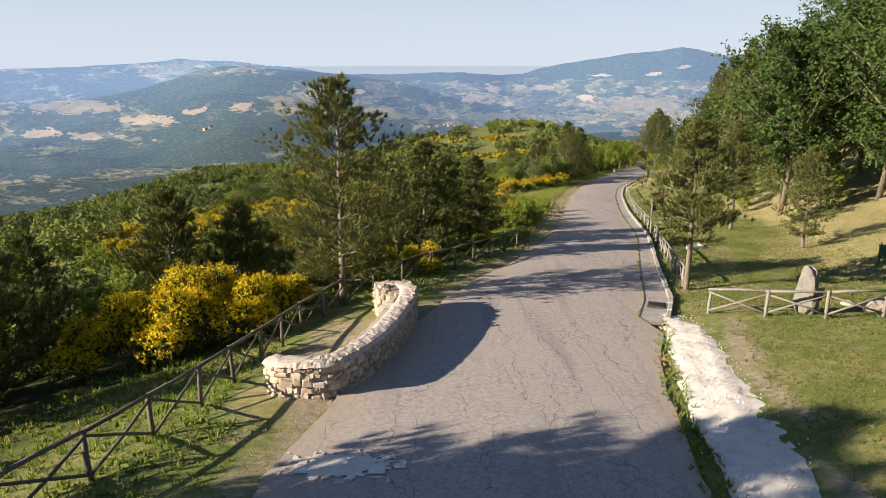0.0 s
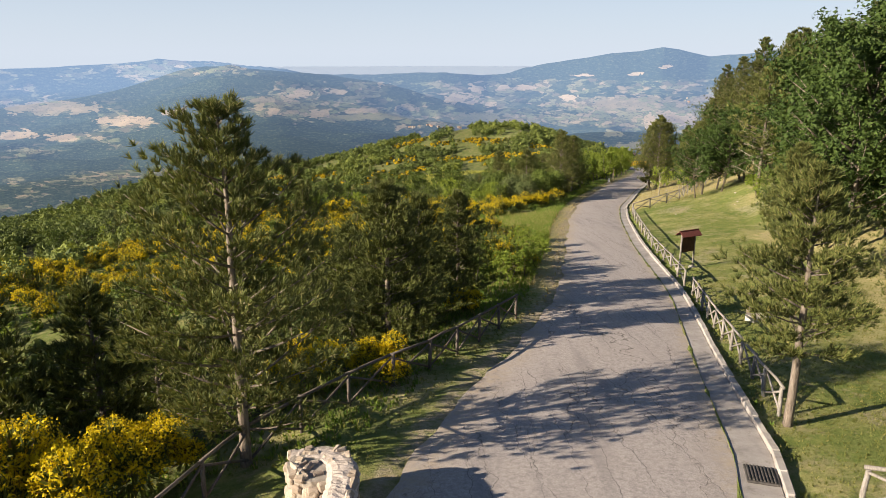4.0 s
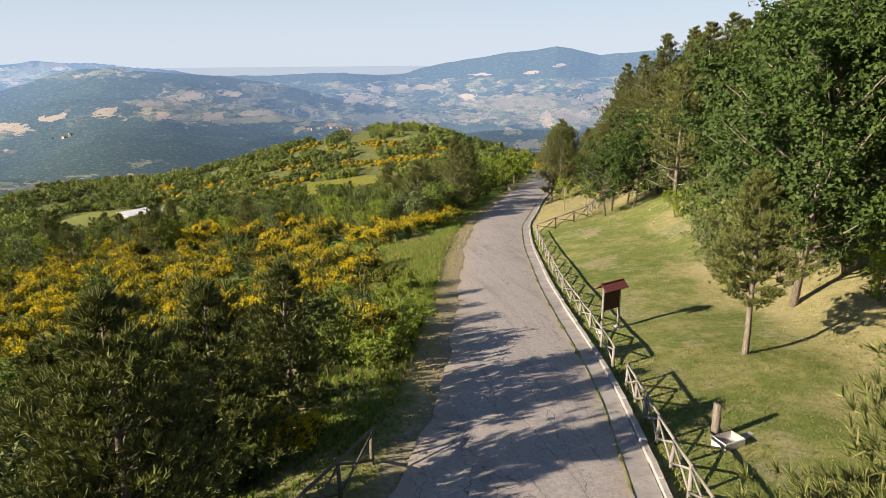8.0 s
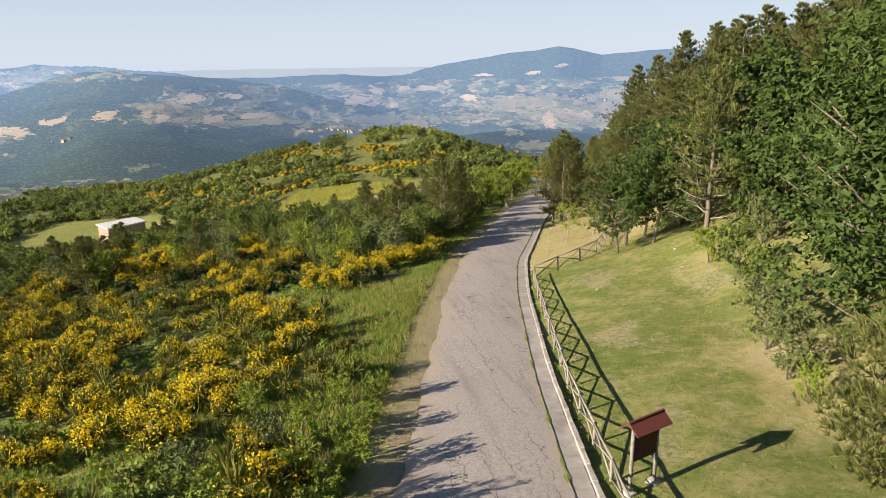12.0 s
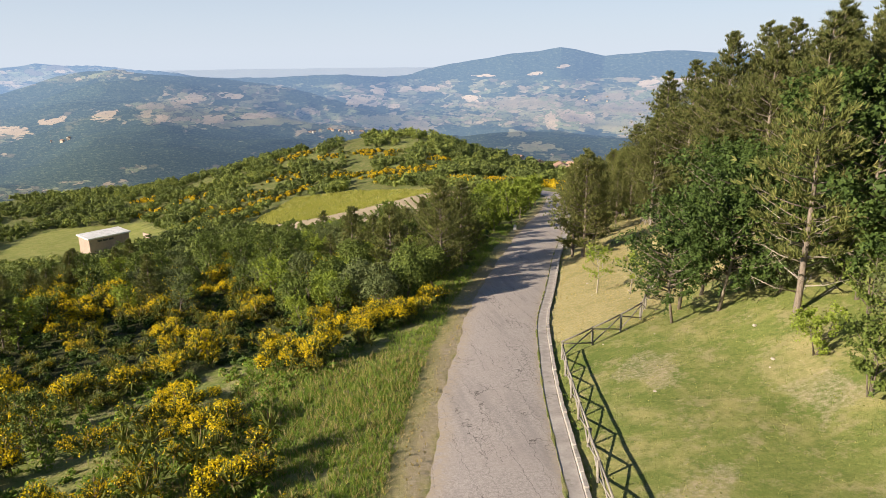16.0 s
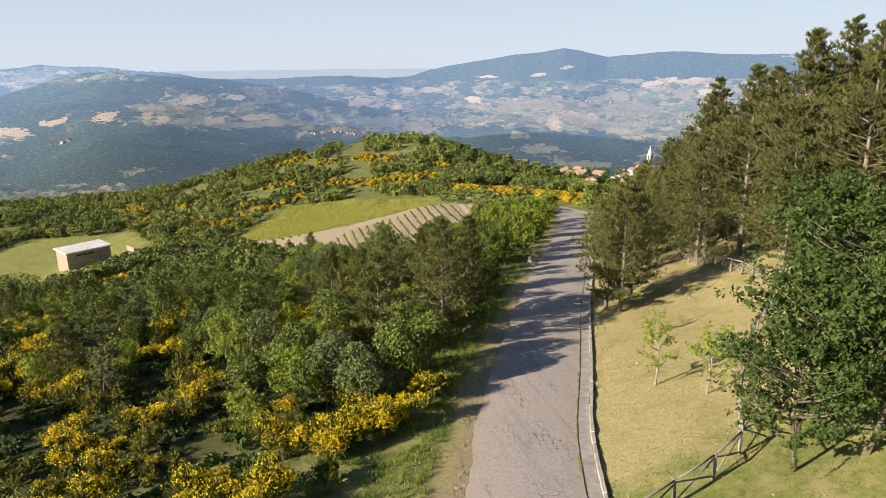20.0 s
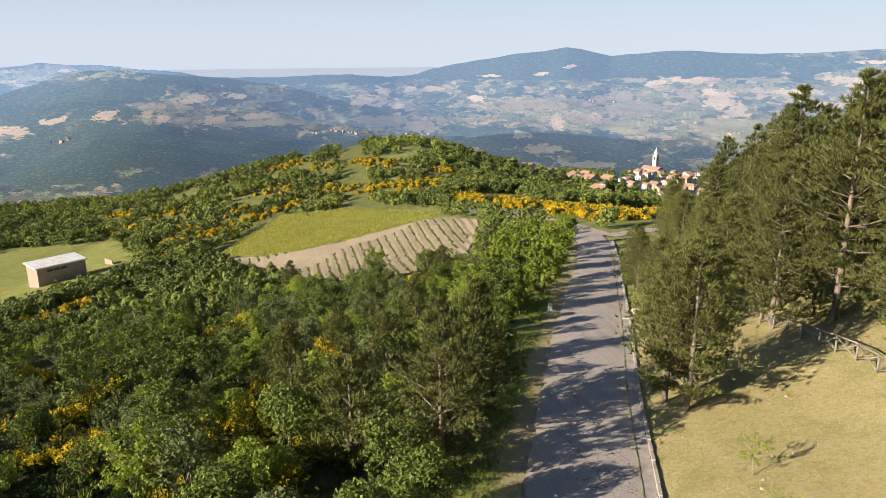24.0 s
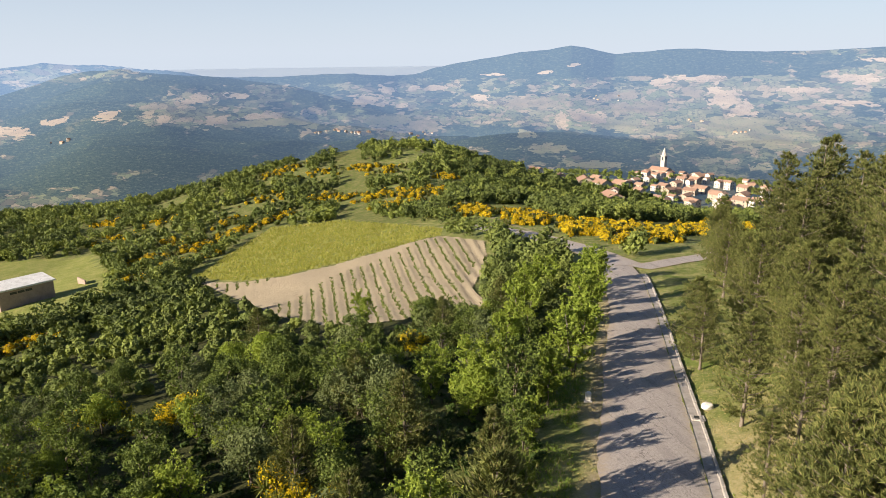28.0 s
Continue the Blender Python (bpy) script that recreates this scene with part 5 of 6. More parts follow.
CLUSTER = [(-18.6, 112.0, 0.7), (-20.6, 113.5, 0.62), (-17.0, 113.4, 0.55), (-22.6, 112.4, 0.6), (13.0, 99.5, 1.1), (19.6, 103.5, 1.15), (17.6, 100.4, 1.1), (10.0, 104.5, 1.0), (15.2, 108.0, 0.95), (21.0, 110.5, 0.9), (5.0, 106.0, 0.6), (8.0, 112.0, 0.6), (12.5, 117.0, 0.85), (18.0, 118.0, 0.9), (6.7, 151.4, 0.8), (-14.0, 92.0, 0.8), (-19.0, 84.0, 0.85), (-6.0, 99.0, 0.8)]
for i, (x, y, s) in enumerate(CLUSTER + [(a, b, 0.8) for a, b in spread_out(rng, 12, -34, 30, 104, 150, lambda x, y: dl(x, y) > 6 and (x > 14 or x < -14) and not in_ring(x, y, FIELD), 5)]):
    pine(SMALLPINES[i % 2], on(x, y, 53 * i, 0, s), "young pine standing in the scrub", "scrub pines")
ROW = [(22.6, 112.0, 0.5), (24.4, 118, 0.55), (27.2, 123.5, 0.7), (30.6, 129, 0.95), (33.4, 135, 1.0), (35.6, 140.5, 1.0), (38.0, 146, 0.95), (40.3, 151.5, 0.9), (29.6, 139, 0.95), (26.5, 131, 0.9), (32.0, 147, 0.9), (35.5, 153, 0.85), (23.0, 125, 0.85), (16.7, 150.6, 0.75), (42.0, 157, 0.75)]
for x, y, s in ROW:
    broad(BROADS[2], on(x, y, 30 * x, 0, s * 0.88), "bright green leafy tree beside the road")
# round-crowned young trees standing out of the scrub
for i, (x, y) in enumerate(spread_out(rng, 46, -22, 30, 88, 146, lambda x, y: dl(x, y) > (9 if y < 120 else 5) and not in_ring(x, y, FIELD) and not in_ring(x, y - 5, FIELD) and (x > 3 or y > 106) and (x > -2 or wobble(x, y, 7, 5.0) < 0.2), 3.6)):
    broad(YOUNG[i % 3], on(x, y, 47 * i, 0, rng.uniform(0.7, 1.1) * (0.75 if x < 8 else 1.0)), ("bright green young tree in the scrub", "dark green round-crowned young tree in the scrub", "grey-green young tree in the scrub")[i % 3], group="young trees")
for i, (x, y, s) in enumerate([(13.5, 89.5, 1.0), (11.4, 87.6, 0.9), (15.4, 92.6, 0.9), (10.2, 90.8, 1.0), (8.2, 93.4, 0.95)]):
    broad(YOUNG[(1, 2)[i % 2]], on(x, y, 77 * i, 0, s), ("dark green round-crowned young tree in the scrub", "grey-green young tree in the scrub")[i % 2], group="young trees")
VERGE = [(5.6, 45.6, 0.6, 1), (4.6, 44.2, 0.6, 1), (3.6, 46.4, 0.6, 1), (2.0, 45.0, 0.65, 1), (7.4, 52.6, 0.4, 1), (8.0, 55.6, 0.4, 1), (6.2, 47.6, 0.45, 1), (5.4, 49.4, 0.5, 1), (6.9, 50.0, 0.5, 0), (4.4, 51.5, 0.5, 2), (5.6, 53.0, 0.5, 1), (3.0, 48.5, 0.55, 0), (2.2, 51.0, 0.5, 2), (6.6, 55.4, 0.45, 1), (3.6, 55.2, 0.5, 0), (7.2, 58.5, 0.4, 1), (0.6, 46.8, 0.6, 0), (-1.8, 48.2, 0.6, 3), (-4.2, 45.6, 0.6, 0)]
for x, y, s, k in VERGE:
    broad(BUSHES[1 if k != 2 else 2], on(x, y, 67 * x, 0, s), "low bright green bush on the verge", "shrub", "scrub bushes", "bush")
# scrub close below the fence
for i, (x, y) in enumerate(spread_out(rng, 54, -30, 4, -2, 48, lambda x, y: dl(x, y) > np.interp(y, (-4, 14, 20, 30, 46), (9, 8.5, 7.5, 4.5, 4)) and not (-13 < x < -2 and 12 < y < 26.5), 2.4)):
    broad(BUSHES[int(rng.integers(0, 4))], on(x, y, 41 * i, 0, rng.uniform(0.6, 1.0)), "leafy bush on the steep bank", "shrub", "scrub bushes", "bush")


# ---- grass ----
def grass(name, places, high, mat, label, seed, blades=5, wide=0.05):
    rng = np.random.default_rng(seed)
    p = np.array(places, float)
    p = np.column_stack([p, land_z(p[:, 0], p[:, 1]) - 0.03])
    v, f = spikes(rng, p + rng.normal(0, 0.05, p.shape) * np.array([1, 1, 0]), np.repeat([[0, 0, 1.0]], len(p), 0), blades, high, wide, 0.38)
    return tagged(new(name, tri_mesh(name, v, f, mat)), label, "grass", kind="stuff")


def strew(n, x0, x1, y0, y1, ok):
    x, y = rng.uniform(x0, x1, n * 4), rng.uniform(y0, y1, n * 4)
    keep = ok(x, y, (road_left(y) - x) * 0.95, (x - road_right(y)) * 0.95)
    return np.stack([x[keep], y[keep]], 1)[:n].tolist()


grass("tall_grass", strew(36000, -25, 34, 38, 130, lambda x, y, l, r: (l > 1.3) & (l < np.interp(y, (50, 62, 76, 86), (15, 13, 11, 6)) + 2 * wobble(x, y, 4, 1.0)) & (wobble(x, y, 5, 1.0) > -0.5)), 0.27, GRASS, "tall green grass along the road", 1, 6, 0.032)
grass("tall_grass", strew(4500, -2, 14, 43, 76, lambda x, y, l, r: (l > 1.4) & (l < 8)), 0.3, GRASS, "tall green grass between the broom", 21, 6, 0.035)
grass("dry_grass", strew(3000, -2, 14, 43, 78, lambda x, y, l, r: (l > 1.2) & (l < 9)), 0.34, DRYGRASS, "seeding straw-coloured grass between the broom", 22, 5, 0.025)
grass("tall_grass", strew(4000, -12, 6, 4, 42, lambda x, y, l, r: (l > 1.6) & (l < 9) & ((np.abs(x + 2.7) > 2.1) | (np.abs(y - 19.5) > 5.5))), 0.2, GRASS, "grass under the fence", 2)
grass("lawn_grass", strew(7000, 5, 32, 8, 78, lambda x, y, l, r: (r > 0.35) & (r < 13) & ((y > 22) | (r > 2.0))), 0.075, LAWN, "short mown grass on the slope", 3, 4)
grass("lawn_grass", strew(15000, 5, 24, 6, 44, lambda x, y, l, r: (r > np.where(y < 23, 2.2, 0.3)) & (r < 9)), 0.09, LAWN, "tufted grass of the bank", 13, 5, 0.03)
grass("tall_grass", strew(6000, -12, 6, 4, 42, lambda x, y, l, r: (l > 0.8) & (l < 6) & ((np.abs(x + 2.7) > 2.1) | (np.abs(y - 19.5) > 5.5))), 0.1, LAWN, "short tufted grass of the verge", 14, 5, 0.028)
grass("dry_grass", strew(11000, 16, 44, 76, 128, lambda x, y, l, r: (r > 0.4) & (r < 15)), 0.1, DRYGRASS, "straw-coloured dry grass on the bank", 4, 4, 0.03)
grass("dry_grass", strew(5000, -2, 34, 36, 140, lambda x, y, l, r: (l > 0.25) & (l < 2.0)), 0.12, DRYGRASS, "dry trodden grass on the verge", 5, 4)
grass("kerb_weeds", strew(1300, 2, 9, 4, 22, lambda x, y, l, r: (r > -0.1) & (r < 0.42) & (wobble(x, y, 0.9, 2.0) > -0.1)), 0.15, GRASS, "weeds between road and gravel", 6, 6, 0.03)
grass("kerb_weeds", strew(900, 2, 9, 4, 22, lambda x, y, l, r: (r > -0.15) & (r < 0.4) & (wobble(x, y, 0.9, 2.0) < 0.3)), 0.09, DRYGRASS, "straw-coloured weeds between road and gravel", 16, 6, 0.035)
grass("kerb_weeds", strew(1500, 8, 52, 26, 158, lambda x, y, l, r: (np.abs(r + np.interp(y, (22.6, 30, 40), (0.95, 0.8, 0.62))) < 0.07) & (wobble(y, y, 2.0, 3.0) > -0.2)), 0.07, GRASS, "weeds in the joint between asphalt and gutter", 7, 5)
grass("kerb_weeds", strew(2600, 8, 52, 24, 158, lambda x, y, l, r: (r > 0.16) & (r < 0.5)), 0.16, GRASS, "grass growing over the kerb", 9, 5)


grass("meadow_grass", strew(9000, -16, 36, 198, 284, lambda x, y, l, r: inside(x, y, MEADOW) & ~inside(x, y, FIELD)), 0.5, MEADOWGRASS, "long yellow-green meadow grass above the field", 15, 4, 0.14)


# ---- far woods ----
def woodland(name, places, label, seed, mat=LEAF_FAR, tris=95, leaf=0.95):
    rng = np.random.default_rng(seed)
    spots = np.array(places, float)
    zs = land_z(spots[:, 0], spots[:, 1])
    shapes = [lobed(rng, 1.0, rng.uniform(0.36, 0.56), 0.0, 9, tris, 0.25)[:2] for _ in range(60)]
    tones = np.clip(0.5 + 0.35 * wobble(spots[:, 0], spots[:, 1], 30, 3.0) + rng.normal(0, 0.25, len(spots)), 0, 1)
    ps, outs = [], []
    for (x, y, h), z in zip(spots, zs):
        p, out = shapes[rng.integers(0, 60)]
        a = rng.uniform(0, 6.28)
        c, d = math.cos(a), math.sin(a)
        turn = np.array([(c, -d, 0), (d, c, 0), (0, 0, 1)])
        ps.append(p @ turn * h + (x, y, z - 0.3))
        outs.append(out @ turn)
    v, f = leaves(rng, np.concatenate(ps), leaf, np.concatenate(outs), 0.4)
    tone = np.repeat(tones, tris * 3)
    me = tri_mesh(name, v, f, mat)
    fill(me, "tone", tone)
    return tagged(new(name, me), label, "woods", kind="stuff")


def wood_ok(x, y):
    if in_ring(x, y, FIELD) or in_ring(x, y, MEADOW) or (y < 172 and dl(x, y) < 4):
        return False
    if (47 < x < 125 and 176 < y < 222 + 0.12 * x) or (40 < x < 62 and 205 < y < 262):
        return False
    return not (in_ring(x, y, CLEARING) or in_ring(x, y + 4, MEADOW) or in_ring(x, y - 4, FIELD) or in_ring(x + 3, y, MEADOW) or in_ring(x, y + 4, FIELD))


# broom in flower over the ridge, in drifts
DRIFTS = [(-30, 186, 4), (-34, 182, 3), (-52, 196, 4), (-40, 176, 4), (-46, 330, 6), (-60, 320, 6), (-10, 330, 6), (5, 352, 6), (48, 320, 6), (-20, 305, 5), (-33, 291, 5), (-36, 270, 4), (-30, 240, 4), (66, 220, 4), (72, 210, 4), (-70, 350, 6), (-2, 300, 4), (8, 316, 5),
          (17, 307, 5), (24, 297, 5), (31, 297, 5), (37, 292, 5), (28, 279, 4), (34, 277, 4), (43, 255, 4), (46, 243, 4), (52, 238, 4), (57, 232, 4), (56, 205, 3), (59, 202, 3), (60, 195, 3), (58, 185, 2.5), (62, 187, 3), (85, 214, 5), (101, 231, 6),
          (56, 196, 3.5), (64, 197, 4), (73, 201, 4), (82, 204, 4), (92, 209, 5), (62, 209, 4), (72, 214, 4), (50, 216, 4), (54, 226, 4), (42, 250, 4), (104, 216, 5), (-9, 291, 4), (-14, 285, 4), (-18, 281, 4), (-21, 274, 4), (-26, 271, 5), (-24, 252, 4), (-13, 371, 6), (-6, 374, 6), (22, 347, 5), (32, 339, 6), (41, 294, 4)]
thick = [(x, y, rng.uniform(2.2, 4.4) * (0.6 if -24 < x < 22 else 1.0)) for x, y in spread_out(rng, 640, -75, 44, 100, 172, lambda x, y: dl(x, y) > 3 and (y > 140 or x < -34) and wood_ok(x, y), 1.75)]
woodland("thicket", thick, "dense leafy thicket below the field", 90, LEAF_FAR, 480, 0.25)
below = [(x, y, rng.uniform(2.0, 3.6)) for x, y in spread_out(rng, 230, -60, -10, 0, 44, lambda x, y: dl(x, y) > 13, 2.1)]
below += [(x, y, rng.uniform(2.6, 4.6)) for x, y in spread_out(rng, 190, -90, -27, 42, 104, lambda x, y: dl(x, y) > 30, 2.8)]
woodland("thicket", below, "bright leafy thicket on the slope below the road", 89, LEAF_FAR, 430, 0.25)
got = []
for _ in range(24000):
    y = rng.uniform(165, 440) if rng.random() < 0.75 else rng.uniform(165, 280)
    x = rng.uniform(-145, 150)
    if wood_ok(x, y) and abs(x - np.interp(y, (165, 193, 222, 262), (49, 46, 38, 18))) > 5 and wobble(x, y, 22, 6.0) > (-0.85 if y < 300 else -0.5) and all(abs(x - a - 0.4) > w or not -w < b - y < w + 12 for a, b, w in DRIFTS):
        got.append((x, y, rng.uniform(2.2, 5.6) * (0.62 if y < 225 and -26 < x < 12 else 1.0)))
near = [g for g in got if g[1] < 250][:3000]
far = [g for g in got if g[1] >= 250][:5200]
woodland("woodland", near, "mixed green woods on the near ridge", 100, LEAF_FAR, 190, 0.42)
woodland("woodland", far, "mixed green woods over the far ridge", 101, LEAF_FAR, 90, 0.62)


flowering, plain = [], []
for cx, cy, w in DRIFTS:
    for _ in range(36 if cx > 25 else 26):
        x, y = cx + rng.normal(0, w * 0.75), cy + rng.normal(0, w * 0.6)
        if in_ring(x, y, MEADOW):
            continue
        (flowering if rng.random() < 0.7 else plain).append((x, y, rng.uniform(1.3, 2.5)))
woodland("broom_drift", flowering, "drifts of yellow broom over the ridge", 91, FLOWER_OLD, 150, 0.3)
woodland("broom_drift", plain + [(x + 0.6, y + 0.5, h * 0.9) for x, y, h in flowering], "green stems of the broom drifts", 92, STEM, 90, 0.4)

low = [(x, y, rng.uniform(0.45, 1.15)) for x, y in strew(4300, -40, 34, 47, 150, lambda x, y, l, r: (l > open_strip(y) + 0.8 + 1.2 * wobble(x, y, 3.0, 2.0)) & (l < 34))]
# deep green leaves here also stand in for shade between the bushes
woodland("low_scrub", [q for q in low if q[1] > 80], "low heath between the broom bushes, its dark leaves standing in for shade", 93, LEAF_DEEP, 70, 0.16)
woodland("low_scrub", [q for q in low if q[1] <= 80], "tussocks of green and straw-tipped grass between broom", 94, GRASS, 70, 0.12)

# rows of young plants in the ploughed field
seed_rows = []
for k in np.arange(-14, 34, 1.5):
    for y in np.arange(150, 222, 0.55):
        x = (k - 0.11 * (y - 180)) / (1 - 0.005 * (y - 180)) + rng.normal(0, 0.08) + 0.35
        if rng.random() < 0.94 and in_ring(x, y, FIELD) and wobble(x, y, 30, 2.0) > -0.6 and in_ring(x + 2, y, FIELD) and in_ring(x - 2, y + 3, FIELD):
            seed_rows.append((x, y))
grass("crop_rows", seed_rows, 0.42, LEAF, "rows of low green crop in the field", 8, 7, 0.19)


# ---- fences ----
def fence(runs, label, mat, tall=1.0, gap=1.75, seed=0, skip=0.0):
    """Rustic log fence: posts, a top rail and crossed braces in each bay."""
    rnd = random.Random(seed)
    ob = thing("log_fence", pose(0, 0, 0), label, "fence", "log fences")
    pts = np.array(runs, float)
    s = np.concatenate([[0], np.cumsum(np.hypot(*np.diff(pts, axis=0).T))])
    n = max(1, round(s[-1] / gap))
    spots = []
    for q in np.linspace(0, s[-1], n + 1):
        x, y = float(np.interp(q, s, pts[:, 0])), float(np.interp(q, s, pts[:, 1]))
        spots.append(Vector((x, y, float(land_z(x, y)))))

    def bar(name, a, b, r):
        j = lambda: Vector((rnd.uniform(-1, 1), rnd.uniform(-1, 1), rnd.uniform(-1, 1))) * 0.025
        part(name, tubes(name, [([a, (a + b) / 2 + j(), b], [r * 1.05, r, r * 0.92])], mat, 6), ob)

    up = Vector((0, 0, 1))
    for a in spots:
        lean = Vector((rnd.uniform(-0.06, 0.06), rnd.uniform(-0.06, 0.06), 0))
        bar("post", a - up * 0.3, a + up * (tall + rnd.uniform(-0.02, 0.05)) + lean, 0.055)
    for a, b in zip(spots, spots[1:]):
        if rnd.random() < skip:
            continue
        e = (b - a).normalized() * 0.07
        bar("rail", a + up * tall - e, b + up * tall + e, 0.042)
        bar("brace", a + up * 0.12, b + up * (tall - 0.1), 0.033)
        bar("brace", b + up * 0.12, a + up * (tall - 0.1), 0.033)
    return ob


fence([(-8.5, 5.0), (-7.0, 9.2), (-5.9, 12.2), (-5.3, 15.3), (-4.85, 19.0), (-4.5, 22.0), (-3.7, 25.2), (-2.4, 27.4), (0.9, 31.6), (4.1, 37.4)],
      "dark weathered log fence with crossed braces above the slope", WOOD_DARK, 1.0, 1.75, 1)
fence([(8.9, 22.6), (10.1, 21.7), (11.4, 21.1), (13.9, 20.9), (17, 20.5)], "pale log fence crossing the grass bank", WOOD, 0.85, 1.6, 2)
fence([(9.6, 27.2), (10.6, 32.0), (11.4, 36.0), (12.6, 41.3)], "broken sagging log fence beside the kerb", WOOD, 0.8, 1.5, 3)
fence([(12.95, 43.2), (13.75, 47.0), (15.05, 54.8), (16.7, 62.5), (18.55, 71.0), (19.4, 74.4)], "grey log fence along the kerb", WOOD, 0.74, 2.5, 4)
fence([(19.4, 74.4), (22.3, 75.4), (24.4, 76.6), (26.6, 80.4), (30.6, 86.2), (34.8, 91.0), (36.7, 93.7)], "log fence climbing the grass slope", WOOD, 0.95, 1.9, 5)
fence([(36.7, 93.7), (37.8, 98.1), (39.1, 104.5), (40.6, 112.6)], "pale log fence below the pines", WOOD, 0.95, 1.9, 6)


# ---- curved stone wall ----
def stone_wall():
    ob = thing("stone_wall", pose(0, 0, 0), "low curved wall of rough limestone blocks with a bench inside", "wall")
    ring = np.array([(-4.05, 15.75), (-3.7, 15.35), (-3.0, 15.2), (-2.35, 15.25), (-1.85, 16.1), (-1.4, 17.4), (-1.05, 19.0), (-0.8, 20.8), (-0.68, 22.3), (-0.85, 23.2), (-1.45, 23.7), (-2.2, 23.6)])
    for _ in range(2):
        a, b = ring[:-1] * 0.75 + ring[1:] * 0.25, ring[:-1] * 0.25 + ring[1:] * 0.75
        ring = np.concatenate([ring[:1], np.stack([a, b], 1).reshape(-1, 2), ring[-1:]])
    s = np.concatenate([[0], np.cumsum(np.hypot(*np.diff(ring, axis=0).T))])
    tall = lambda q: 0.84 + 0.2 * float(smooth(2, s[-1], q))
    rnd = random.Random(8)

    def spot(q):
        q = min(max(q, 0.06), s[-1] - 0.06)
        x, y = np.interp(q, s, ring[:, 0]), np.interp(q, s, ring[:, 1])
        x2, y2 = np.interp(q + 0.05, s, ring[:, 0]) - np.interp(q - 0.05, s, ring[:, 0]), np.interp(q + 0.05, s, ring[:, 1]) - np.interp(q - 0.05, s, ring[:, 1])
        n = math.hypot(x2, y2)
        return float(x), float(y), x2 / n, y2 / n

    # rubble core between two faces
    qs, vs = np.linspace(0, s[-1], 60), []
    for q in qs:
        x, y, tx, ty = spot(q)
        z0 = float(land_z(x, y)) - 0.3
        for off, h in ((0.04, 0), (0.04, tall(q) + 0.24), (0.44, tall(q) + 0.24), (0.44, 0)):
            vs.append((x - ty * off, y + tx * off, z0 + h))
    part("core", tri_mesh("core", vs, grid_faces(60, 4), MORTAR), ob)
    shapes = [box_mesh("stone", 0.3, 0.16, 0.2, STONE, 0.045, 0.036, 40 + i) for i in range(12)]
    caps = [box_mesh("cap_stone", 0.24, 0.2, 0.1, STONE, 0.03, 0.04, 60 + i) for i in range(9)]
    z_course = 0.0
    while z_course < 0.92:
        h = rnd.uniform(0.15, 0.21)
        q = rnd.uniform(0, 0.2)
        while q < s[-1]:
            w = rnd.choice((0.1, 0.13, 0.16, 0.2, 0.26, 0.34))
            if z_course + h * 0.5 < tall(q):
                x, y, tx, ty = spot(q + w / 2)
                yaw = math.degrees(math.atan2(ty, tx))
                m = pose(x - ty * 0.05, y + tx * 0.05, float(land_z(x, y)) + z_course - 0.04 + rnd.uniform(-0.05, 0.04), rnd.uniform(-6, 6), rnd.uniform(-13, 13), yaw + rnd.uniform(-6, 6))
                part("stone", rnd.choice(shapes), ob, "", m @ Matrix.Diagonal((w / 0.3, 1, h / 0.2 * rnd.uniform(0.6, 1.3), 1)))
            q += w
        z_course += h
    q = 0.1
    while q < s[-1]:
        x, y, tx, ty = spot(q)
        off = rnd.choice((0.06, 0.1, 0.36, 0.42))
        m = pose(x - ty * off, y + tx * off, float(land_z(x, y)) + tall(q) - 0.165 + rnd.uniform(-0.02, 0.02), rnd.uniform(-4, 4), rnd.uniform(-4, 4), math.degrees(math.atan2(ty, tx)) + rnd.uniform(-8, 8))
        part("cap_stone", rnd.choice(caps), ob, "", m @ Matrix.Diagonal((rnd.uniform(0.7, 1.1), rnd.uniform(0.85, 1.05), 1, 1)))
        q += 0.8
    # rough mortared coping
    nq, nv, top = 150, 7, []
    for q in np.linspace(0, s[-1], nq):
        x, y, tx, ty = spot(q)
        z = float(land_z(x, y)) + tall(q)
        for v in np.linspace(-1, 1, nv):
            off = 0.24 + v * (0.30 + 0.02 * rnd.uniform(-1, 1))
            top.append((x - ty * off, y + tx * off, z + 0.03 - 0.11 * abs(v) ** 4 + 0.010 * rnd.uniform(-1, 1) + 0.015 * float(wobble(q, v, 0.25))))
    part("coping", tri_mesh("coping", top, grid_faces(nq, nv), CAPSTONE), ob, "rough pale mortared coping")
    # inner face and bench slabs
    bench = [box_mesh("bench_slab", 0.97, 0.52, 0.5, CONCRETE, 0.02, 0.006, 80 + i) for i in range(3)]
    for i, q in enumerate(np.arange(2.2, s[-1] - 1.6, 0.95)):
        x, y, tx, ty = spot(q)
        part("bench_slab", bench[i % 3], ob, "", pose(x - ty * 0.74, y + tx * 0.74, float(land_z(x, y)) - 0.02, 0, 0, math.degrees(math.atan2(ty, tx))))
    # round end block
    x, y = -1.5, 23.05
    z = float(land_z(x, y))
    part("end_block", tubes("end_block", [([(x, y, z - 0.3), (x, y, z + 0.98)], [0.66, 0.62])], MORTAR, 14, True), ob, "solid round end of rubble")
    for k in range(26):
        a, r = rnd.uniform(0, 6.28), 0.6 * math.sqrt(rnd.random())
        part("cap_stone", rnd.choice(caps), ob, "", pose(x + r * math.cos(a), y + r * math.sin(a), z + 0.92 + rnd.uniform(-0.02, 0.03), rnd.uniform(-6, 6), rnd.uniform(-6, 6), rnd.uniform(0, 180)) @ Matrix.Diagonal((0.9, 0.6, 1, 1)))
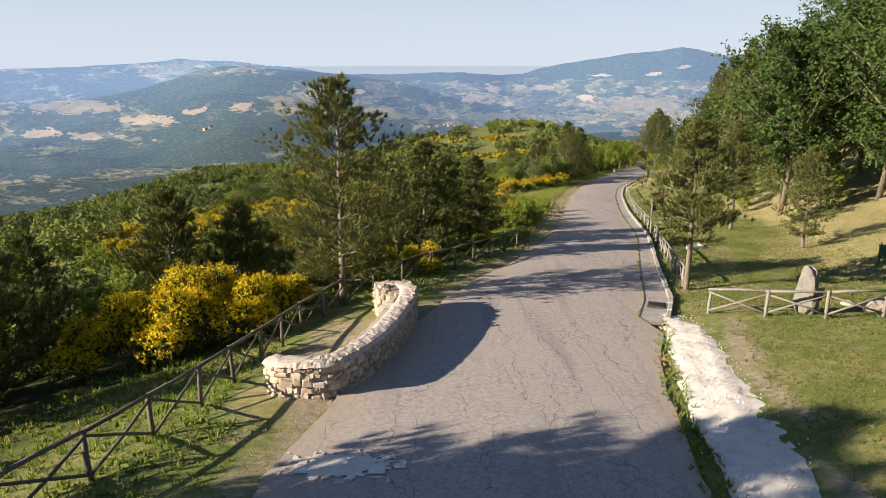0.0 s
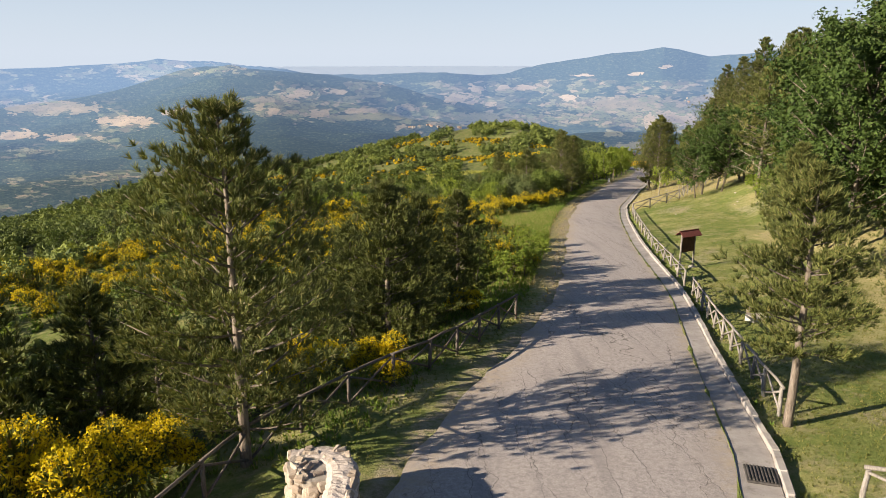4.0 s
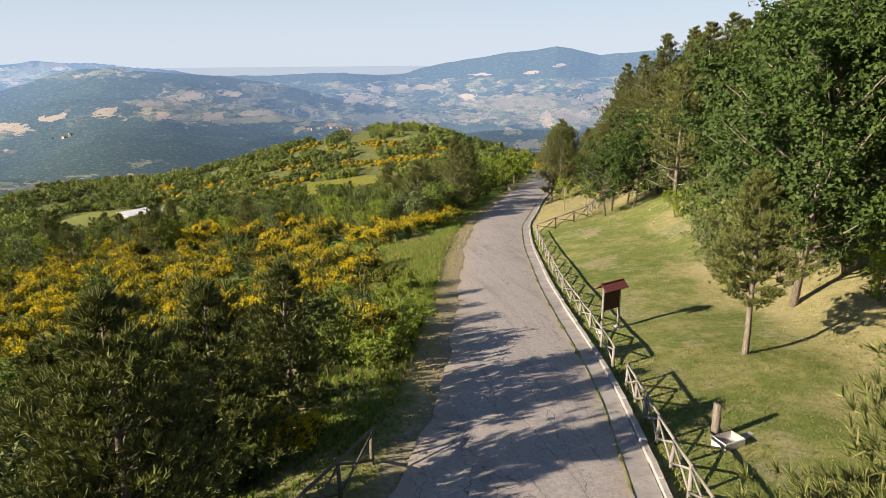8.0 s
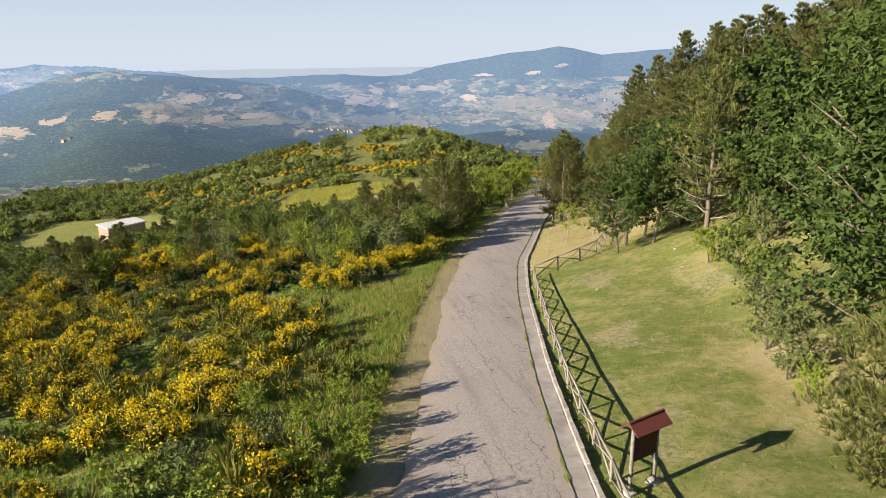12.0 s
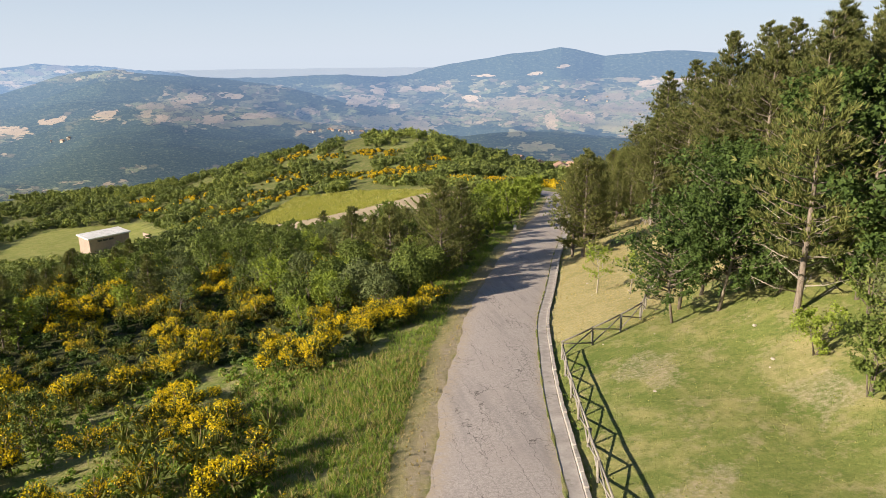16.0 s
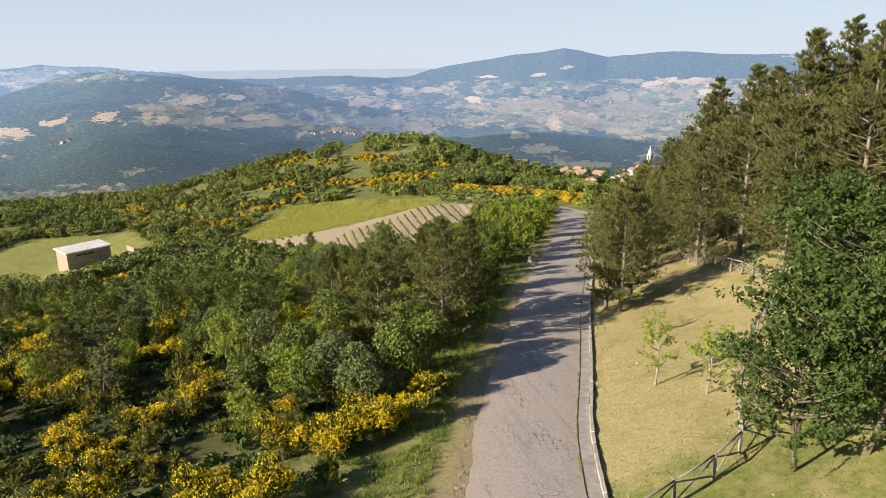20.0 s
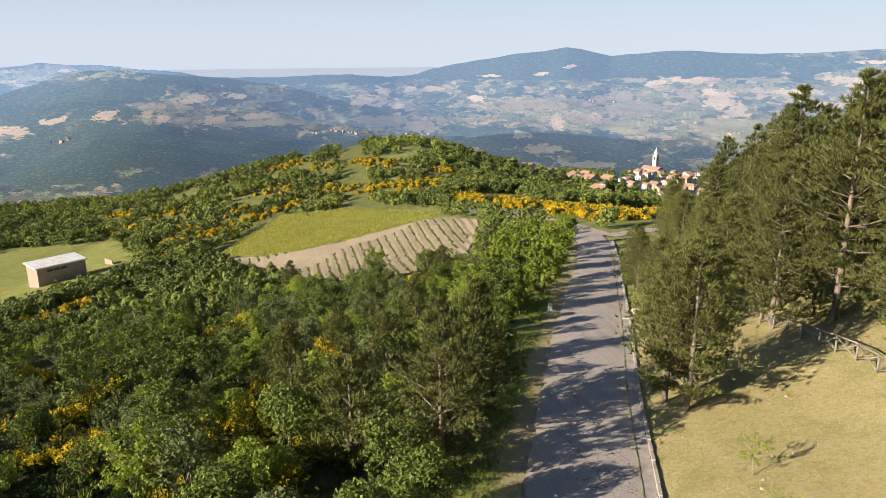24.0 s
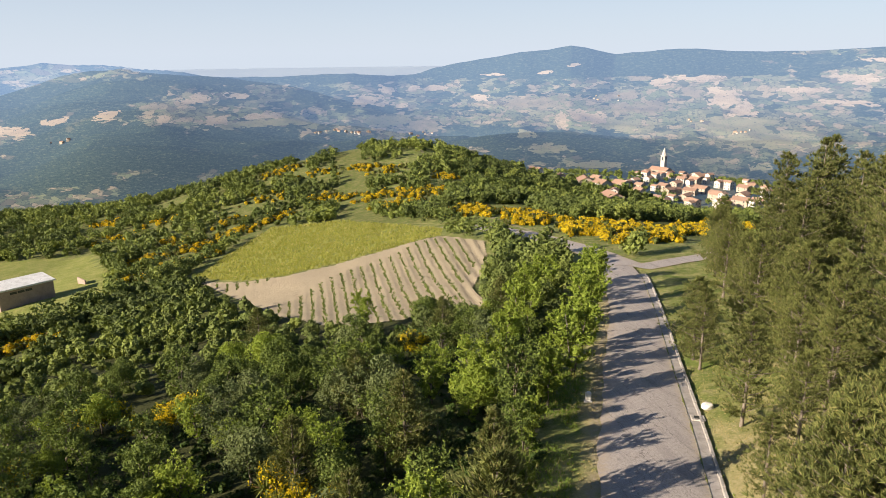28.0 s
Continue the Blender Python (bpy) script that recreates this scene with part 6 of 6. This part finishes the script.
    for k in range(40):
        a, h = rnd.uniform(1.2, 5.2), rnd.uniform(0, 0.8)
        part("stone", rnd.choice(shapes), ob, "", pose(x + 0.62 * math.cos(a), y + 0.62 * math.sin(a), z + h, rnd.uniform(-5, 5), rnd.uniform(-5, 5), math.degrees(a) + 90) @ Matrix.Diagonal((0.7, 0.8, 0.9, 1)))
    return ob


stone_wall()


# loose white gravel on the bank
def gravel():
    r = np.random.default_rng(17)
    y = r.uniform(4, 22.5, 2600)
    x = np.interp(y, (0, 10.8, 18, 22.5), (4.4, 5.7, 7.0, 7.6)) + r.normal(0, 0.33, 2600)
    p = np.stack([x, y, land_z(x, y) + 0.04], -1)
    s = r.uniform(0.008, 0.028, (2600, 1, 1))
    base = np.array([(1, 0, -0.5), (-0.6, 0.8, -0.5), (-0.6, -0.8, -0.5), (0, 0, 0.8)])
    v = (p[:, None, :] + base[None] * s * r.uniform(0.6, 1.4, (2600, 4, 3))).reshape(-1, 3)
    f = (np.arange(2600)[:, None, None] * 4 + np.array([(0, 1, 3), (1, 2, 3), (2, 0, 3)])[None]).reshape(-1, 3)
    tagged(new("gravel", tri_mesh("gravel", v, f, LIME)), "loose white limestone gravel", "gravel", kind="stuff")


gravel()


# ---- information board ----
def board(x, y, turn):
    ob = thing("notice_board", on(x, y, turn), "dark brown wooden notice board under a small shingled roof", "sign")
    for dx in (-0.47, 0.47):
        part("post", tubes("post", [([(dx, 0, -0.3), (dx, 0, 1.95)], [0.055, 0.05])], WOOD, 8), ob)
        part("foot", box_mesh("foot", 0.3, 0.3, 0.12, CONCRETE, 0.02, 0.01, 3, -0.02), ob, "pale concrete foot", pose(dx, 0, 0))
    part("panel", box_mesh("panel", 0.92, 0.06, 0.86, WOOD_BROWN, 0.008), ob, "dark brown board seen from behind", pose(0, 0, 0.98))
    for z in (0.96, 1.82):
        part("rail", box_mesh("rail", 1.02, 0.08, 0.07, WOOD_BROWN, 0.01), ob, "", pose(0, 0, z))
    for side in (-1, 1):
        part("roof_slope", box_mesh("roof_slope", 1.32, 0.40, 0.035, RUST_RED, 0.006), ob, "dark red shingled slope", pose(0, side * 0.15, 1.98, side * -38))
    part("ridge", box_mesh("ridge", 1.34, 0.07, 0.05, RUST_RED, 0.01), ob, "", pose(0, 0, 2.12))
    return ob


board(14.55, 47.45, 24)


# ---- tap and trough ----
def tap(x, y):
    ob = thing("fountain", on(x, y, 15), "short wooden water post with metal trough and slab", "fountain")
    part("post", tubes("post", [([(0, 0, -0.3), (0, 0.02, 1.0)], [0.12, 0.105])], BARK, 9), ob)
    tr = box_mesh("trough", 0.7, 0.5, 0.3, IRON, 0.02)
    bm = bmesh.new()
    bm.from_mesh(tr)
    bm.faces.ensure_lookup_table()
    top = max(bm.faces, key=lambda f: f.calc_center_median().z)
    bmesh.ops.inset_individual(bm, faces=[top], thickness=0.05)
    bmesh.ops.translate(bm, verts=top.verts, vec=(0, 0, -0.2))
    part("trough", bm_mesh("trough", bm, CONCRETE), ob, "", pose(-0.05, -0.5, 0))
    part("slab", box_mesh("slab", 0.62, 0.5, 0.1, GUTTER, 0.02, 0.01, 2), ob, "pale grey stone slab", pose(0.75, -0.45, -0.03))
    return ob


tap(13.2, 36.9)


# ---- standing stone, bin, grate, marker ----
def boulder(name, x, y, sx, sy, sz, seed, label, cat="stone", mat=STONE, sink=0.1, taper=0.0, square=1.0):
    bm = bmesh.new()
    bmesh.ops.create_icosphere(bm, subdivisions=3 if sz > 0.3 else 2, radius=1)
    for v in bm.verts:
        k = 1 + 0.16 * noise.noise(v.co * 1.7 + Vector((seed, 0, 0))) + 0.07 * noise.noise(v.co * 4.5 + Vector((0, seed, 0)))
        h = v.co.z * 0.5 + 0.5
        a, b = (math.copysign(abs(q) ** square, q) for q in (v.co.x, v.co.y))
        v.co = Vector((a * sx * (1 - taper * h ** 1.4), b * sy * (1 - 0.6 * taper * h), h * sz)) * k
    me = bm_mesh(name, bm, mat)
    return tagged(new(name, me), label, cat), me, on(x, y, seed * 40, -sink)


ob, me, m = boulder("standing_stone", 11.7, 21.9, 0.44, 0.24, 1.6, 3, "tall rough standing stone with a small plaque", mat=ROCK, taper=0.45, square=0.55)
ob.matrix_basis = m
part("plaque", box_mesh("plaque", 0.04, 0.34, 0.46, IRON, 0.01), ob, "small dark metal plaque", pose(-0.36, 0.05, 0.62, 0, -8, -20))
for i, (x, y, s) in enumerate([(14.2, 22.4, 0.5), (14.8, 22.9, 0.4), (13.9, 23.3, 0.3)]):
    ob, me, m = boulder("boulder", x, y, s, s * 0.8, s * 0.8, 5 + i, "pale rough boulder half sunk in grass")
    ob.matrix_basis = m


def litter_bin(x, y):
    ob = thing("litter_bin", on(x, y), "green painted metal litter bin on a post", "bin")
    part("post", tubes("post", [([(0, 0.16, -0.2), (0, 0.16, 1.0)], [0.025, 0.025])], IRON, 6), ob)
    part("body", tubes("body", [([(0, 0, 0.35), (0, 0, 0.88), (0, 0, 0.9)], [0.15, 0.17, 0.18])], GREEN_PAINT, 12), ob)
    return ob


litter_bin(18.8, 29.6)


def grate():
    y = 24.0
    ob = thing("drain_grate", pose(float(road_right(y)) - 0.42, y, float(road_z(y)) + 0.02, -6.5, 0, -18), "dark iron drain grate in the gutter", "grate")
    part("frame", box_mesh("frame", 0.62, 0.8, 0.05, IRON, 0.008), ob)
    bar = box_mesh("grate_bar", 0.035, 0.72, 0.03, IRON, 0.005)
    for i in range(8):
        part("grate_bar", bar, ob, "", pose(-0.25 + i * 0.07, 0, 0.05))


grate()


def marker():
    ob = thing("marker_stone", on(29.8, 123.7, -15), "white painted roadside marker stone", "marker stone")
    bm = bmesh.new()
    bmesh.ops.create_cube(bm, size=1)
    for v in bm.verts:
        v.co = Vector((v.co.x * 0.36, v.co.y * 0.24, (v.co.z + 0.5) * 0.72 - 0.05))
    bmesh.ops.bevel(bm, geom=[e for e in bm.edges], offset=0.07, segments=3, affect="EDGES")
    part("stone", bm_mesh("stone", bm, PAINT_WHITE), ob)
    part("base", box_mesh("base", 0.5, 0.36, 0.14, CONCRETE, 0.02), ob, "", pose(0, 0, -0.06))


marker()


# ---- hut by the field ----
def hut():
    ob = thing("utility_hut", on(-53.5, 239.8, 42, 0.2), "flat-roofed dusty pink block hut beside the scrub", "hut")
    part("wall", box_mesh("wall", 10.8, 6, 5.4, PLASTER, 0.03, 0, 0, -1.0), ob)
    part("roof", box_mesh("roof", 11.6, 6.8, 0.35, ROOF_SLAB, 0.04), ob, "pale flat roof slab", pose(0, 0, 4.35, 2.5, 0, 0))
    for i in range(3):
        part("window", box_mesh("window", 1.3, 0.12, 0.5, DARK, 0.01), ob, "dark strip window", pose(-2.6 + i * 1.5, -3.0, 3.2))
    part("wall_stub", box_mesh("wall_stub", 0.3, 4, 1.6, PLASTER, 0.03), ob, "", pose(14, 4, -0.6))


hut()


# ---- village ----
def house_shapes(seed, w, l, h, wall, tall=0.0):
    bm = bmesh.new()
    rise = w * 0.24
    vs = [bm.verts.new(c) for c in ((-w / 2, -l / 2, -3), (w / 2, -l / 2, -3), (w / 2, l / 2, -3), (-w / 2, l / 2, -3), (-w / 2, -l / 2, h), (w / 2, -l / 2, h), (w / 2, l / 2, h), (-w / 2, l / 2, h), (0, -l / 2, h + rise), (0, l / 2, h + rise))]
    for f in ((0, 1, 5, 8, 4), (2, 3, 7, 9, 6), (1, 2, 6, 5), (3, 0, 4, 7)):
        bm.faces.new([vs[i] for i in f])
    walls = bm_mesh("wall", bm, wall)
    bm = bmesh.new()
    o = 0.5
    for s in (-1, 1):
        a = [(0, -l / 2 - o, h + rise + 0.05), (0, l / 2 + o, h + rise + 0.05), (s * (w / 2 + o), l / 2 + o, h - o * 0.48 + 0.05), (s * (w / 2 + o), -l / 2 - o, h - o * 0.48 + 0.05)]
        q = [bm.verts.new(c) for c in a] + [bm.verts.new((c[0], c[1], c[2] + 0.25)) for c in a]
        for f in ((0, 1, 2, 3), (4, 5, 6, 7), (0, 1, 5, 4), (1, 2, 6, 5), (2, 3, 7, 6), (3, 0, 4, 7)):
            bm.faces.new([q[i] for i in f])
    return walls, bm_mesh("roof", bm, TERRACOTTA), (w, l, h)


HOUSES = [house_shapes(1, 9, 11, 6.5, WALL_CREAM), house_shapes(2, 8, 9, 7.5, WALL_WHITE), house_shapes(3, 10, 14, 6, WALL_CREAM), house_shapes(4, 7, 8, 8.5, WALL_WHITE)]
PANE = box_mesh("window", 1.0, 0.12, 1.5, DARK, 0.01)
CHIMNEY = box_mesh("chimney", 0.7, 0.7, 1.6, WALL_CREAM, 0.03)


def house(k, m, label):
    walls, roof, (w, l, h) = HOUSES[k]
    ob = thing("house", m, label, "house", "village houses")
    part("wall", walls, ob)
    r = part("roof", roof, ob, "terracotta tiled roof")
    part("chimney", CHIMNEY, r, "", pose(w * 0.2, l * 0.2, h + 0.3))
    for z in np.arange(1.0, h - 1.4, 2.9):
        for y in (-l * 0.28, l * 0.28):
            part("window", PANE, ob, "", pose(-w / 2, y, z, 0, 0, 90))
        for x in (-w * 0.25, w * 0.25):
            part("window", PANE, ob, "", pose(x, -l / 2, z))
    return ob


# pale rock and drain mouth at the kerb
ob, me, m = boulder("kerb_rock", 36.1, 120.9, 0.38, 0.3, 0.5, 9, "pale rock beside the kerb drain", "rock", LIME)
ob.matrix_basis = m
drain = thing("drain_mouth", pose(float(road_right(119.8)) - 0.1, 119.8, float(road_z(119.8)), -6.5, 0, -20), "small concrete drain mouth in the kerb", "drain")
part("frame", box_mesh("frame", 0.75, 0.75, 0.09, CONCRETE, 0.02, 0.01, 4), drain)
# near-black plate painted in for the shade inside the drain
part("hole", box_mesh("hole", 0.42, 0.42, 0.02, DARK, 0.004), drain, "", pose(0, 0, 0.085))

# stones strewn on the dry slope
for i in range(46):
    y = rng.uniform(66, 104)
    x = float(road_right(y)) + rng.uniform(2.5, 15)
    s = rng.uniform(0.04, 0.12)
    ob, me, m = boulder("stone", x, y, s, s * 0.8, s, 20 + i, "small pale stone lying in the grass", "stone", CAPSTONE, 0.02)
    ob.matrix_basis = m
    ob["group"] = "strewn stones"

# worn remains of white paint on the road
def worn_paint(x0, y0):
    r = np.random.default_rng(77)
    gx, gy = np.meshgrid(np.arange(-1.5, 1.5, 0.05), np.arange(-0.8, 0.8, 0.05), indexing="ij")
    cells = grid_faces(*gx.shape)
    heart = np.exp(-(gx / 1.15) ** 2 - (gy / 0.6) ** 2) + 0.25 * wobble(gx, gy, 0.16, 2.0) + r.normal(0, 0.2, gx.shape)
    keep = heart.ravel()[cells].mean(1) > 0.52
    x, y = x0 + gx, y0 + gy
    u = (x - road_left(y)) / (road_right(y) - road_left(y))
    z = road_z(y) + 0.05 * (1 - (2 * u - 1) ** 2) + 0.02
    me = tri_mesh("worn_paint", np.stack([x, y, z], -1).reshape(-1, 3), cells[keep], LIME)
    tagged(new("worn_paint", me), "flaking remains of white paint on the asphalt", "paint mark", kind="stuff")


worn_paint(-1.6, 11.8)


vr = random.Random(3)
NEAR_HOUSES = [(120, 381, 0, 0.8), (123, 368, 1, 0.8), (117, 341, 2, 0.75), (128, 388, 3, 0.7), (133, 372, 1, 0.8), (112, 392, 0, 0.7), (122, 352, 3, 0.6), (104, 404, 1, 0.7)]
for x, y, k, s in NEAR_HOUSES:
    house(k, on(x, y, vr.uniform(-30, 60), -1.2, s * 0.82), "pale rendered house with a tiled roof above the valley")
# gardens and woods round the village
village_trees = [(x, y, rng.uniform(5, 9)) for x, y in spread_out(rng, 260, 235, 450, 520, 860, lambda x, y: (abs((x - 340) - (y - 700) * 0.25) > 36 or rng.random() < 0.12), 6.0)]
village_trees += [(x, y, rng.uniform(4, 7)) for x, y in spread_out(rng, 90, 92, 190, 330, 430, lambda x, y: all((x - a) ** 2 + (y - b) ** 2 > 60 for a, b, *_ in NEAR_HOUSES), 5.0)]
woodland("woodland", village_trees, "dark trees between the houses of the village", 103, LEAF_FAR, 70, 1.3)
for i, (x, y) in enumerate(spread_out(rng, 78, 255, 430, 545, 850, lambda x, y: abs((x - 340) - (y - 700) * 0.25) < 38 + 30 * (y < 720), 8.2)):
    house(i % 4, on(x, y, vr.choice((20, 35, -55, 110)) + vr.uniform(-8, 8), 0, vr.uniform(0.62, 0.85)), "pale village house with a terracotta roof")


def church(x, y):
    ob = thing("church", on(x, y, 30), "pale village church with a tall slender bell tower", "church")
    part("nave", house_shapes(9, 11, 21, 9, WALL_CREAM)[0], ob)
    part("roof", house_shapes(9, 11, 21, 9, WALL_CREAM)[1], ob)
    t = part("bell_tower", box_mesh("bell_tower", 5, 5, 25, WALL_WHITE, 0.1, 0, 0, -3), ob, "white bell tower", pose(11, 4, 0))
    part("cornice", box_mesh("cornice", 5.8, 5.8, 0.6, WALL_WHITE, 0.1), t, "", pose(0, 0, 22))
    part("spire", tubes("spire", [([(0, 0, 22.5), (0, 0, 25.0), (0, 0, 31)], [2.3, 2.2, 0.2])], WALL_WHITE, 8, True), t, "pointed pale spire")
    # near-black slabs on the tower stand in for the shaded belfry openings
    for a in (0, 90, 180, 270):
        part("belfry_opening", box_mesh("belfry_opening", 1.5, 0.3, 3.4, DARK, 0.02), t, "", pose(0, 0, 0, 0, 0, a) @ pose(0, -2.5, 17.5))


church(352, 800)


def far_house(bearing, height, k, size):
    """A house on the far slopes, by its bearing and height from the ridge."""
    i = int(np.argmin(np.abs(np.degrees(th) - bearing)))
    j = int(np.argmax((rise[:, i] >= height) & (fr[:, i] > 800)))
    house(k, pose(float(fx[j, i]), float(fy[j, i]), float(fz[j, i]) - 0.5, 0, 0, 40 * k + 13 * i) @ Matrix.Scale(size, 4), "small pale farmhouse on the hazy far slope")


for n, (b, h, wide, deep, count) in enumerate([(-0.6, -5.95, 1.4, 0.12, 9), (1.6, -6.15, 0.9, 0.12, 7), (-19.5, -5.9, 1.0, 0.1, 4), (20.8, -3.6, 1.2, 0.2, 6), (30.4, -6.0, 1.0, 0.2, 6), (6.2, -6.3, 1.0, 0.15, 5), (27.5, -5.2, 1.0, 0.2, 4)]):
    for q in range(count):
        far_house(b + vr.uniform(-wide, wide), h + vr.uniform(-deep, deep), q % 4, vr.uniform(0.45, 0.7))
